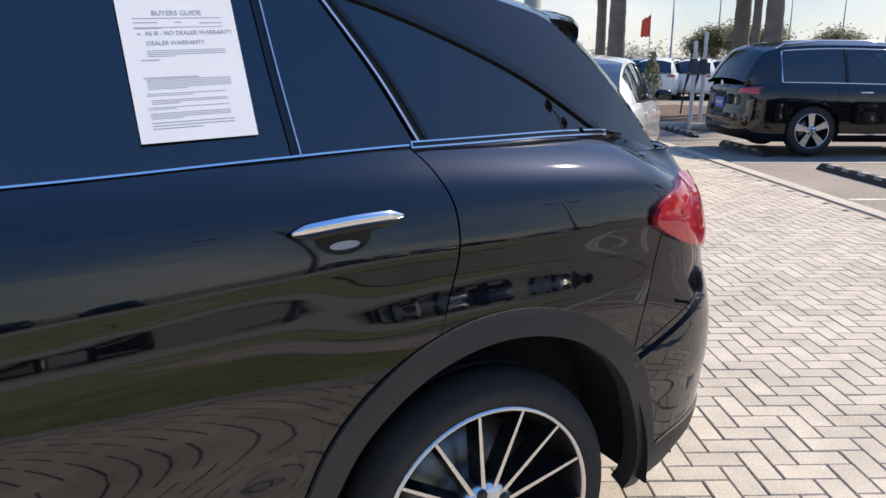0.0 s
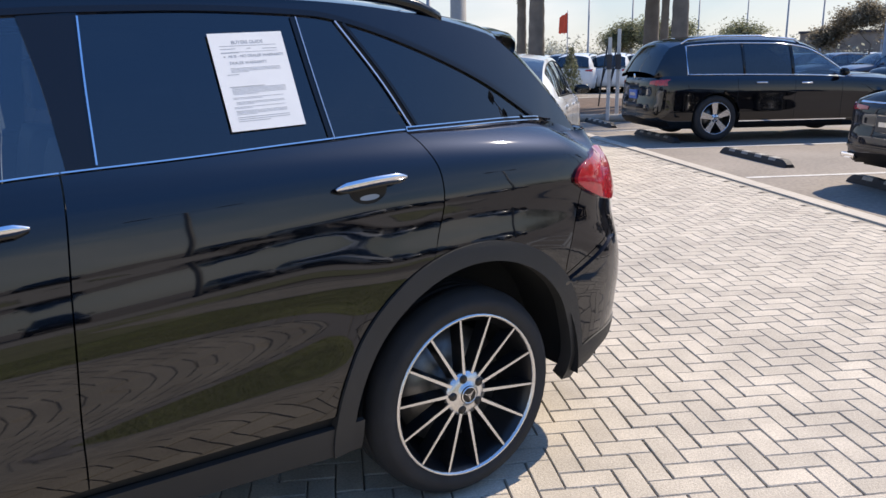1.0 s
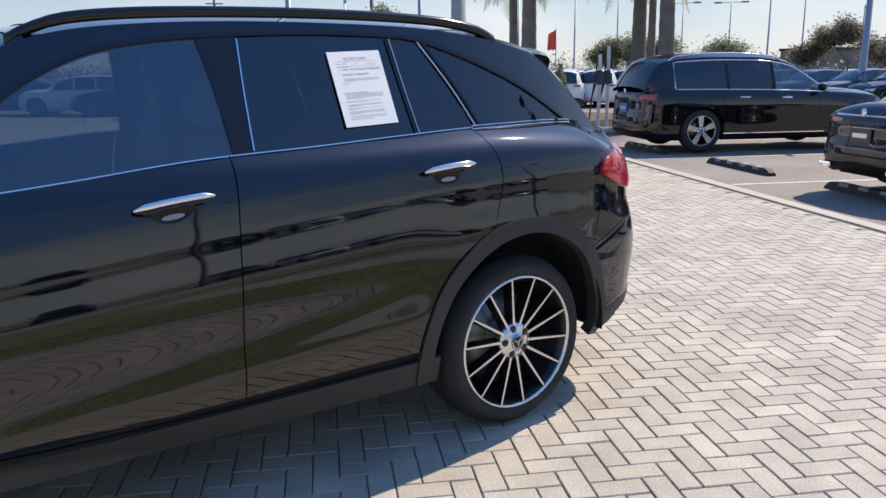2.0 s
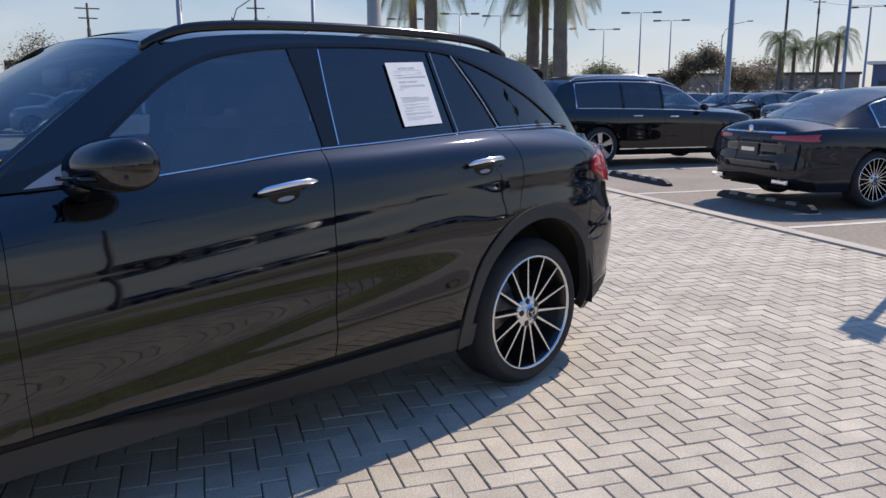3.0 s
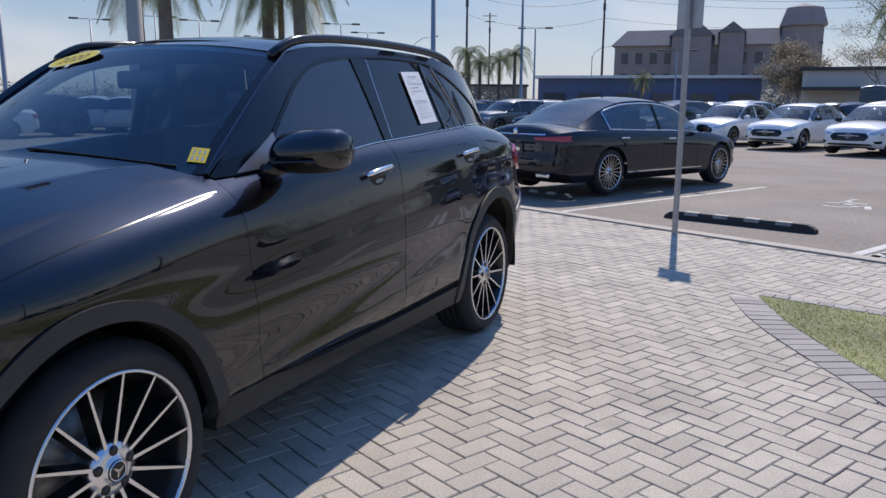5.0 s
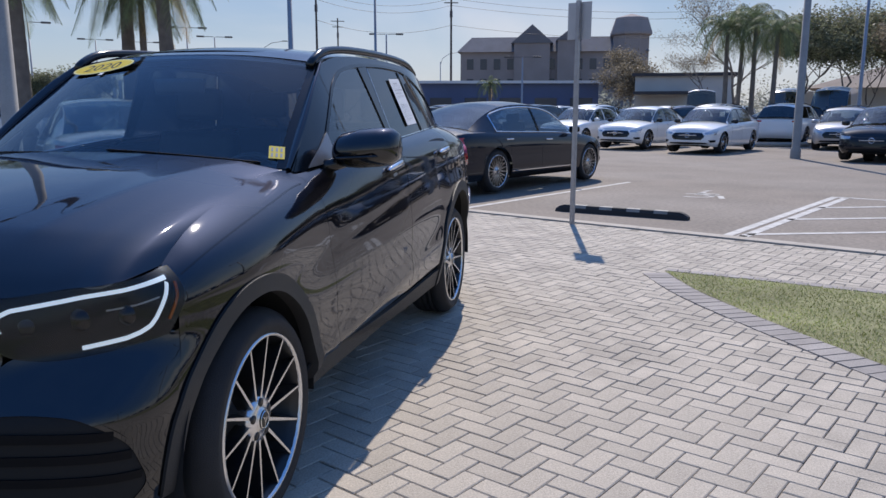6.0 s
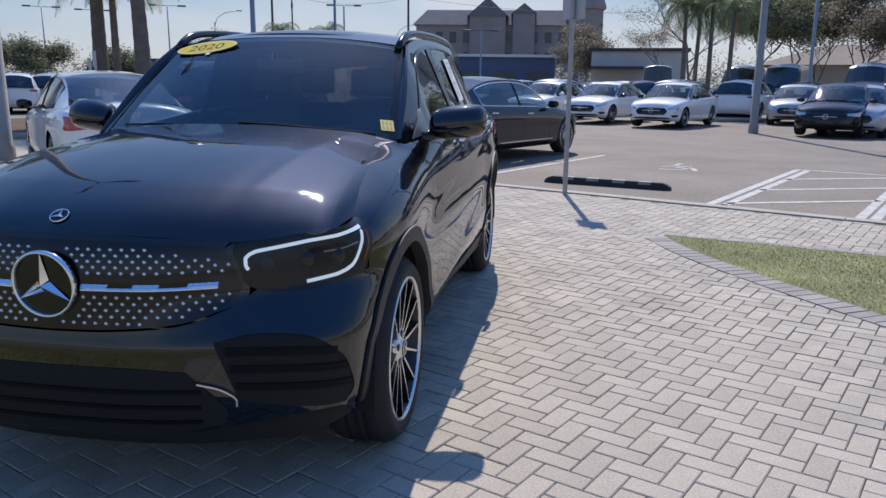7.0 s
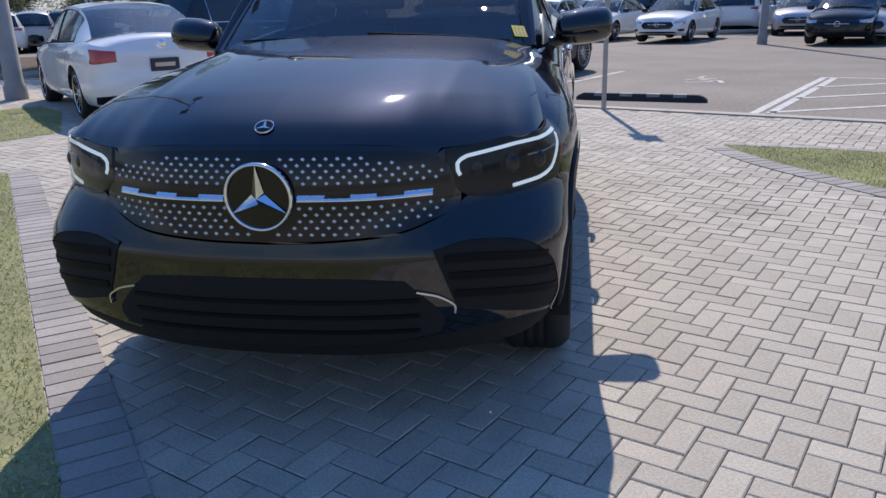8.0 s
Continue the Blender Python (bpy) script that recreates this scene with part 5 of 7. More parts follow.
    arch_front = [(X(x), z) for x, z in arc_pts(FA, HUB_Z, F_OUT, 184, 159, 6)]
    low_line = [(0.0, 0.325), (Y(0.3), 0.328), (Y(0.55), 0.365), (Y(0.71), 0.392), (X(-0.60), 0.385), arch_front[0]]
    up_line = [(0.0, 0.655), (Y(0.2), 0.66), (Y(0.40), 0.678), (Y(0.54), 0.725), (Y(0.60), 0.765), (Y(0.70), 0.768), (X(-0.52), 0.775), (X(-0.465), 0.72), arch_front[-1]]
    panel("front_bumper", coons(low_line, up_line[:-2] + [(X(-0.466), 0.782)], [low_line[0], (0.0, 0.655)], arch_front + [(X(-0.468), 0.62), (X(-0.47), 0.70), (X(-0.466), 0.782)], 60, 30, (1, 1, 1, 1)), body, BLACK_PAINT, suv, side, 0, 0.02, 0.0)
    panel("chin", coons([(0.0, 0.235), (Y(0.5), 0.25), (X(-0.50), 0.285)], [(0.0, 0.327), (Y(0.55), 0.367), (Y(0.71), 0.394), (X(-0.60), 0.387), (X(-0.50), 0.345)], [(0.0, 0.235), (0.0, 0.327)], [(X(-0.50), 0.285), (X(-0.50), 0.345)], 30, 6), body, UNDER, suv, side, -0.012, 0.03, 0)
    # side intake with louvres
    inlet = panel("air_intake", coons([(0.0945, 0.455), (0.115, 0.43), (0.135, 0.408), (0.148, 0.400)], [(0.083, 0.636), (0.101, 0.655), (0.121, 0.650), (0.134, 0.627)], [(0.0945, 0.455), (0.083, 0.636)],
                                      [(0.148, 0.400), (0.1535, 0.44), (0.1512, 0.50), (0.146, 0.565), (0.134, 0.627)], 36, 16), body, UNDER, suv, side, 0.003, 0.006, 0, "black side air intake")
    ribbon("intake_lip", spline([(0.083, 0.636), (0.101, 0.656), (0.121, 0.651), (0.134, 0.628), (0.146, 0.566), (0.1512, 0.50), (0.1535, 0.44), (0.148, 0.398)], 50), body, 0.010, BLACK_PAINT, inlet, side, 0.006, 0.008)
    for sa, za, sb, zb_ in ((0.089, 0.607, 0.1415, 0.588), (0.091, 0.555, 0.1475, 0.530), (0.0935, 0.500, 0.151, 0.470)):
        ribbon("louvre", spline([(sa, za), ((sa + sb) / 2, (za + zb_) / 2 + 0.006), (sb, zb_)], 24), body, 0.022, TRIM, inlet, side, 0.008, 0.014)
    intake = panel("lower_intake", coons([(0.0, 0.335), (0.05, 0.338), (0.086, 0.372)], [(0.0, 0.557), (0.04, 0.556), (0.069, 0.545)], [(0.0, 0.335), (0.0, 0.557)], [(0.086, 0.372), (0.088, 0.43), (0.069, 0.545)], 26, 10), body, UNDER, suv, side, 0.003, 0.004, 0, "wide black lower air intake")
    for zc in (0.385, 0.435, 0.485):
        ribbon("intake_slat", [(q, zc) for q in np.linspace(0.0, 0.076, 16)], body, 0.012, TRIM, intake, side, 0.008, 0.012)
    ribbon("apron_trim", spline([(0.0745, 0.512), (0.0839, 0.498), (0.0895, 0.482), (0.0933, 0.463), (0.0935, 0.438)], 16), body, 0.0055, SATIN, suv, side, 0.012, 0.010, "thin bright trim beside the lower intake")
    # head light
    hl_low = [(Y(0.548), 0.800), (Y(0.60), 0.762), (Y(0.70), 0.752), (X(-0.50), 0.775)]
    hl_top = [(Y(0.535), 0.908), (Y(0.60), 0.912), (Y(0.70), 0.923), (X(-0.56), 0.935), (X(-0.432), 0.945)]
    lamp = panel("headlight", coons(hl_low, hl_top, [hl_low[0], (Y(0.532), 0.845), hl_top[0]], [hl_low[-1], (X(-0.432), 0.86), hl_top[-1]], 36, 18), body, LAMP_BOX, suv, side, 0.0005, 0.03, 0.002, "headlight with a lit white hook of light")
    panel("lens", coons(hl_low, hl_top, [hl_low[0], (Y(0.532), 0.845), hl_top[0]], [hl_low[-1], (X(-0.432), 0.86), hl_top[-1]], 36, 18), body, LENS, lamp, side, 0.0085, 0.006, 0.003, "clear lamp lens")
    hook = [(0.0970, 0.826), (0.0958, 0.838), (0.0957, 0.860), (0.0975, 0.871), (0.1010, 0.880), (0.1284, 0.901), (0.1700, 0.9185)]
    hook_end = [(0.1692, 0.9065), (0.1665, 0.880), (0.1595, 0.825), (0.1565, 0.808), (0.1515, 0.796), (0.145, 0.787), (0.1262, 0.776)]
    ribbon("running_light", straight(hook, 90), body, 0.0105, DRL, lamp, side, 0.005, 0.004, "lit white light strip")
    ribbon("running_light", straight(hook_end, 40), body, 0.0105, DRL, lamp, side, 0.005, 0.004, "lit white light strip")
    ribbon("indicator", straight([(0.1745, 0.905), (0.1730, 0.870), (0.1665, 0.815)], 14), body, 0.008, AMBER, lamp, side, 0.004, 0.003, "amber side reflector")
    ribbon("light_blade", straight([(0.137, 0.862), (0.150, 0.866), (0.1625, 0.876)], 12), body, 0.004, SAIL_GREY, lamp, side, 0.004, 0.003)
    for q, zz, rr in ((0.1045, 0.836, 0.024), (0.1235, 0.842, 0.032), (0.143, 0.842, 0.028)):
        c = body(q, zz)
        v, f = lathe([(0.0, -0.010), (rr * 0.45, -0.009), (rr * 0.8, -0.004), (rr, 0.002), (rr * 1.08, 0.004), (rr * 1.12, 0.012)], 24, "x")
        raw("projector", [(c[0] + a + 0.006, (c[1] + b) * (1 if side < 0 else -1), c[2] + d) for a, b, d in v], f, GLOSS, lamp)
    # front grille half: dark mesh, studs and bar
    g_low = [(0.0, 0.662), (Y(0.2), 0.667), (Y(0.40), 0.684), (Y(0.50), 0.712)]
    g_top = [(0.0, 0.922), (Y(0.2), 0.920), (Y(0.42), 0.908), (Y(0.51), 0.892)]
    panel("grille", coons(g_low, g_top, [g_low[0], g_top[0]], [g_low[-1], (Y(0.556), 0.775), (Y(0.545), 0.85), g_top[-1]], 26, 14), body, GLOSS, suv, side, 0.0015, 0.0, 0, "black grille with rows of bright studs")
    panel("grille_frame", coons(g_top, [(0.0, 0.940), (Y(0.2), 0.937), (Y(0.42), 0.923), (Y(0.525), 0.909)], [g_top[0], (0.0, 0.940)], [g_top[-1], (Y(0.525), 0.909)], 26, 3), body, BLACK_PAINT, suv, side, 0.0, 0.01, 0)
    panel("nose_panel", coons([(Y(0.50), 0.712), (Y(0.57), 0.735)], [(Y(0.51), 0.892), (Y(0.536), 0.908)], [(Y(0.50), 0.712), (Y(0.556), 0.775), (Y(0.545), 0.85), (Y(0.51), 0.892)], [(Y(0.57), 0.735), (Y(0.575), 0.775), (Y(0.56), 0.84), (Y(0.536), 0.908)], 6, 14), body, BLACK_PAINT, suv, side, 0.0, 0.0, 0)
    studs = []
    for row, z in enumerate((0.684, 0.703, 0.7215, 0.740, 0.7585, 0.829, 0.846, 0.863, 0.880, 0.897)):
        for col in range(-1, 18):
            y = 0.012 + col * 0.034 + (row % 2) * 0.017
            lim = 0.50 + 0.055 * math.sin(math.pi * min(1, max(0, (z - 0.70) / 0.2)))
            if y < 0.0 or y > lim - 0.012 or z > 0.912 - 0.055 * (y / 0.5) ** 3 or z < 0.672 + 0.048 * (y / 0.5) ** 2.6 or math.hypot(y, z - 0.795) < 0.113:
                continue
            c = body(Y(y), z) + np.array([-0.004, 0, 0])
            r = 0.0074
            o = len(studs) * 5
            studs.append(([(c[0] - 0.006, side * -c[1] * -1 if side < 0 else -c[1], c[2]), (c[0] + 0.002, (c[1] if side < 0 else -c[1]) + r, c[2]), (c[0] + 0.002, (c[1] if side < 0 else -c[1]), c[2] + r * 0.8),
                            (c[0] + 0.002, (c[1] if side < 0 else -c[1]) - r, c[2]), (c[0] + 0.002, (c[1] if side < 0 else -c[1]), c[2] - r * 0.8)], [(0, 2, 1), (0, 3, 2), (0, 4, 3), (0, 1, 4)]))
    for v, f in studs:
        v[0] = (v[0][0], v[2][1], v[0][2])
    st = raw("grille_studs", *merge(*studs), STUD, suv, "small bright studs in rows", False)
    st["kind"] = "stuff"
    bar = raw("grille_bar", *mesh_grid(body(np.array([[Y(y)] * 4 for y in np.linspace(0.112, 0.497, 24)]), np.array([[0.779, 0.781, 0.785, 0.787]] * 24)) + np.array([[[-0.012, 0, 0], [-0.013, 0, 0], [-0.009, 0, 0], [-0.006, 0, 0]]]), side, 0.0, 0.012), CHROME, suv, "slim chrome grille bar")
    for ya, yb in ((0.112, 0.193), (0.268, 0.342), (0.418, 0.497)):
        q = np.array([[Y(y)] * 4 for y in np.linspace(ya, yb, 9)])
        P = body(q, np.array([[0.7875, 0.789, 0.796, 0.7975]] * 9)) + np.array([-0.012, 0, 0]) + np.array([[[0, 0, 0], [0.001, 0, 0], [0.009, 0, 0], [0.012, 0, 0]]])
        raw("bar_blade", *mesh_grid(P, side, 0.0, 0.008), CHROME, bar)

# ---- middle parts ----
def across(rows):
    """A skin from rows of places that run from left to right."""
    P = np.array(rows, float)
    nv = P.shape[1]
    verts = [tuple(p) for p in P.reshape(-1, 3)]
    faces = []
    for i in range(P.shape[0] - 1):
        for j in range(nv - 1):
            faces.append((i * nv + j, (i + 1) * nv + j, (i + 1) * nv + j + 1, i * nv + j + 1))
    return verts, faces


LEAD = np.array([body(float(s_of_y(y)), z) for y, z in ((0, 0.940), (0.2, 0.937), (0.42, 0.923), (0.525, 0.909), (0.60, 0.911), (0.70, 0.922))]
                + [body(float(s_of_x(x)), z) for x, z in ((-0.56, 0.934), (-0.455, 0.944))])
lead_x, lead_z = curve1(-LEAD[:, 1], LEAD[:, 0]), curve1(-LEAD[:, 1], LEAD[:, 2])
EDGE_Y = float(-LEAD[-1, 1])
wing_xs = np.linspace(-0.455, 0.60, 80)
WING = skin(wing_xs, np.array([float(fender_z(x)) for x in wing_xs]))
rows = []
for t in np.concatenate([[0, 0.008, 0.02], np.linspace(0.04, 1, 44)]):
    xe = lead_x(EDGE_Y) + (0.56 - lead_x(EDGE_Y)) * t
    ye, ze = float(np.interp(xe, WING[:, 0], -WING[:, 1])), float(np.interp(xe, WING[:, 0], WING[:, 2]))
    miss = ze - (lead_z(EDGE_Y) + (1.140 - lead_z(EDGE_Y)) * DOME(t))
    r = []
    for s_ in np.linspace(-1, 1, 101):
        a = abs(s_)
        y0 = EDGE_Y * a
        x = lead_x(y0) + (0.43 + 0.13 * a ** 3 - lead_x(y0)) * t
        zr = 1.202 - 0.062 * a ** 2.2
        z = lead_z(y0) + (zr - lead_z(y0)) * DOME(t)
        # a sharp crease runs from the foot of the pillar to the corner of the grille; the flank falls away outside it
        crease = 0.60 + 0.20 * t
        ridge = 0.027 * min(1, t * 5) * (1 - t ** 3 * 0.5) * (0.40 + 0.60 * (a / crease) ** 2 if a < crease else (1 - a) / (1 - crease))
        r.append((x, (1 if s_ > 0 else -1) * a * ye, z + miss * a ** 4 + ridge))
    rows.append(r)
v, f = across(rows)
raw("bonnet", v, f, BLACK_PAINT, suv)
# bonnet rim, turned down
rim_v, rim_f = [], []
edge_loop = rows[0]
for p in edge_loop:
    rim_v += [p, (p[0] + 0.02, p[1] * 0.985, p[2] - 0.03)]
rim_f = [(2 * i, 2 * i + 2, 2 * i + 3, 2 * i + 1) for i in range(len(edge_loop) - 1)]
raw("bonnet_edge", rim_v, rim_f, BLACK_PAINT, suv)


v, f = across([[wind(t, s_) for s_ in np.linspace(-1, 1, 31)] for t in np.linspace(0, 1, 18)])
raw("windscreen", v, f, GLASS_CLEAR, suv, "clear windscreen")
v, f = across([[wind(t, s_, -0.004) for s_ in np.linspace(-1, 1, 31)] for t in np.linspace(0.955, 1, 3)])
raw("windscreen_band", v, f, GLOSS, suv)
for s0, s1 in ((-1.0, -0.955), (0.955, 1.0)):
    v, f = across([[wind(t, s_, 0.003) for s_ in np.linspace(s0, s1, 3)] for t in np.linspace(0, 1, 18)])
    raw("windscreen_edge", v, f, GLOSS, suv)
# cowl between bonnet and glass
v, f = across([[(0.40 + 0.13 * abs(s_) ** 3, 0.70 * s_, 1.167 - 0.05 * s_ * s_) for s_ in np.linspace(-1, 1, 21)], [(0.50 + 0.15 * abs(s_) ** 2.5, 0.70 * s_, 1.162 - 0.035 * s_ * s_) for s_ in np.linspace(-1, 1, 21)]])
raw("cowl", v, f, TRIM, suv)
for y0, y1 in ((-0.60, -0.02), (0.02, 0.56)):
    pts = [wind(0.03 + 0.035 * k, -1 + 2 * ((y0 + (y1 - y0) * k) + 0.685) / 1.37, 0.006) for k in np.linspace(0, 1, 12)]
    v, f = tube(pts, 0.0045, 6)
    raw("wiper", v, f, TRIM, suv)
# roof skin from edge to edge
re = spline([(1.20, 1.566), (1.45, 1.612), (1.9, 1.636), (2.5, 1.632), (2.85, 1.602), (3.12, 1.556), (3.25, 1.51)], 40)
rows = []
for i, (x, z) in enumerate(re):
    w = float(green_y(x, z))
    k = i / 40
    r = []
    for s_ in np.linspace(-1, 1, 33):
        bend = (1 - abs(s_) ** 2.4)
        r.append((x - 0.065 * (1 - s_ * s_) * (1 - k) + 0.15 * (1 - s_ ** 4) * k ** 4, w * s_, z + 0.012 + bend * (0.046 + 0.02 * k * k)))
    rows.append(r)
v, f = across(rows)
raw("roof", v, f, BLACK_PAINT, suv)
roof_end = rows[-1]
v, f = across([[(p[0], p[1] * 0.88, p[2] + 0.004) for p in r[3:30]] for r in rows[2:26]])
raw("sunroof", v, f, GLOSS, suv, "dark glass sunroof")
# tailgate glass and spoiler
back = spline([(3.25, 1.51), (3.45, 1.355), (3.63, 1.168)], 12)
rows = []
for i, (x, z) in enumerate(back):
    w = float(green_y(x, z))
    rows.append([(x + 0.15 * (1 - s_ ** 4), w * s_, z + 0.012 + 0.066 * (1 - abs(s_) ** 2.4) * (1 - i / 12)) for s_ in np.linspace(-1, 1, 21)])
v, f = across(rows)
raw("tailgate_window", v, f, GLASS_DARK, suv, "dark privacy glass")
# painted band between the tailgate glass and the tail
low_row = []
s0 = float(s_of_x(3.56))
for s_ in np.linspace(-1, 1, 21):
    k = 1 - abs(s_)
    p = body(s0 + (1 - s0) * k, float(belt_z(3.56)) + (1.2 - float(belt_z(3.56))) * k)
    low_row.append((p[0], -p[1] if s_ > 0 else p[1], p[2]))
raw("tailgate_band", *across([[np.array(a) * (1 - t) + np.array(b) * t + np.array([0.012, 0, 0.004]) * math.sin(math.pi * t) for a, b in zip(rows[-1], low_row)] for t in np.linspace(0, 1, 5)]), BLACK_PAINT, suv)
tail_row = [Vector(p) for p in roof_end]
lip_rows = [[p + Vector((dx, 0, dz)) for p in tail_row[1:-1]] for dx, dz in ((-0.16, 0.022), (-0.08, 0.018), (0.0, 0.016), (0.045, 0.008), (0.062, -0.006), (0.062, -0.030), (0.050, -0.052), (-0.02, -0.060))]
v, f = across(lip_rows)
w_ = len(lip_rows[0])
f += [tuple(k * w_ for k in range(len(lip_rows))), tuple(k * w_ + w_ - 1 for k in range(len(lip_rows)))[::-1]]
raw("roof_spoiler", v, f, BLACK_PAINT, suv, "black roof spoiler")
# star and ring on the grille, badge on the bonnet
def emblem(name, x, z, r, tilt, parent, flat=False):
    hubo = new(name)
    hubo.parent = parent
    hubo.matrix_basis = pose(x, 0, z, 0, tilt, 0)
    v, f = lathe([(r * 0.90, 0.06 * r), (r * 0.905, -0.08 * r), (r * 0.95, -0.13 * r), (r, -0.08 * r), (r, 0.06 * r)], 48, "x")
    raw("ring", v, f, CHROME, hubo, "chrome ring")
    v, f = lathe([(0.0, 0.0), (r * 0.9, 0.001)], 40, "x")
    raw("plate", v, f, GLOSS, hubo)
    vs, fs = [], []
    for k in range(3):
        a = radians(90 + 120 * k)
        d, e = Vector((0, math.cos(a), math.sin(a))), Vector((0, -math.sin(a), math.cos(a)))
        c, tip = Vector((-0.020, 0, 0)) * (r / 0.1), d * r * 0.93 + Vector((-0.006, 0, 0))
        l_, r_ = d * r * 0.13 + e * r * 0.17 + Vector((-0.002, 0, 0)), d * r * 0.13 - e * r * 0.17 + Vector((-0.002, 0, 0))
        o = len(vs)
        vs += [c, tip, l_, r_]
        fs += [(o, o + 1, o + 2), (o, o + 3, o + 1)]
    raw("star", vs, fs, CHROME, hubo, "three bright spokes", False)
    return hubo


emblem("grille_emblem", -0.868, 0.805, 0.103, -3, suv)
emblem("bonnet_badge", -0.772, 0.994, 0.029, 58, suv)
# underbody and cabin
bm = bmesh.new()
box(bm, 1.45, 0, 0.36, 3.6, 1.18, 0.22, 0.03)
box(bm, 1.44, 0, 0.38, 1.9, 1.66, 0.14, 0.03)
part("underbody", bm, UNDER, suv)
bm = bmesh.new()
box(bm, 0.72, 0, 0.93, 0.5, 1.34, 0.34, 0.08)
box(bm, 0.86, -0.36, 1.08, 0.22, 0.42, 0.10, 0.04)
part("dashboard", bm, SEAT, suv, smooth=True)
v, f = tube([(0.98 + 0.05 * math.sin(a), -0.37 + 0.18 * math.cos(a), 1.0 + 0.17 * math.sin(a)) for a in np.linspace(0, 2 * math.pi, 24, endpoint=False)], 0.014, 8, True)
raw("steering_wheel", v, f, SEAT, suv)
for cx, ys in ((1.45, (-0.37, 0.37)), (2.42, (-0.40, 0.0, 0.40))):
    for y in ys:
        bm = bmesh.new()
        box(bm, cx, y, 0.66, 0.52, 0.48, 0.22, 0.06)
        box(bm, cx + 0.30, y, 1.0, 0.15, 0.46, 0.62, 0.06, Matrix.Translation((cx, 0, 0.7)) @ Matrix.Rotation(radians(10), 4, "Y") @ Matrix.Translation((-cx, 0, -0.7)))
        box(bm, cx + 0.40, y, 1.40, 0.10, 0.26, 0.18, 0.04)
        part("seat", bm, SEAT, suv, smooth=True)
v, f = tube([(1.02, 0.0, 1.56), (1.05, 0.0, 1.50)], 0.012, 6)
bm = bmesh.new()
box(bm, 1.06, 0, 1.475, 0.035, 0.25, 0.075, 0.02)
part("inner_mirror", bm, SEAT, suv, smooth=True)
bm = bmesh.new()
box(bm, 1.9, 0, 0.60, 2.3, 1.2, 0.06)
part("cabin_floor", bm, SEAT, suv)
rows = [[(x + 0.0, float(green_y(x, z)) * 0.97 * s_, z + 0.03 * (1 - s_ * s_) - 0.02) for s_ in np.linspace(-1, 1, 9)] for x, z in re]
v, f = across(rows)
raw("headliner", v, f, SEAT, suv)

# ---- cars close by ----
parked_car("saloon", DARK_PAINT, lot_pose(2.0, 3.50), "black luxury saloon parked nose away in a bay", spokes=20, plate=PLATE_DARK)
parked_car("large_suv", BLACK_PAINT, lot_pose(8.30, 3.05), "black large suv with chrome window line parked in a bay", spokes=5, plate=PLATE_BLUE)
parked_car("compact", WHITE_PAINT, pose(8.25, 5.75, 0, 0, 0, 43), "white saloon on the paving, seen from behind", plate=PLATE_DARK)

# ---- papers and stickers on the glass ----
PAPER = mat("white_paper", (0.80, 0.80, 0.79), 0.7, vary=0.03, scale=12)
INK = mat("grey_ink", (0.38, 0.38, 0.38), 0.7)
YELLOW = mat("yellow_sticker", (0.80, 0.58, 0.03), 0.5, vary=0.06, scale=20)
YELLOW_PALE = mat("pale_yellow_edge", (0.86, 0.76, 0.30), 0.5)
BLACK_INK = mat("black_ink", (0.02, 0.02, 0.02), 0.5)


def words(text, m, size, material, parent, align="LEFT"):
    cu = bpy.data.curves.new("lettering", "FONT")
    cu.body, cu.size, cu.align_x, cu.extrude = text, size, align, 0.0001
    cu.materials.append(material)
    o = new("lettering", cu)
    o.parent = parent
    o.matrix_basis = m
    return o


bl, br, tl = (Vector(upper(x, z)) for x, z in ((2.170, 1.268), (2.390, 1.275), (2.150, 1.530)))
ax, up_ = (br - bl).normalized(), (tl - bl)
PW, PH = (br - bl).length, up_.length
nrm = ax.cross(up_).normalized()
up_ = up_.normalized()
form = empty("window_form", Matrix(((ax.x, up_.x, nrm.x, bl.x + nrm.x * 0.006), (ax.y, up_.y, nrm.y, bl.y + nrm.y * 0.006), (ax.z, up_.z, nrm.z, bl.z + nrm.z * 0.006), (0, 0, 0, 1))), "printed white paper form taped to a dark car window", "paper")
bm = bmesh.new()
box(bm, PW / 2, PH / 2, 0, PW, PH, 0.0006)
part("sheet", bm, PAPER, form)
words("BUYERS GUIDE", pose(PW / 2, PH * 0.885, 0.0006), PH * 0.05, INK, form, "CENTER")
words("AS IS - NO DEALER WARRANTY", pose(PW * 0.20, PH * 0.745, 0.0006), PH * 0.041, INK, form)
words("DEALER WARRANTY", pose(PW * 0.20, PH * 0.675, 0.0006), PH * 0.041, INK, form)
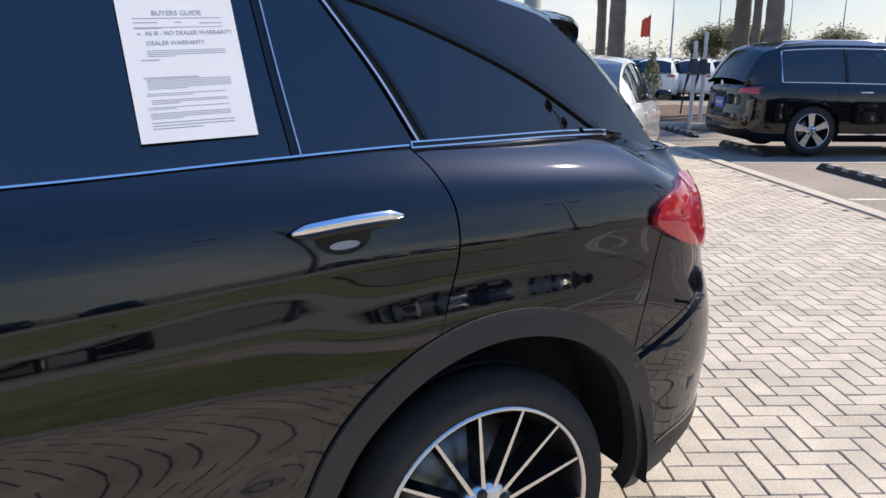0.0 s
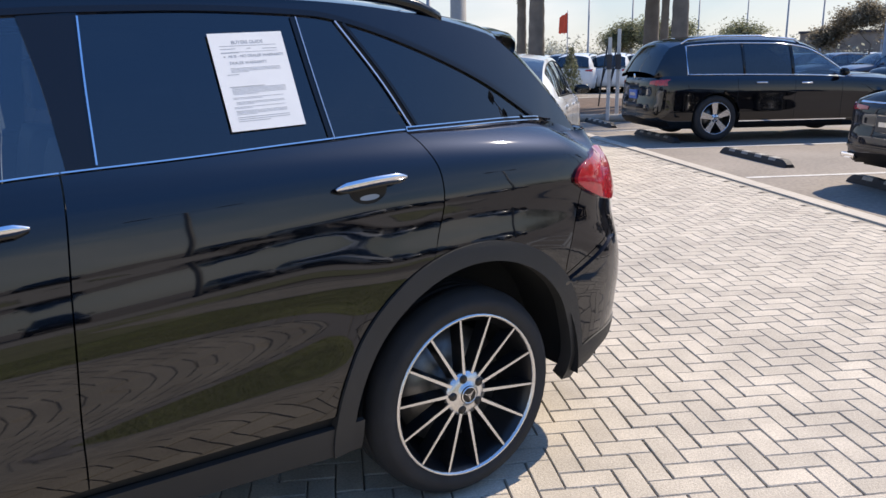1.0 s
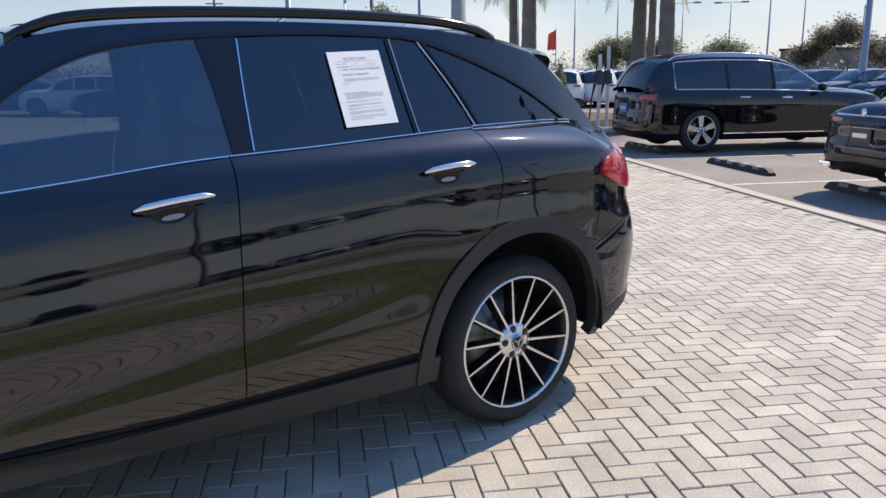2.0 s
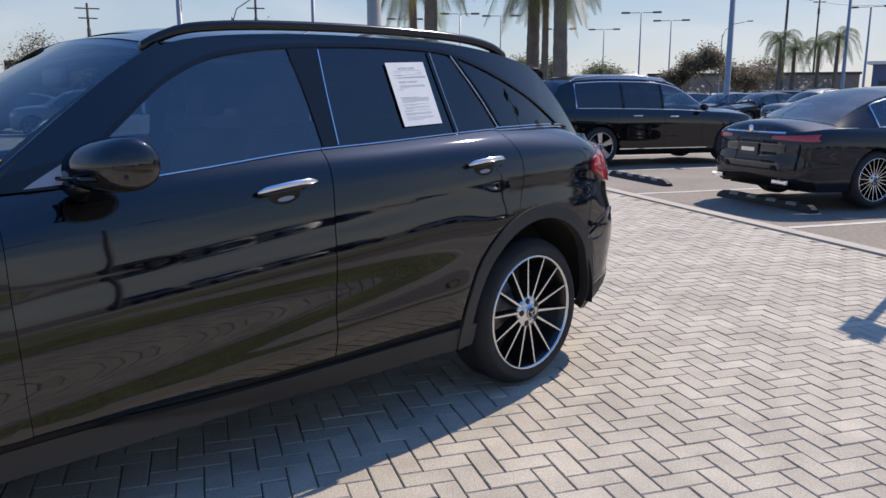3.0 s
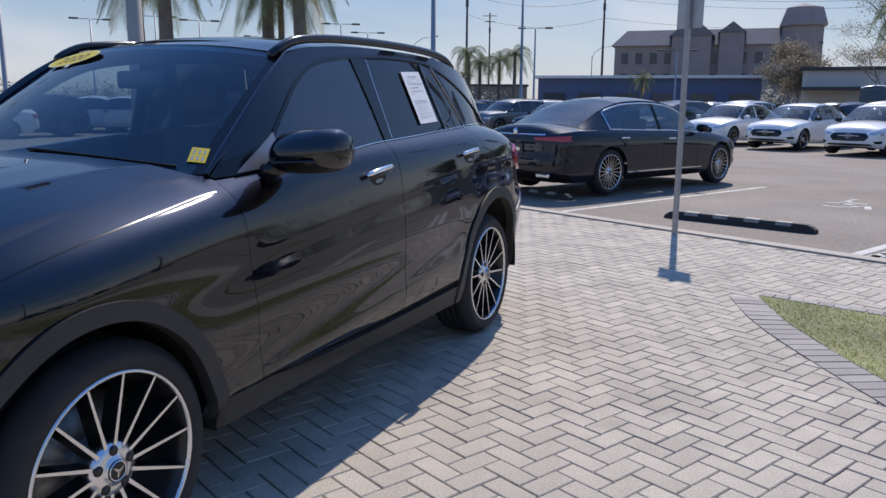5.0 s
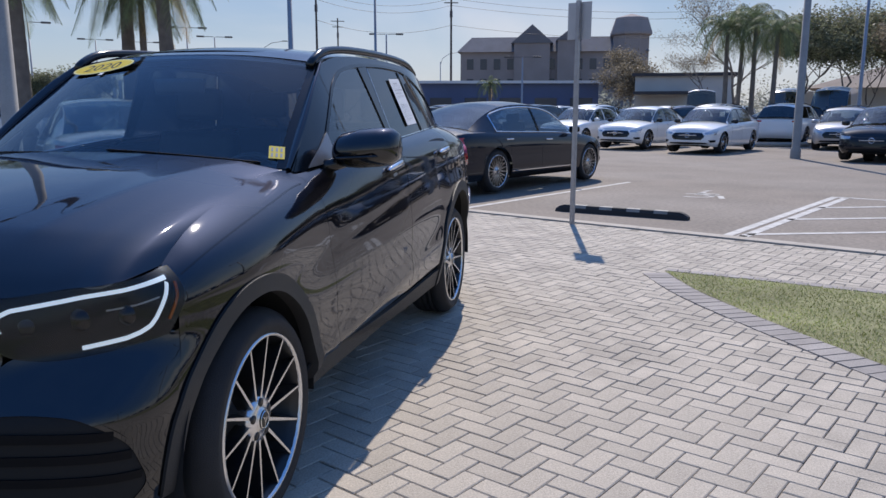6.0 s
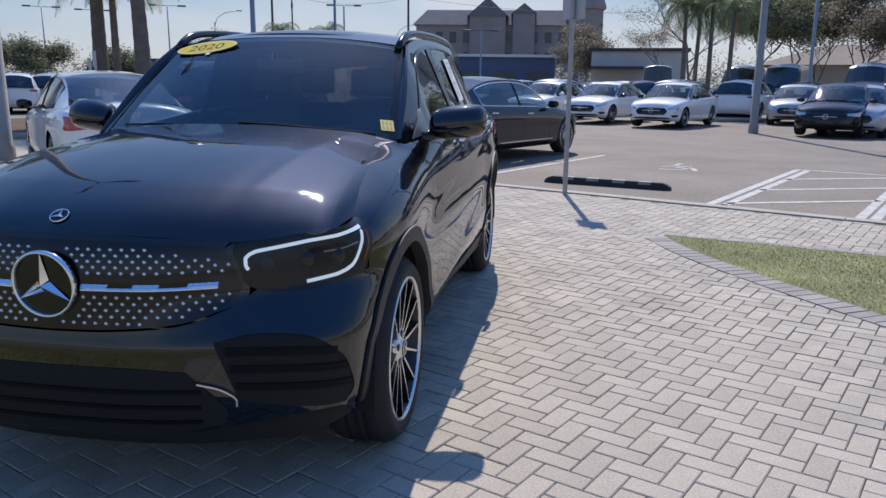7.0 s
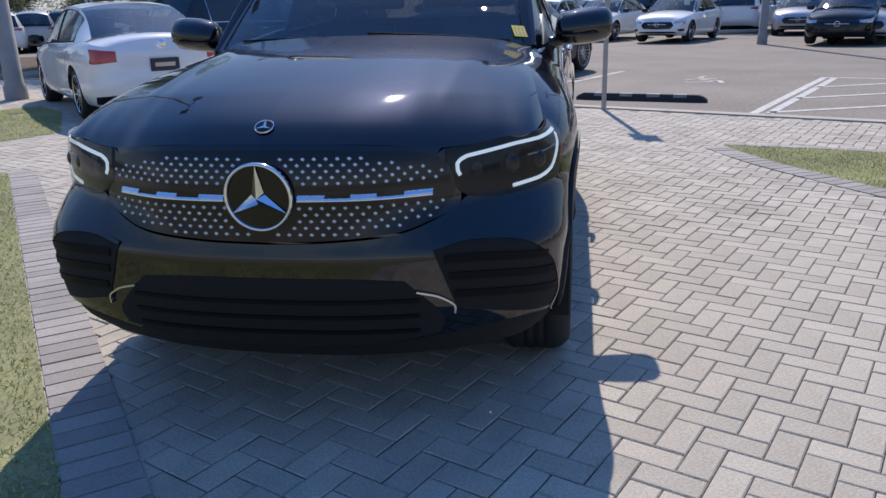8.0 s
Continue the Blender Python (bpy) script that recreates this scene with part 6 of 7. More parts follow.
# lines of small print, block by block: top, lines, spacing, left, right, thickness
rnd = random.Random(31)
for top_y, count, gap_y, x0, x1, th in ((0.865, 1, 0.0, 0.12, 0.88, 0.004), (0.835, 1, 0.0, 0.12, 0.32, 0.005), (0.835, 1, 0.0, 0.47, 0.53, 0.005), (0.828, 1, 0.0, 0.68, 0.88, 0.005), (0.80, 2, 0.007, 0.12, 0.88, 0.003),
                                      (0.755, 1, 0.0, 0.14, 0.165, 0.012), (0.635, 4, 0.013, 0.19, 0.86, 0.003), (0.57, 1, 0.0, 0.13, 0.28, 0.005), (0.445, 1, 0.0, 0.12, 0.58, 0.007), (0.432, 6, 0.0125, 0.14, 0.86, 0.003),
                                      (0.335, 2, 0.013, 0.12, 0.80, 0.003), (0.29, 3, 0.012, 0.15, 0.80, 0.003), (0.24, 2, 0.012, 0.11, 0.80, 0.003), (0.20, 4, 0.012, 0.12, 0.80, 0.003), (0.135, 3, 0.020, 0.12, 0.82, 0.005)):
    for k in range(count):
        end = x1 if k < count - 1 or count == 1 else x0 + (x1 - x0) * rnd.uniform(0.3, 0.7)
        bm = bmesh.new()
        box(bm, PW * (x0 + end) / 2, PH * (top_y - k * gap_y), 0.0005, PW * (end - x0), PH * th, 0.0003)
        part("print_bar", bm, INK, form)


def glass_frame(t, s_, out=0.004):
    """A frame on the windscreen, its x to the car's right as seen from the front, its y up the glass."""
    p, a, b = Vector(wind(t, s_, out)), Vector(wind(t, s_ - 0.02, out)), Vector(wind(t + 0.02, s_, out))
    x = (a - p).normalized()
    z = x.cross((b - p).normalized()).normalized()
    y = z.cross(x)
    return Matrix(((x.x, y.x, z.x, p.x), (x.y, y.y, z.y, p.y), (x.z, y.z, z.z, p.z), (0, 0, 0, 1)))


oval = empty("year_sticker", glass_frame(0.895, 0.645, 0.006), "oval yellow year sticker with black figures on the windscreen", "sticker")
for name, rx, ry, z, mt in (("backing", 0.186, 0.068, 0.0, BLACK_INK), ("rim", 0.182, 0.065, 0.0004, YELLOW_PALE), ("face", 0.171, 0.056, 0.0008, YELLOW)):
    n = 40
    raw(name, [(0, 0, z)] + [(rx * math.cos(2 * math.pi * k / n), ry * math.sin(2 * math.pi * k / n), z) for k in range(n)], [(0, k + 1, (k + 1) % n + 1) for k in range(n)], mt, oval, "", False)
words("2020", pose(0, -0.030, 0.0012), 0.086, BLACK_INK, oval, "CENTER").scale = (1.25, 1, 1)
tag = empty("price_tag", glass_frame(0.075, -0.945, 0.006), "small yellow tag with printed bars on the windscreen", "sticker")
bm = bmesh.new()
box(bm, 0, 0.03, 0, 0.062, 0.072, 0.0006)
part("sheet", bm, YELLOW, tag)
for k in range(3):
    for r_ in range(2):
        bm = bmesh.new()
        box(bm, -0.018 + 0.018 * k, 0.014 + 0.032 * r_, 0.0006, 0.008, 0.022, 0.0004)
        part("print_bar", bm, INK, tag)
slip = empty("stock_label", glass_frame(0.80, 0.575, 0.006), "tiny white label on the windscreen", "sticker")
bm = bmesh.new()
box(bm, 0, 0, 0, 0.025, 0.02, 0.0006)
part("sheet", bm, PAPER, slip)


# ---- lawns, borders and block paving ----
def inside_poly(p, poly):
    hit = False
    for (x0, y0), (x1, y1) in zip(poly, poly[1:] + poly[:1]):
        if (y0 > p[1]) != (y1 > p[1]) and p[0] < (x1 - x0) * (p[1] - y0) / (y1 - y0) + x0:
            hit = not hit
    return hit


def offset_line(line, d):
    """A line moved to its left by d."""
    p = np.array(line, float)
    t = np.gradient(p, axis=0)
    t /= np.linalg.norm(t, axis=1)[:, None]
    return p + np.column_stack([-t[:, 1], t[:, 0]]) * d


EDGE_R = spline([(4.60, -2.39), (3.95, -2.58), (3.31, -2.87), (2.41, -3.36), (1.5, -3.90), (0.2, -4.55), (-2.0, -5.35), (-5.0, -6.2)], 90)
FAR_R = straight([(4.60, -2.39), (4.41, -3.06), (4.03, -4.15), (3.2, -6.4)], 40)
LAWN_R = [tuple(p) for p in EDGE_R[::6]] + [(-5.0, -8.6), (2.4, -8.6)] + [tuple(p) for p in FAR_R[::-6]][:-1]
EDGE_L = straight([(-7.0, -4.0), (3.21, 4.02)], 60)
END_L = straight([(3.21, 4.02), (1.2, 6.6)], 20)
LAWN_L = [tuple(p) for p in EDGE_L[::10]] + [tuple(p) for p in END_L[::10]][1:] + [(-7.0, 7.0)]
LAWN_FAR = [(4.45, 5.55), (5.55, 5.06), (7.45, 6.32), (8.2, 7.2), (6.4, 8.4)]


def soldier_course(name, line, width, label):
    """Blocks laid side by side along a line, square to it, on its left."""
    p = np.array(line, float)
    d = np.concatenate([[0], np.cumsum(np.linalg.norm(np.diff(p, axis=0), axis=1))])
    n = int(d[-1] / 0.103)
    verts, faces = [], []
    for k in range(n):
        q = [np.array([np.interp(s_, d, p[:, 0]), np.interp(s_, d, p[:, 1])]) for s_ in (k * 0.103 + 0.004, k * 0.103 + 0.099)]
        t = (q[1] - q[0]) / np.linalg.norm(q[1] - q[0])
        nrm = np.array([-t[1], t[0]])
        h = random.uniform(-0.0015, 0.0015)
        base = [q[0] + nrm * 0.004, q[1] + nrm * 0.004, q[1] + nrm * (width - 0.004), q[0] + nrm * (width - 0.004)]
        c = sum(base) / 4
        o = len(verts)
        verts += [(*(b + (c - b) / np.linalg.norm(c - b) * 0.004), 0.0065 + h) for b in base] + [(*b, -0.011) for b in base]
        faces += [(o, o + 1, o + 2, o + 3)] + [(o + i, o + 4 + i, o + 4 + (i + 1) % 4, o + (i + 1) % 4) for i in range(4)]
    ob = raw(name, verts, faces, PAVER_GREY, paving, label, False)
    ob["kind"] = "stuff"
    return ob


soldier_course("border_blocks", offset_line(EDGE_R[::-1], 0.0), 0.225, "grey blocks laid side by side along the lawn")
soldier_course("border_blocks", FAR_R, 0.12, "grey blocks laid side by side along the lawn")
soldier_course("border_blocks", EDGE_L[::-1], 0.235, "grey blocks laid side by side along the lawn")
BANDS = [LAWN_R, LAWN_L, LAWN_FAR,
         [tuple(p) for p in EDGE_R[::6]] + [tuple(p) for p in offset_line(EDGE_R[::-1], 0.225)[::6]],
         [tuple(p) for p in FAR_R[::8]] + [tuple(p) for p in offset_line(FAR_R, 0.12)[::-8]],
         [tuple(p) for p in EDGE_L[::10]] + [tuple(p) for p in offset_line(EDGE_L[::-1], 0.235)[::10]]]
BW = 0.100


def block_mesh(name, sx, sy):
    g, c = 0.0018, 0.0042
    a = [(g, g), (sx - g, g), (sx - g, sy - g), (g, sy - g)]
    b = [(g + c, g + c), (sx - g - c, g + c), (sx - g - c, sy - g - c), (g + c, sy - g - c)]
    me = bpy.data.meshes.new(name)
    me.from_pydata([(*p, 0.0) for p in b] + [(*p, -0.004) for p in a] + [(*p, -0.013) for p in a], [],
                   [(0, 1, 2, 3)] + [(i, 4 + i, 4 + (i + 1) % 4, (i + 1) % 4) for i in range(4)] + [(4 + i, 8 + i, 8 + (i + 1) % 4, 4 + (i + 1) % 4) for i in range(4)])
    me.materials.append(PAVER_ONE)
    return me


# lot axes: a runs along the kerb, b square to it; one block's corner is pinned
A0 = (Vector((-0.366, -1.471, 0)) - CURB)
PIN_U, PIN_V = A0.dot(ALONG), A0.dot(INTO)
mesh_h, mesh_v = block_mesh("paver", 2 * BW, BW), block_mesh("paver", BW, 2 * BW)
rot = Matrix(((INTO.x, ALONG.x, 0), (INTO.y, ALONG.y, 0), (0, 0, 1)))
verts, faces, singles = [], [], 0
for i in range(-240, 240):
    for j in range(-240, 240):
        k = (i - j) % 4
        if k not in (0, 3):
            continue
        sx, sy = (2, 1) if k == 0 else (1, 2)
        u, v = PIN_U - 2 * BW + i * BW, PIN_V + j * BW
        if v + sy * BW > -0.175 or v < -19 or u < -14 or u > 13:
            continue
        p = lot(u + sx * BW / 2, v + sy * BW / 2)
        if p.x < -9.5 or p.y < -8.7 or p.y > 12 or any(all(inside_poly(tuple(lot(u + a * sx * BW, v + b * sy * BW))[:2], band) for a, b in ((0, 0), (0, 1), (1, 0), (1, 1))) for band in BANDS):
            continue
        dz, tx, ty = random.uniform(-0.0015, 0.0015), random.gauss(0, 0.006), random.gauss(0, 0.006)
        if singles < 300 and -1.5 < p.x < 1.6 and -2.75 < p.y < -1.05:
            o = new("paver", mesh_v if k == 0 else mesh_h)
            o.parent = paving
            q = lot(u, v, dz)
            o.matrix_basis = Matrix.Translation(q) @ rot.to_4x4()
            singles += 1
            continue
        g, c = 0.0018, 0.0042
        o = len(verts)
        w, h = sx * BW, sy * BW
        for ins, z in ((g + c, 0.0), (g, -0.005)):
            for a, b in ((ins, ins), (w - ins, ins), (w - ins, h - ins), (ins, h - ins)):
                q = lot(u + a, v + b)
                verts.append((q.x, q.y, z + dz + (a - w / 2) * tx + (b - h / 2) * ty))
        faces += [(o, o + 3, o + 2, o + 1)] + [(o + n, o + (n + 1) % 4, o + 4 + (n + 1) % 4, o + 4 + n) for n in range(4)]
rest = raw("pavers", verts, faces, PAVER, paving, "", False)
rest["kind"] = "stuff"


def lawn(name, poly, label, density, near):
    bm = bmesh.new()
    f = bm.faces.new([bm.verts.new((x, y, 0.004)) for x, y in poly])
    f.normal_update()
    if f.normal.z < 0:
        f.normal_flip()
    ob = tagged(part(name, bm, SOIL), label, "lawn", kind="structure")
    xs, ys = [p[0] for p in poly], [p[1] for p in poly]
    verts, faces = [], []
    n = int((max(xs) - min(xs)) * (max(ys) - min(ys)) * density)
    for _ in range(n):
        x, y = random.uniform(min(xs), max(xs)), random.uniform(min(ys), max(ys))
        if not (near[0] < x < near[1] and near[2] < y < near[3]) or not inside_poly((x, y), poly):
            continue
        a, h, w = random.uniform(0, 6.28), random.uniform(0.008, 0.026), random.uniform(0.002, 0.004)
        lx, ly = random.gauss(0, 0.014), random.gauss(0, 0.014)
        o = len(verts)
        verts += [(x - w * math.cos(a), y - w * math.sin(a), 0.003), (x + w * math.cos(a), y + w * math.sin(a), 0.003), (x + lx, y + ly, h)]
        faces.append((o, o + 1, o + 2))
    g = raw("grass", verts, faces, GRASS, ob, "", False)
    g["kind"] = "stuff"
    return ob


lawn("lawn_island", LAWN_R, "small mown lawn in the paving, green and dry in patches", 5200, (1.0, 4.7, -6.0, -2.3))
lawn("lawn_strip", LAWN_L, "mown lawn beside the paving, green and dry in patches", 4200, (-3.2, 3.3, 0.0, 4.6))
lawn("lawn_far", LAWN_FAR, "small wedge of mown lawn beside the paving", 2500, (4, 9, 4, 9))

# ---- sign on its post ----
GALV = mat("galvanised_steel", (0.33, 0.33, 0.335), 0.5, 0.6, vary=0.15, scale=14, bump=0.1, bump_scale=200)
SIGN_BACK = mat("sign_back", (0.40, 0.40, 0.41), 0.45, 0.5, vary=0.08, scale=8)
sign = empty("sign_post", pose(7.25, -1.42, 0, 0, 0, LOT_TURN), "grey metal sign post with a plate seen from behind", "sign post")
bm = bmesh.new()
box(bm, 0, 0, 1.30, 0.048, 0.048, 2.66, 0.006)
part("post", bm, GALV, sign)
bm = bmesh.new()
box(bm, 0.03, 0, 2.40, 0.004, 0.31, 0.42, 0.0)
part("plate", bm, SIGN_BACK, sign, "grey back of a sign plate")
for z in (2.27, 2.53):
    bm = bmesh.new()
    box(bm, 0.0, 0, z, 0.064, 0.02, 0.02, 0.003)
    part("bolt", bm, GALV, sign)

# ---- poles ----
CONC_POLE = mat("pole_concrete", (0.30, 0.29, 0.27), 0.85, vary=0.12, scale=3, fine=0.12)
DARK_POLE = mat("pole_metal", (0.10, 0.10, 0.10), 0.5, 0.4, vary=0.1, scale=3)
WOOD_POLE = mat("pole_timber", (0.09, 0.07, 0.055), 0.9, vary=0.2, scale=5)


def bearing(x0, y0, a, d):
    return x0 + d * math.cos(radians(a)), y0 + d * math.sin(radians(a))


def lamp_post(x, y, h, r, label="tall grey car-park lamp post", head=2, material=None, turn=0.0):
    ob = empty("street_lamp", pose(x, y, -0.03, 0, 0, turn), label, "street lamp", "lamp posts")
    raw("pole", *lathe([(r * 1.25, 0), (r * 1.25, 0.25), (r, 0.3), (r * 0.6, h), (0, h)], 14), material or GALV, ob)
    for k in range(head):
        s_ = 1 if k == 0 else -1
        bm = bmesh.new()
        box(bm, s_ * 0.75, 0, h + 0.02, 1.3, 0.05, 0.05)
        box(bm, s_ * 1.35, 0, h + 0.03, 0.75, 0.42, 0.14, 0.04)
        part("lamp_head", bm, DARK_POLE, ob)
    return ob


def road_lamp(x, y, h, r, turn):
    ob = empty("street_lamp", pose(x, y, -0.03, 0, 0, turn), "street lamp with a long curved arm", "street lamp", "lamp posts")
    raw("pole", *lathe([(r, 0), (r * 0.6, h - 1), (0, h - 1)], 10), GALV, ob)
    raw("arm", *tube([(0, 0, h - 1.4), (0.3, 0, h - 0.5), (1.2, 0, h + 0.1), (2.6, 0, h + 0.35)], 0.04, 6), GALV, ob)
    bm = bmesh.new()
    box(bm, 2.8, 0, h + 0.36, 0.6, 0.25, 0.1, 0.03)
    part("lamp_head", bm, DARK_POLE, ob)


def utility_pole(x, y, h, turn, arms=2):
    ob = empty("utility_pole", pose(x, y, 0, 0, 0, turn), "dark timber utility pole with cross arms", "utility pole", "utility poles")
    raw("pole", *lathe([(0.17, 0), (0.11, h), (0, h)], 10), WOOD_POLE, ob)
    for k in range(arms):
        bm = bmesh.new()
        box(bm, 0, 0, h - 0.5 - 0.9 * k, 0.1, 2.2 - 0.5 * k, 0.11)
        part("cross_arm", bm, WOOD_POLE, ob)
    bm = bmesh.new()
    box(bm, 0.22, 0, h - 2.7, 0.36, 0.36, 0.8, 0.06)
    part("transformer", bm, GALV, ob)
    return ob


lamp_post(9.25, 8.35, 9.5, 0.15, "thick pale concrete lamp post on the paving", 2, CONC_POLE)
lamp_post(22.6, -6.95, 10, 0.12, "leaning pale lamp post between parked cars", 2, CONC_POLE)


# ---- palms and trees ----
BARK = mat("palm_bark", (0.17, 0.145, 0.12), 0.9, vary=0.25, scale=4, bump=0.6, bump_scale=30)
FROND = leafy("palm_frond", (0.135, 0.17, 0.075), 0.35, 1.2, 0.35)
FROND_DRY = leafy("dry_frond", (0.42, 0.31, 0.13), 0.3, 2, 0.3)
TREE_BARK = mat("tree_bark", (0.20, 0.175, 0.15), 0.9, vary=0.2, scale=4)
LEAF = leafy("leaf", (0.19, 0.20, 0.115), 0.35, 0.8, 0.4)
LEAF_BROWN = leafy("leaf_brown", (0.21, 0.18, 0.125), 0.35, 0.8, 0.4)
# paler and greyer than the near leaves: distance haze mixed into the colour
LEAF_HAZED = leafy("leaf_hazed", (0.32, 0.33, 0.27), 0.3, 0.25, 0.35)

def palm(x, y, h, r=0.15, fronds=26, seed=1, reach=2.3, label="tall palm with drooping feathery fronds"):
    rnd = random.Random(seed)
    ob = empty("palm_tree", pose(x, y, -0.03, 0, 0, rnd.uniform(0, 360)), label, "palm tree", "palms")
    lean = rnd.uniform(-0.03, 0.03)
    prof, n = [], 26
    verts, faces = [], []
    for i in range(n):
        t = i / (n - 1)
        rr = r * (1.25 - 0.45 * t + (0.25 * max(0, t - 0.9) * 10) * 0.3) * (1 + 0.05 * (i % 2))
        for k in range(12):
            a = 2 * math.pi * k / 12
            verts.append((rr * math.cos(a) + lean * h * t * t, rr * math.sin(a), h * t))
    for i in range(n - 1):
        for k in range(12):
            faces.append((i * 12 + k, i * 12 + (k + 1) % 12, (i + 1) * 12 + (k + 1) % 12, (i + 1) * 12 + k))
    raw("trunk", verts, faces, BARK, ob)
    green, dry = ([], []), ([], [])
    top = Vector((lean * h, 0, h))
    for f in range(fronds):
        az = f * 2.399 + rnd.uniform(-0.2, 0.2)
        old = f / fronds
        rise = 1.30 - 1.55 * old + rnd.uniform(-0.15, 0.15)
        L = reach * rnd.uniform(0.8, 1.1)
        d = Vector((math.cos(az), math.sin(az), 0))
        side = Vector((-math.sin(az), math.cos(az), 0))
        pool = dry if old > 0.93 else green
        pts = []
        ang, p = rise, top.copy()
        steps = 12
        for s_ in range(steps + 1):
            pts.append(p.copy())
            p = p + (d * math.cos(ang) + Vector((0, 0, math.sin(ang)))) * L / steps
            ang -= (0.175 + 0.07 * old) * (1 + s_ / steps)
            ang = max(ang, -1.2)
        v, fc = tube(pts, [0.022 * (1 - 0.85 * i / steps) for i in range(steps + 1)], 4, False, False)
        o = len(pool[0])
        pool[0].extend(v)
        pool[1].extend(tuple(i + o for i in q) for q in fc)
        for s_ in range(1, steps + 1):
            for sub in range(3):
                t = (s_ - sub / 3)
                a, b = pts[int(t)], pts[min(steps, int(t) + 1)]
                c = a.lerp(b, t - int(t))
                tang = (b - a).normalized() if (b - a).length > 1e-6 else Vector((0, 0, -1))
                ll = 0.52 * math.sin(math.pi * min(0.97, 0.12 + 0.86 * t / steps)) * rnd.uniform(0.8, 1.15) * reach / 2.3
                for sg in (-1, 1):
                    out = (side * sg * 0.8 + tang * 0.55 + Vector((0, 0, -0.25))).normalized()
                    mid = c + out * ll * 0.5 + Vector((0, 0, -0.04 * ll))
                    tip = c + out * ll * 0.85 + Vector((0, 0, -0.45 * ll * rnd.uniform(0.7, 1.3)))
                    w = tang * 0.012
                    o = len(pool[0])
                    pool[0].extend([c - w, c + w, mid + w, mid - w, tip])
                    pool[1].extend([(o, o + 1, o + 2, o + 3), (o + 3, o + 2, o + 4)])
    raw("crown", *green, FROND, ob, "", False)
    if dry[0]:
        raw("dry_fronds", *dry, FROND_DRY, ob, "dry straw-coloured fronds", False)
    return ob


def branchy(rnd, start, d, length, r, depth, out, tips):
    pts, p = [start.copy()], start.copy()
    for _ in range(4):
        d = (d + Vector((rnd.uniform(-1, 1), rnd.uniform(-1, 1), rnd.uniform(-0.4, 0.8))) * 0.22).normalized()
        p = p + d * length / 4
        pts.append(p.copy())
    out.append(tube(pts, [r * (1 - 0.13 * i) for i in range(5)], 5 if depth > 1 else 3, False, False))
    if depth <= 0:
        tips.append(p)
        return
    for k in range(rnd.randint(2, 4)):
        q = pts[rnd.randint(2, 4)]
        nd = (d + Vector((rnd.uniform(-1, 1), rnd.uniform(-1, 1), rnd.uniform(-0.35, 0.6))) * 0.95).normalized()
        branchy(rnd, q, nd, length * rnd.uniform(0.55, 0.8), r * 0.55, depth - 1, out, tips)


def tree(x, y, h, spread, leaf, seed, leaves=2200, size=0.16, depth=4, label="broad tree with a loose leafy crown", name="tree", wide=1.15):
    rnd = random.Random(seed)
    ob = empty(name, pose(x, y, -0.03), label, "tree", "trees")
    limbs, tips = [], []
    branchy(rnd, Vector((0, 0, 0)), Vector((0, 0, 1)), h * 0.42, h * 0.008 + 0.035, depth, limbs, tips)
    fit_h = h * 0.93 / max(t.z for t in tips)
    squash = Matrix.Diagonal((fit_h * wide, fit_h * wide, fit_h, 1))
    limbs, tips = [moved(q, squash) for q in limbs], [squash @ t for t in tips]
    raw("trunk", *limbs[0], TREE_BARK, ob)
    raw("branchwork", *merge(*limbs[1:]), TREE_BARK, ob)
    if leaves and tips:
        verts, faces = [], []
        for _ in range(int(leaves * 3.8)):
            t = rnd.choice(tips)
            c = t + Vector((rnd.gauss(0, 1), rnd.gauss(0, 1), rnd.gauss(0, 0.7))) * spread * 0.72
            a, b = Vector((rnd.uniform(-1, 1), rnd.uniform(-1, 1), rnd.uniform(-0.6, 0.6))).normalized(), Vector((rnd.uniform(-1, 1), rnd.uniform(-1, 1), rnd.uniform(-1, 1))).normalized()
            s_ = size * 0.42 * rnd.uniform(0.6, 1.4)
            o = len(verts)
            verts += [c - a * s_, c + b * s_ * 0.5, c + a * s_, c - b * s_ * 0.5]
            faces.append((o, o + 1, o + 2, o + 3))
        raw("crown", verts, faces, leaf, ob, "", False)
    return ob


palm(18.62, 12.46, 5.2, 0.19, 22, 5, 2.5, "tall palm with drooping feathery fronds, some dry")
palm(17.14, 10.21, 5.1, 0.19, 24, 8, 2.5)
palm(18.4, 11.8, 4.9, 0.10, 18, 11, 2.1)
palm(15.02, 13.11, 5.1, 0.19, 22, 3, 2.4)
palm(16.4, 15.4, 5.0, 0.13, 20, 13, 2.3)
for i, (a, d, h) in enumerate(((-6.9, 38.5, 5.0), (-8.6, 39, 5.3), (-9.9, 37, 4.7), (-7.7, 41, 5.6))):
    palm(*bearing(-2.58, -1.73, a, d), h, 0.10, 22, 21 + i, 2.2, "palm on a planted island, with dense drooping fronds")
for i, (a, d, h) in enumerate(((22.8, 62, 5.2), (20.6, 66, 5.0), (19.5, 63, 5.3), (10.4, 88, 4.2), (22.0, 64, 4.6))):
    palm(*bearing(-1.2, -2.8, a, d), h, 0.14, 18, 31 + i, 2.4, "distant palm with a round crown")
tree(*bearing(-0.4, -3.1, 27.8, 60), 4.7, 0.5, LEAF_BROWN, 4, 4200, 0.2, label="broad tree with sparse brown-green leaves")
tree(*bearing(-0.4, -3.1, 25.4, 62), 4.0, 0.5, LEAF_BROWN, 6, 3200, 0.2, label="broad tree with sparse brown-green leaves")
tree(*bearing(-1.2, -2.8, 58.2, 44), 5.3, 0.36, LEAF, 9, 4200, 0.17, label="round dark green tree beside the car park", wide=0.52)
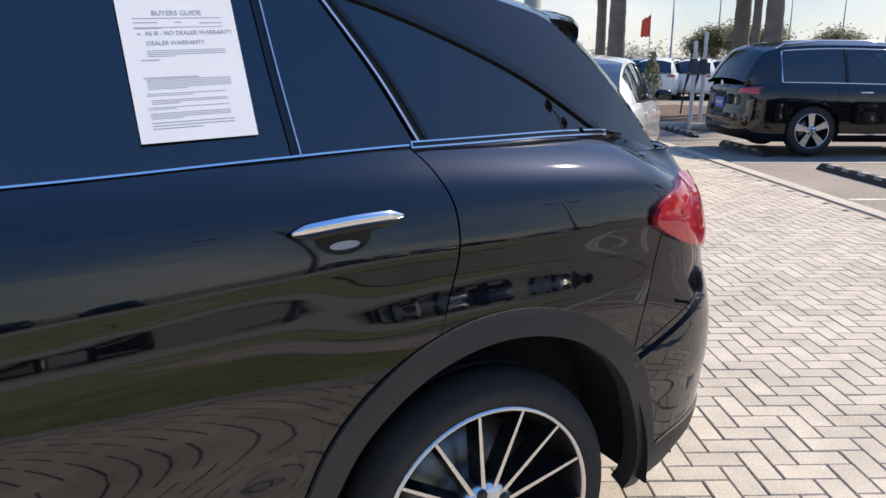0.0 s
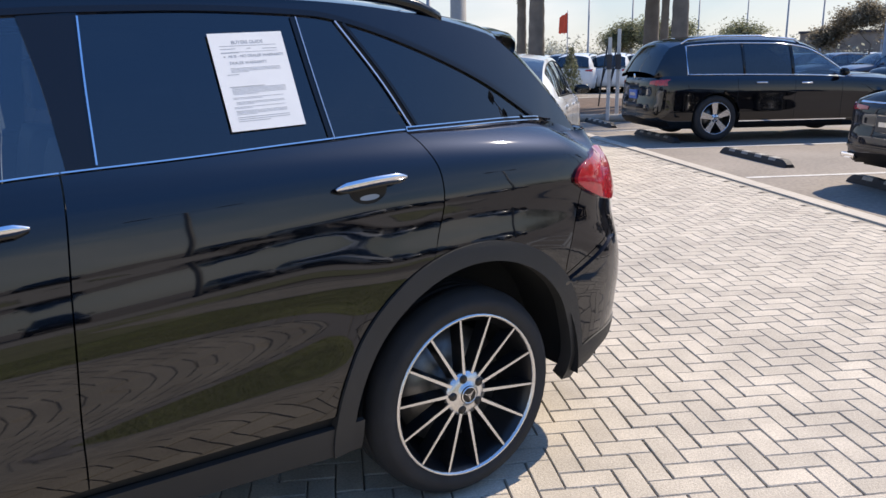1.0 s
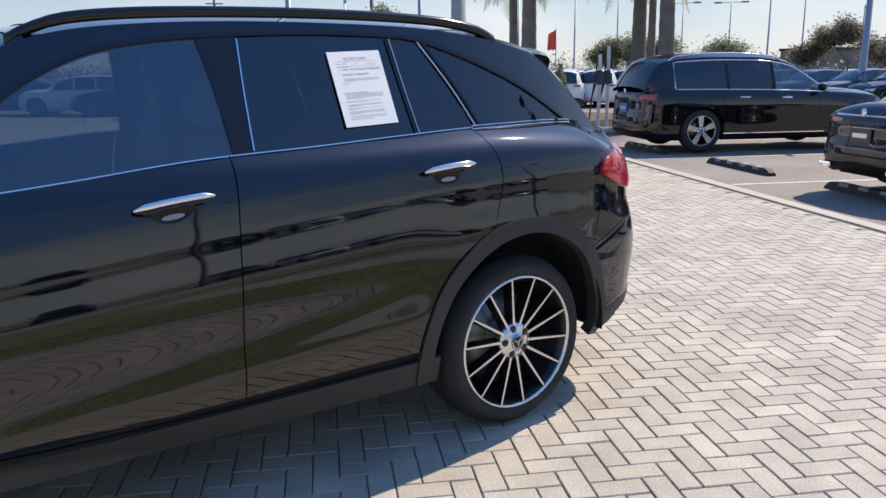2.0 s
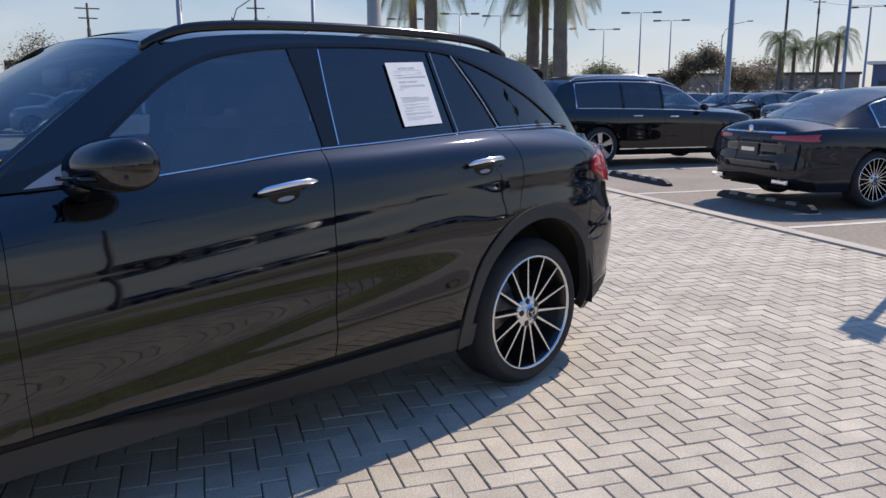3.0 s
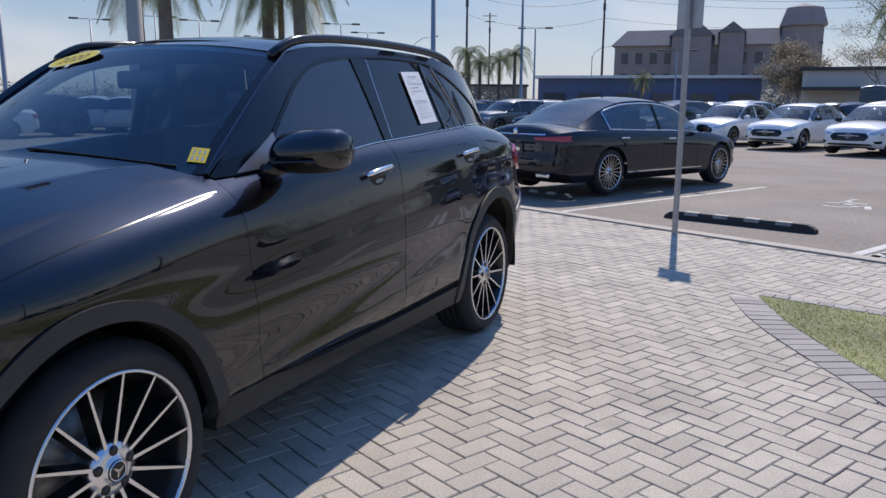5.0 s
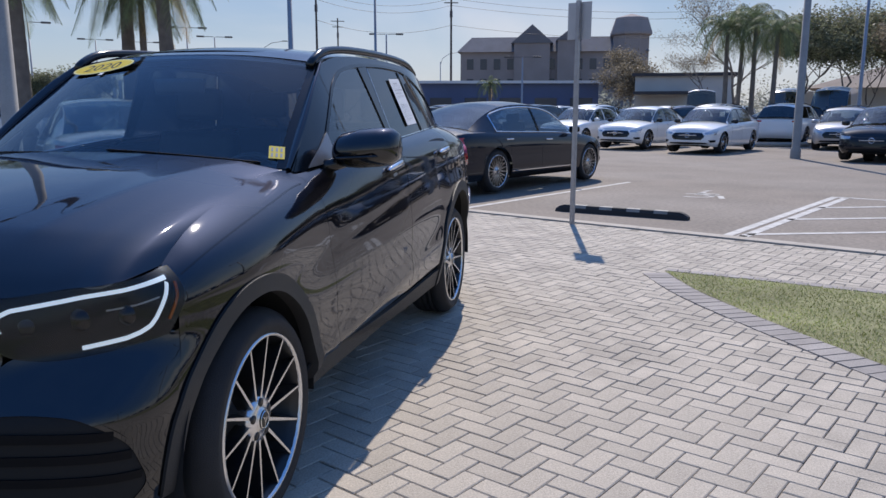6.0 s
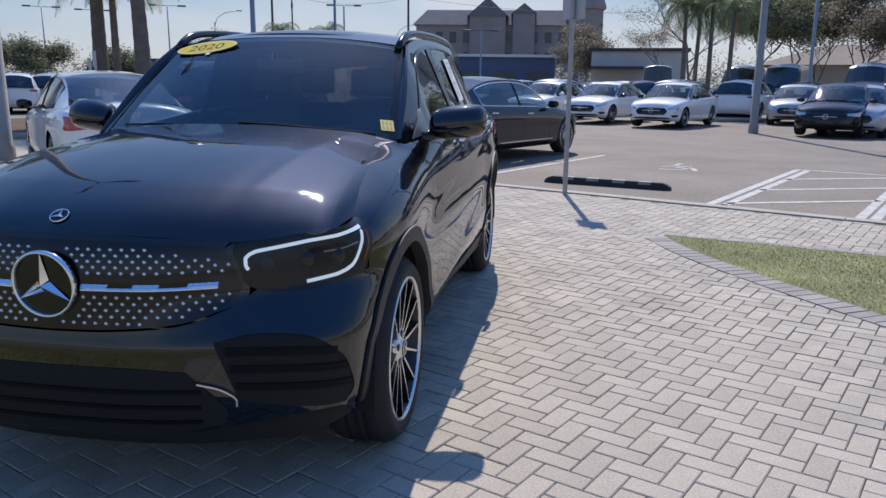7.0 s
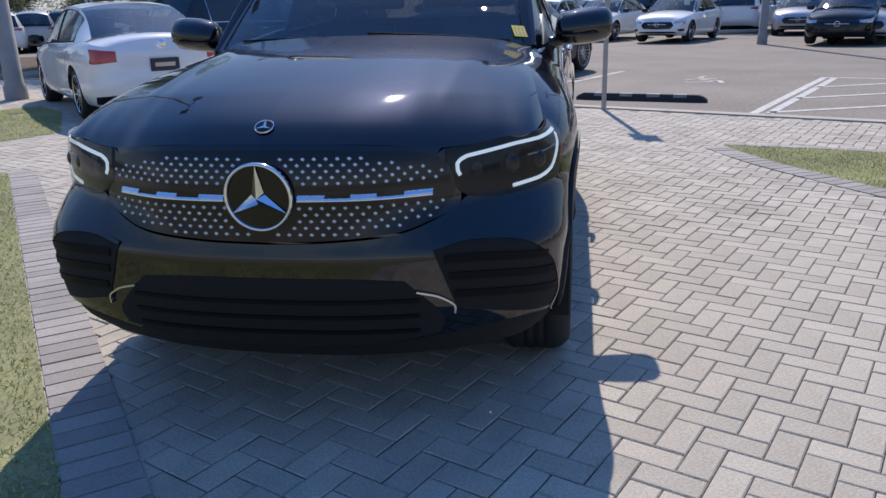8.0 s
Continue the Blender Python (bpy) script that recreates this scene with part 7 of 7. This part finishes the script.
tree(*bearing(-1.2, -2.8, 56.4, 42), 3.5, 0.4, LEAF_BROWN, 10, 2600, 0.16, label="low tree with sparse brown leaves", wide=0.8)
tree(*bearing(-2.6, -1.7, 36.5, 52), 3.7, 0.5, LEAF, 14, 3600, 0.18, label="low green tree behind the parked cars")
tree(*bearing(-2.6, -1.7, 33.2, 54), 3.3, 0.5, LEAF, 15, 3600, 0.18, label="low green tree behind the parked cars")
tree(*bearing(-2.6, -1.7, 39.4, 55), 3.6, 0.5, LEAF, 16, 3600, 0.18, label="low green tree behind the parked cars")
tree(*bearing(-0.4, -3.1, 71.5, 55), 5.2, 0.6, LEAF_BROWN, 18, 2400, 0.2, label="tall tree with sparse brown leaves")
tree(*bearing(-2.6, -1.7, -5.4, 62), 8.2, 0.35, LEAF_BROWN, 41, 1100, 0.12, 6, "tall bare winter tree with fine branches")
tree(*bearing(-2.6, -1.7, -7.6, 58), 10.0, 0.5, LEAF_BROWN, 43, 900, 0.15, 5, "tall thin tree with few leaves")
tree(*bearing(-2.6, -1.7, -11.2, 52), 7.4, 0.62, LEAF, 44, 6500, 0.2, 5, "tall dense green tree")
tree(*bearing(-2.6, -1.7, -13.2, 56), 8.0, 0.6, LEAF_BROWN, 45, 3600, 0.18, 5, "tall tree with an open crown")
tree(*bearing(-2.6, -1.7, -15.4, 54), 7.6, 0.62, LEAF, 46, 7000, 0.2, 5, "tall dense green tree")
tree(*bearing(-2.6, -1.7, -17.6, 52), 7.8, 0.6, LEAF_BROWN, 47, 5000, 0.2, 5, "tall tree with an open crown")
tree(*bearing(-2.6, -1.7, -20.2, 50), 7.0, 0.6, LEAF, 48, 7000, 0.2, 5, "tall dense green tree")
tree(*bearing(-2.6, -1.7, -0.4, 96), 8.6, 0.8, LEAF_BROWN, 49, 2600, 0.3, 4, "tall sparse tree before the hotel")
tree(*bearing(-2.6, -1.7, 0.6, 92), 6.4, 0.7, LEAF_BROWN, 50, 2000, 0.28, 4, "sparse tree before the hotel")

# far woods along the horizon; their pale leaf colour has the distance haze painted in
rnd = random.Random(77)
verts, faces = [], []
for k in range(430):
    a = rnd.uniform(-42, 104)
    if 3 < a < 21:
        continue
    d = rnd.uniform(105, 150)
    cx, cy = bearing(0, -2, a, d)
    h = rnd.uniform(2.4, 4.6) * (1.5 if a < -3 else 1.0)
    for _ in range(260):
        c = Vector((cx + rnd.gauss(0, 1.5), cy + rnd.gauss(0, 1.5), min(1.0, abs(rnd.gauss(0.40, 0.28))) * h))
        u, w = Vector((rnd.uniform(-1, 1), rnd.uniform(-1, 1), rnd.uniform(-0.7, 0.7))), Vector((rnd.uniform(-1, 1), rnd.uniform(-1, 1), rnd.uniform(-1, 1)))
        s_ = rnd.uniform(0.12, 0.30)
        o = len(verts)
        verts += [c - u * s_, c + w * s_ * 0.6, c + u * s_, c - w * s_ * 0.6]
        faces.append((o, o + 1, o + 2, o + 3))
woods = raw("far_woods", verts, faces, LEAF_HAZED, None, "", False)
tagged(woods, "low woods along the horizon, haze put into their pale leaf colour", "trees", kind="stuff")

# ---- buildings ----
BRICK_DIM = mat("hotel_wall", (0.30, 0.26, 0.24), 0.9, vary=0.1, scale=0.4)
# slate lightened a little, so its colour carries the distance haze
SLATE_HAZED = mat("hotel_roof", (0.17, 0.165, 0.17), 0.85, vary=0.12, scale=0.6)
PANE_DARK = mat("far_window", (0.05, 0.06, 0.075), 0.15)
BLUE_WALL = mat("blue_wall", (0.095, 0.125, 0.215), 0.7, vary=0.1, scale=0.3)
PALE_WALL = mat("pale_wall", (0.55, 0.53, 0.48), 0.8, vary=0.08, scale=0.4)
BROWN_ROOF = mat("brown_roof", (0.24, 0.20, 0.165), 0.9, vary=0.15, scale=0.8)
DARK_WALL = mat("dark_wall", (0.05, 0.05, 0.055), 0.7, vary=0.1, scale=0.5)
WHITE_TRIM = mat("white_trim", (0.7, 0.7, 0.68), 0.7)


def block(name, dims, material, parent, label=""):
    bm = bmesh.new()
    for d in dims:
        box(bm, *d)
    return part(name, bm, material, parent, label)


def gable(w, depth, h):
    """A pitched roof, its gable end along -x."""
    return ([(0, -w / 2, 0), (0, w / 2, 0), (0, 0, h), (depth, -w / 2, 0), (depth, w / 2, 0), (depth, 0, h)], [(0, 2, 1), (3, 4, 5), (0, 3, 5, 2), (1, 2, 5, 4), (0, 1, 4, 3)])


hx, hy = bearing(-1.5, -2.5, 5.6, 152)
hotel = empty("hotel", pose(hx, hy, 0, 0, 0, 5.6), "large brown brick hotel with a dark slate roof and corner tower", "building")
block("wall", [(0, 0, 5.95, 12, 33.6, 11.9)], BRICK_DIM, hotel)
verts = [(-6.6, -17.4, 11.9), (-6.6, 17.4, 11.9), (6.6, 17.4, 11.9), (6.6, -17.4, 11.9), (-3, -15, 14.8), (-3, 15, 14.8), (3, 15, 14.8), (3, -15, 14.8)]
raw("roof", verts, [(0, 1, 5, 4), (1, 2, 6, 5), (2, 3, 7, 6), (3, 0, 4, 7), (4, 5, 6, 7), (0, 3, 2, 1)], SLATE_HAZED, hotel, "", False)
for y, w, hh, z in ((3.6, 7.6, 3.3, 13.4), (-3.0, 4.6, 1.8, 13.9)):
    v, f = gable(w, 9, hh)
    raw("gable_roof", [(a - 7.2, b + y, c + z) for a, b, c in v], f, SLATE_HAZED, hotel, "", False)
    block("gable_wall", [(-6.4, y, z / 2 + 0.2, 1.2, w * 0.86, z)], BRICK_DIM, hotel)
raw("tower", *moved(lathe([(3.4, 0), (3.4, 14.6), (3.9, 14.8), (3.9, 15.2), (3.0, 17.8), (0.0, 18.6)], 8), pose(-4.5, -14.2, 0, 0, 0, 22.5)), BRICK_DIM, hotel, "", False)
for row in range(3):
    for col in range(13):
        block("window", [(-6.03, -15.0 + col * 2.5, 2.5 + row * 3.6, 0.12, 1.2, 1.9)], PANE_DARK, hotel)

bx, by = bearing(-1.5, -2.5, 9.8, 100)
blue = empty("showroom", pose(bx, by, 0, 0, 0, 8), "long low blue building with a white roof edge", "building")
block("wall", [(0, 0, 2.25, 12, 25, 4.5)], BLUE_WALL, blue)
block("roof", [(0, 0, 4.66, 13, 26, 0.32)], WHITE_TRIM, blue)
for k in range(6):
    block("window", [(-6.05, -10.5 + k * 4.2, 1.8, 0.1, 2.6, 2.0)], PANE_DARK, blue)
px, py = bearing(-2.6, -1.7, -4.0, 84)
pale = empty("warehouse", pose(px, py, 0, 0, 0, -4), "pale low warehouse with a flat roof", "building")
block("wall", [(0, 0, 2.3, 10, 9, 4.6)], PALE_WALL, pale)
block("roof", [(0, 0, 4.75, 10.6, 9.6, 0.3)], DARK_WALL, pale)
block("canopy", [(-6.0, 2, 3.0, 3, 5, 0.25)], DARK_WALL, pale)
kx, ky = bearing(-2.6, -1.7, -19.0, 66)
house = empty("house", pose(kx, ky, 0, 0, 0, -17), "low house with a wide brown hipped roof", "building")
block("wall", [(0, 0, 1.5, 9, 13, 3.0)], PALE_WALL, house)
raw("roof", [(-5.6, -8, 2.9), (-5.6, 8, 2.9), (5.6, 8, 2.9), (5.6, -8, 2.9), (0, -3.5, 4.5), (0, 3.5, 4.5)], [(0, 1, 5, 4), (1, 2, 5), (2, 3, 4, 5), (3, 0, 4), (0, 3, 2, 1)], BROWN_ROOF, house, "", False)
sx_, sy_ = bearing(-0.4, -3.1, 66.2, 62)
shop = empty("shop_building", pose(sx_, sy_, 0, 0, 0, 66), "dark flat-roofed shop with a ribbed canopy", "building")
block("wall", [(0, 0, 1.5, 10, 17, 3.0)], DARK_WALL, shop)
block("canopy", [(-5.6, 0, 3.2, 1.6, 17.6, 0.6)], TRIM, shop)
for k in range(7):
    block("window", [(-5.05, -7 + k * 2.3, 1.35, 0.1, 1.8, 2.0)], PANE_DARK, shop)
ox, oy = bearing(-1.2, -2.8, 25.0, 118)
block_far = empty("store", pose(ox, oy, 0, 0, 0, 25), "distant flat store with an orange-brown front", "building")
block("wall", [(0, 0, 2.0, 10, 26, 4.0)], BROWN_ROOF, block_far)
block("roof", [(0, 0, 4.1, 10.4, 26.4, 0.3)], DARK_WALL, block_far)

# ---- lamp posts and utility poles in the distance ----
for a, d, h, r in ((26.4, 42, 12, 0.16), (64.1, 34, 11, 0.13), (55.2, 38, 11, 0.11)):
    lamp_post(*bearing(-0.4 if a > 23 else -2.6, -3.1 if a > 23 else -1.7, a, d), h, r)
for a, d, h, r, e in ((19.0, 62, 10.4, 0.14, 4.5), (18.0, 80, 8.9, 0.12, 4.5), (7.2, 74, 6.2, 0.1, 6.5), (-15.0, 42, 12, 0.09, 6.5)):
    x0, y0 = {4.5: (-1.18, -2.76), 3.5: (-0.41, -3.08), 6.5: (-2.58, -1.73)}[e]
    lamp_post(*bearing(x0, y0, a, d), h, r, "slim lamp post with a flat double head", 2, None, 90 + a)
for a, d, h in ((22.9, 92, 15.5), (13.2, 96, 15.5), (58.9, 80, 11.0), (69.7, 84, 10.0), (21.2, 130, 16)):
    utility_pole(*bearing(-1.2, -2.8, a, d), h, a)
for a, d, h in ((60.0, 52, 7.2), (26.8, 95, 9.0), (13.9, 110, 9)):
    road_lamp(*bearing(-1.2, -2.8, a, d), h, 0.09, a + 90 + 180)
for a in (33.0, 30.9, 35.5, 38.6, 43.0, 46.0, 50.0):
    lamp_post(*bearing(1.7, -2.5, a, 70 + (a * 7) % 23), 8.5, 0.09, "slim lamp post with a flat double head", 2, None, a + 90)
# cables
CABLE = mat("cable", (0.02, 0.02, 0.02), 0.6)
for z in (14.6, 13.8, 11.5):
    a_, b_ = bearing(-1.2, -2.8, 22.9, 92), bearing(-1.2, -2.8, 13.2, 96)
    c_ = bearing(-1.2, -2.8, -9, 110)
    for (p0, p1) in ((a_, b_), (b_, c_)):
        pts = [(p0[0] + (p1[0] - p0[0]) * t, p0[1] + (p1[1] - p0[1]) * t, z - 1.2 * (1 - (2 * t - 1) ** 2)) for t in np.linspace(0, 1, 14)]
        tagged(raw("overhead_cable", *tube(pts, 0.02, 4), CABLE), "thin black overhead cable between utility poles", "cable", "overhead cables")

# ---- rows of parked cars ----
protos = []
BAY = "parked cars in the rows"
for kind, paint, label, tint in (("compact", WHITE_PAINT, "white saloon parked in a row", None), ("suv", WHITE_PAINT, "white suv parked in a row", GLASS_DARK), ("compact", DARK_PAINT, "black saloon parked in a row", None),
                                 ("suv", BLACK_PAINT, "black suv parked in a row", GLASS_DARK), ("compact", SILVER_PAINT, "silver saloon parked in a row", None), ("suv", GREY_PAINT, "grey suv parked in a row", GLASS_DARK),
                                 ("compact", NAVY_PAINT, "dark blue saloon parked in a row", None), ("suv", SILVER_PAINT, "silver suv parked in a row", GLASS_DARK), ("compact", RED_PAINT, "dark red saloon parked in a row", None),
                                 ("van", WHITE_PAINT, "white high-roofed van parked in a row", None), ("van", WHITE_PAINT, "white high-roofed van parked in a row", None)):
    protos.append((kind, paint, label, tint))
# the first of each stands at a chosen bay, the rest are copies
first = {}


def park(k, m):
    if k not in first:
        kind, paint, label, tint = protos[k]
        first[k] = parked_car(kind, paint, m, label, "van" if kind == "van" else "car", BAY, 8, None, tint, None, True)
    else:
        copy_thing(first[k], m)


parked_car("compact", WHITE_PAINT, lot_pose(3.3, 18.3, 180), "white saloon with a dark grille parked nose out", spokes=10)
parked_car("compact", WHITE_PAINT, lot_pose(6.3, 19.2, 180), "white saloon parked nose out beside its twin", spokes=10)
parked_car("compact", DARK_PAINT, lot_pose(-2.2, 17.2, 180), "black saloon parked nose out at the row's end", spokes=10)
rnd = random.Random(5)
for u in range(9, 46, 3):
    park(rnd.choice([2, 2, 6, 3, 0, 4, 5, 2]), lot_pose(u + rnd.uniform(-0.15, 0.15), 19.5 + rnd.uniform(-0.3, 0.3), 180))
for v, turn, us, pick in ((26.5, 0, range(-3, 48, 3), [3, 1, 2, 5, 7, 0, 3]), (36.5, 180, range(9, 52, 3), [0, 2, 4, 1, 6, 3, 5]), (43, 0, range(12, 55, 3), [1, 3, 2, 0, 5]), (56, 180, range(6, 60, 3), [0, 1, 4, 2, 3, 8]),):
    for u in us:
        if v == 26.5 and -1 <= u <= 2:
            continue
        if rnd.random() < 0.88:
            park(rnd.choice(pick), lot_pose(u + rnd.uniform(-0.15, 0.15), v + rnd.uniform(-0.3, 0.3), turn))
for k, a, d, t in ((1, -7.3, 41.5, 0), (4, -14.4, 33.5, 176), (3, -14.9, 41, 180), (4, -18.0, 27.0, 176), (3, -18.4, 34, 180), (9, -5.3, 56, 0), (9, -13.6, 49, 170), (9, -18.6, 47, 170), (3, -10.2, 46, 90), (10, -10.9, 52, 170), (7, -2.9, 50, 5), (3, -4.2, 44, 5)):
    x, y = bearing(-2.58, -1.73, a, d)
    park(k, pose(x, y, -0.03, 0, 0, a + t))
for i, (k, a) in enumerate(((1, 40.6), (1, 38.3), (7, 36.4), (3, 34.6), (1, 44.0), (1, 46.0), (5, 42.2), (0, 48.5), (1, 51.0), (3, 53.5))):
    x, y = bearing(-2.6, -1.7, a, 38 + 0.6 * i)
    park(k, pose(x, y, -0.03, 0, 0, a - 8))
for i, (k, a, d) in enumerate(((0, 66.5, 21), (4, 62.0, 30), (5, 70.5, 31), (2, 74.5, 34), (0, 58.0, 33), (3, 54.5, 35), (1, 78, 36), (2, 82, 38), (6, 68, 40), (0, 86, 40), (3, 90, 42))):
    x, y = bearing(-0.4, -3.1, a, d)
    park(k, pose(x, y, -0.03, 0, 0, 154 + (0 if i else 4)))

# ---- planted island, chargers, flag ----
MULCH = mat("mulch", (0.09, 0.055, 0.035), 0.95, vary=0.3, scale=3, bump=0.6, bump_scale=40, fine=0.3)
def island(poly, label):
    ob = empty("planting_bed", None, label, "planting bed")
    bm = bmesh.new()
    f = bm.faces.new([bm.verts.new((x, y, 0.13)) for x, y in poly])
    f.normal_update()
    if f.normal.z < 0:
        f.normal_flip()
    part("mulch", bm, MULCH, ob)
    v, f = tube([(x, y, 0.05) for x, y in poly], 0.11, 6, True)
    raw("kerb", v, f, CONCRETE, ob, "pale concrete kerb")


ctr = [bearing(-2.58, -1.73, a, d) for a, d in ((-5.6, 42), (-8, 45), (-11.5, 42), (-12.2, 34), (-8.6, 33), (-6.2, 36))]
island(ctr, "mulched planting bed with a concrete kerb")
island([(13.2, 12.0), (15.2, 10.2), (18.5, 9.6), (21.5, 12.5), (20.5, 16.5), (17.0, 17.0)], "mulched planting bed with a concrete kerb")
CHARGER = mat("charger_shell", (0.52, 0.52, 0.51), 0.4, 0.2, vary=0.06, scale=5)
for i, (x, y) in enumerate(((14.9, 10.35), (15.35, 10.5))):
    ob = empty("charging_post", pose(x, y, 0, 0, 0, 40), "slim grey charging post with a hanging cable", "charging post", "charging posts")
    block("post", [(0, 0, 0.95 + 0.1 * i, 0.10, 0.08, 1.9 + 0.2 * i)], CHARGER, ob)
    block("panel", [(-0.065, 0, 1.35, 0.03, 0.13, 0.34)], DARK_WALL, ob)
    raw("cable", *tube([(-0.1, 0.05, 1.7), (-0.2, 0.15, 0.9), (-0.2, 0.2, 0.35), (-0.15, 0.18, 0.8), (-0.1, 0.08, 1.2)], 0.018, 6), CABLE, ob)
FLAG = mat("flag_cloth", (0.75, 0.09, 0.04), 0.7, vary=0.1, scale=3)
fx, fy = bearing(1.73, -2.56, 47.5, 34)
flag = empty("flag", pose(fx, fy, 0, 0, 0, 47), "small orange-red flag on a thin pole", "flag")
raw("pole", *lathe([(0.025, 0), (0.02, 3.4), (0, 3.4)], 8), GALV, flag)
raw("cloth", [(0, 0.02 + 0.055 * k, 3.3 - 0.03 * k + 0.02 * math.sin(k * 2)) if r == 0 else (0.04 * math.sin(k * 1.7), 0.02 + 0.06 * k, 2.45 + 0.03 * math.sin(k * 2.3)) for k in range(7) for r in (0, 1)],
    [(2 * k, 2 * k + 1, 2 * k + 3, 2 * k + 2) for k in range(6)], FLAG, flag)
rnd = random.Random(91)
verts, faces = [], []
for _ in range(1800):
    t = rnd.random() ** 0.7
    z = 1.75 * (1 - t)
    r_ = (0.08 + 0.5 * t) * math.sqrt(rnd.random())
    a = rnd.uniform(0, 6.28)
    c = Vector((r_ * math.cos(a), r_ * math.sin(a), z + 0.1))
    u = Vector((rnd.uniform(-1, 1), rnd.uniform(-1, 1), rnd.uniform(-1, 1))) * 0.05
    w = Vector((rnd.uniform(-1, 1), rnd.uniform(-1, 1), rnd.uniform(-1, 1))) * 0.035
    o = len(verts)
    verts += [c - u, c + w, c + u, c - w]
    faces.append((o, o + 1, o + 2, o + 3))
shrub = empty("shrub", pose(*bearing(1.73, -2.56, 47.2, 31), 0.0), "clipped dark green cone-shaped shrub", "shrub")
raw("foliage", verts, faces, LEAF, shrub, "", False)

# ---- behind the camera: lawn, drive, lamp posts and a row of cars ----
bm = bmesh.new()
bm.faces.new([bm.verts.new(p) for p in ((-26, -12.4, 0.006), (11, -12.4, 0.006), (11, -8.7, 0.006), (-26, -8.7, 0.006))])
tagged(part("verge", bm, SOIL), "strip of mown lawn between paving and drive", "lawn", kind="structure")
block("drive_slab", [(-7, -16.0, -0.02, 40, 6.6, 0.05)], CONCRETE, None)
tagged(bpy.data.objects["drive_slab"], "pale concrete drive in front of the showroom", "drive", kind="structure")
for i, (x, y, h) in enumerate(((-9.0, -19.5, 8.5), (6.5, -20.5, 8.5), (21.0, -19.0, 8.5))):
    lamp_post(x, y, h, 0.12, "tall grey car-park lamp post", 2, DARK_POLE)
for i, u in enumerate(range(-18, 30, 3)):
    if i % 5 != 3:
        park((2, 3, 0, 5, 1, 4)[i % 6], pose(u, -25.5, -0.03, 0, 0, 90))
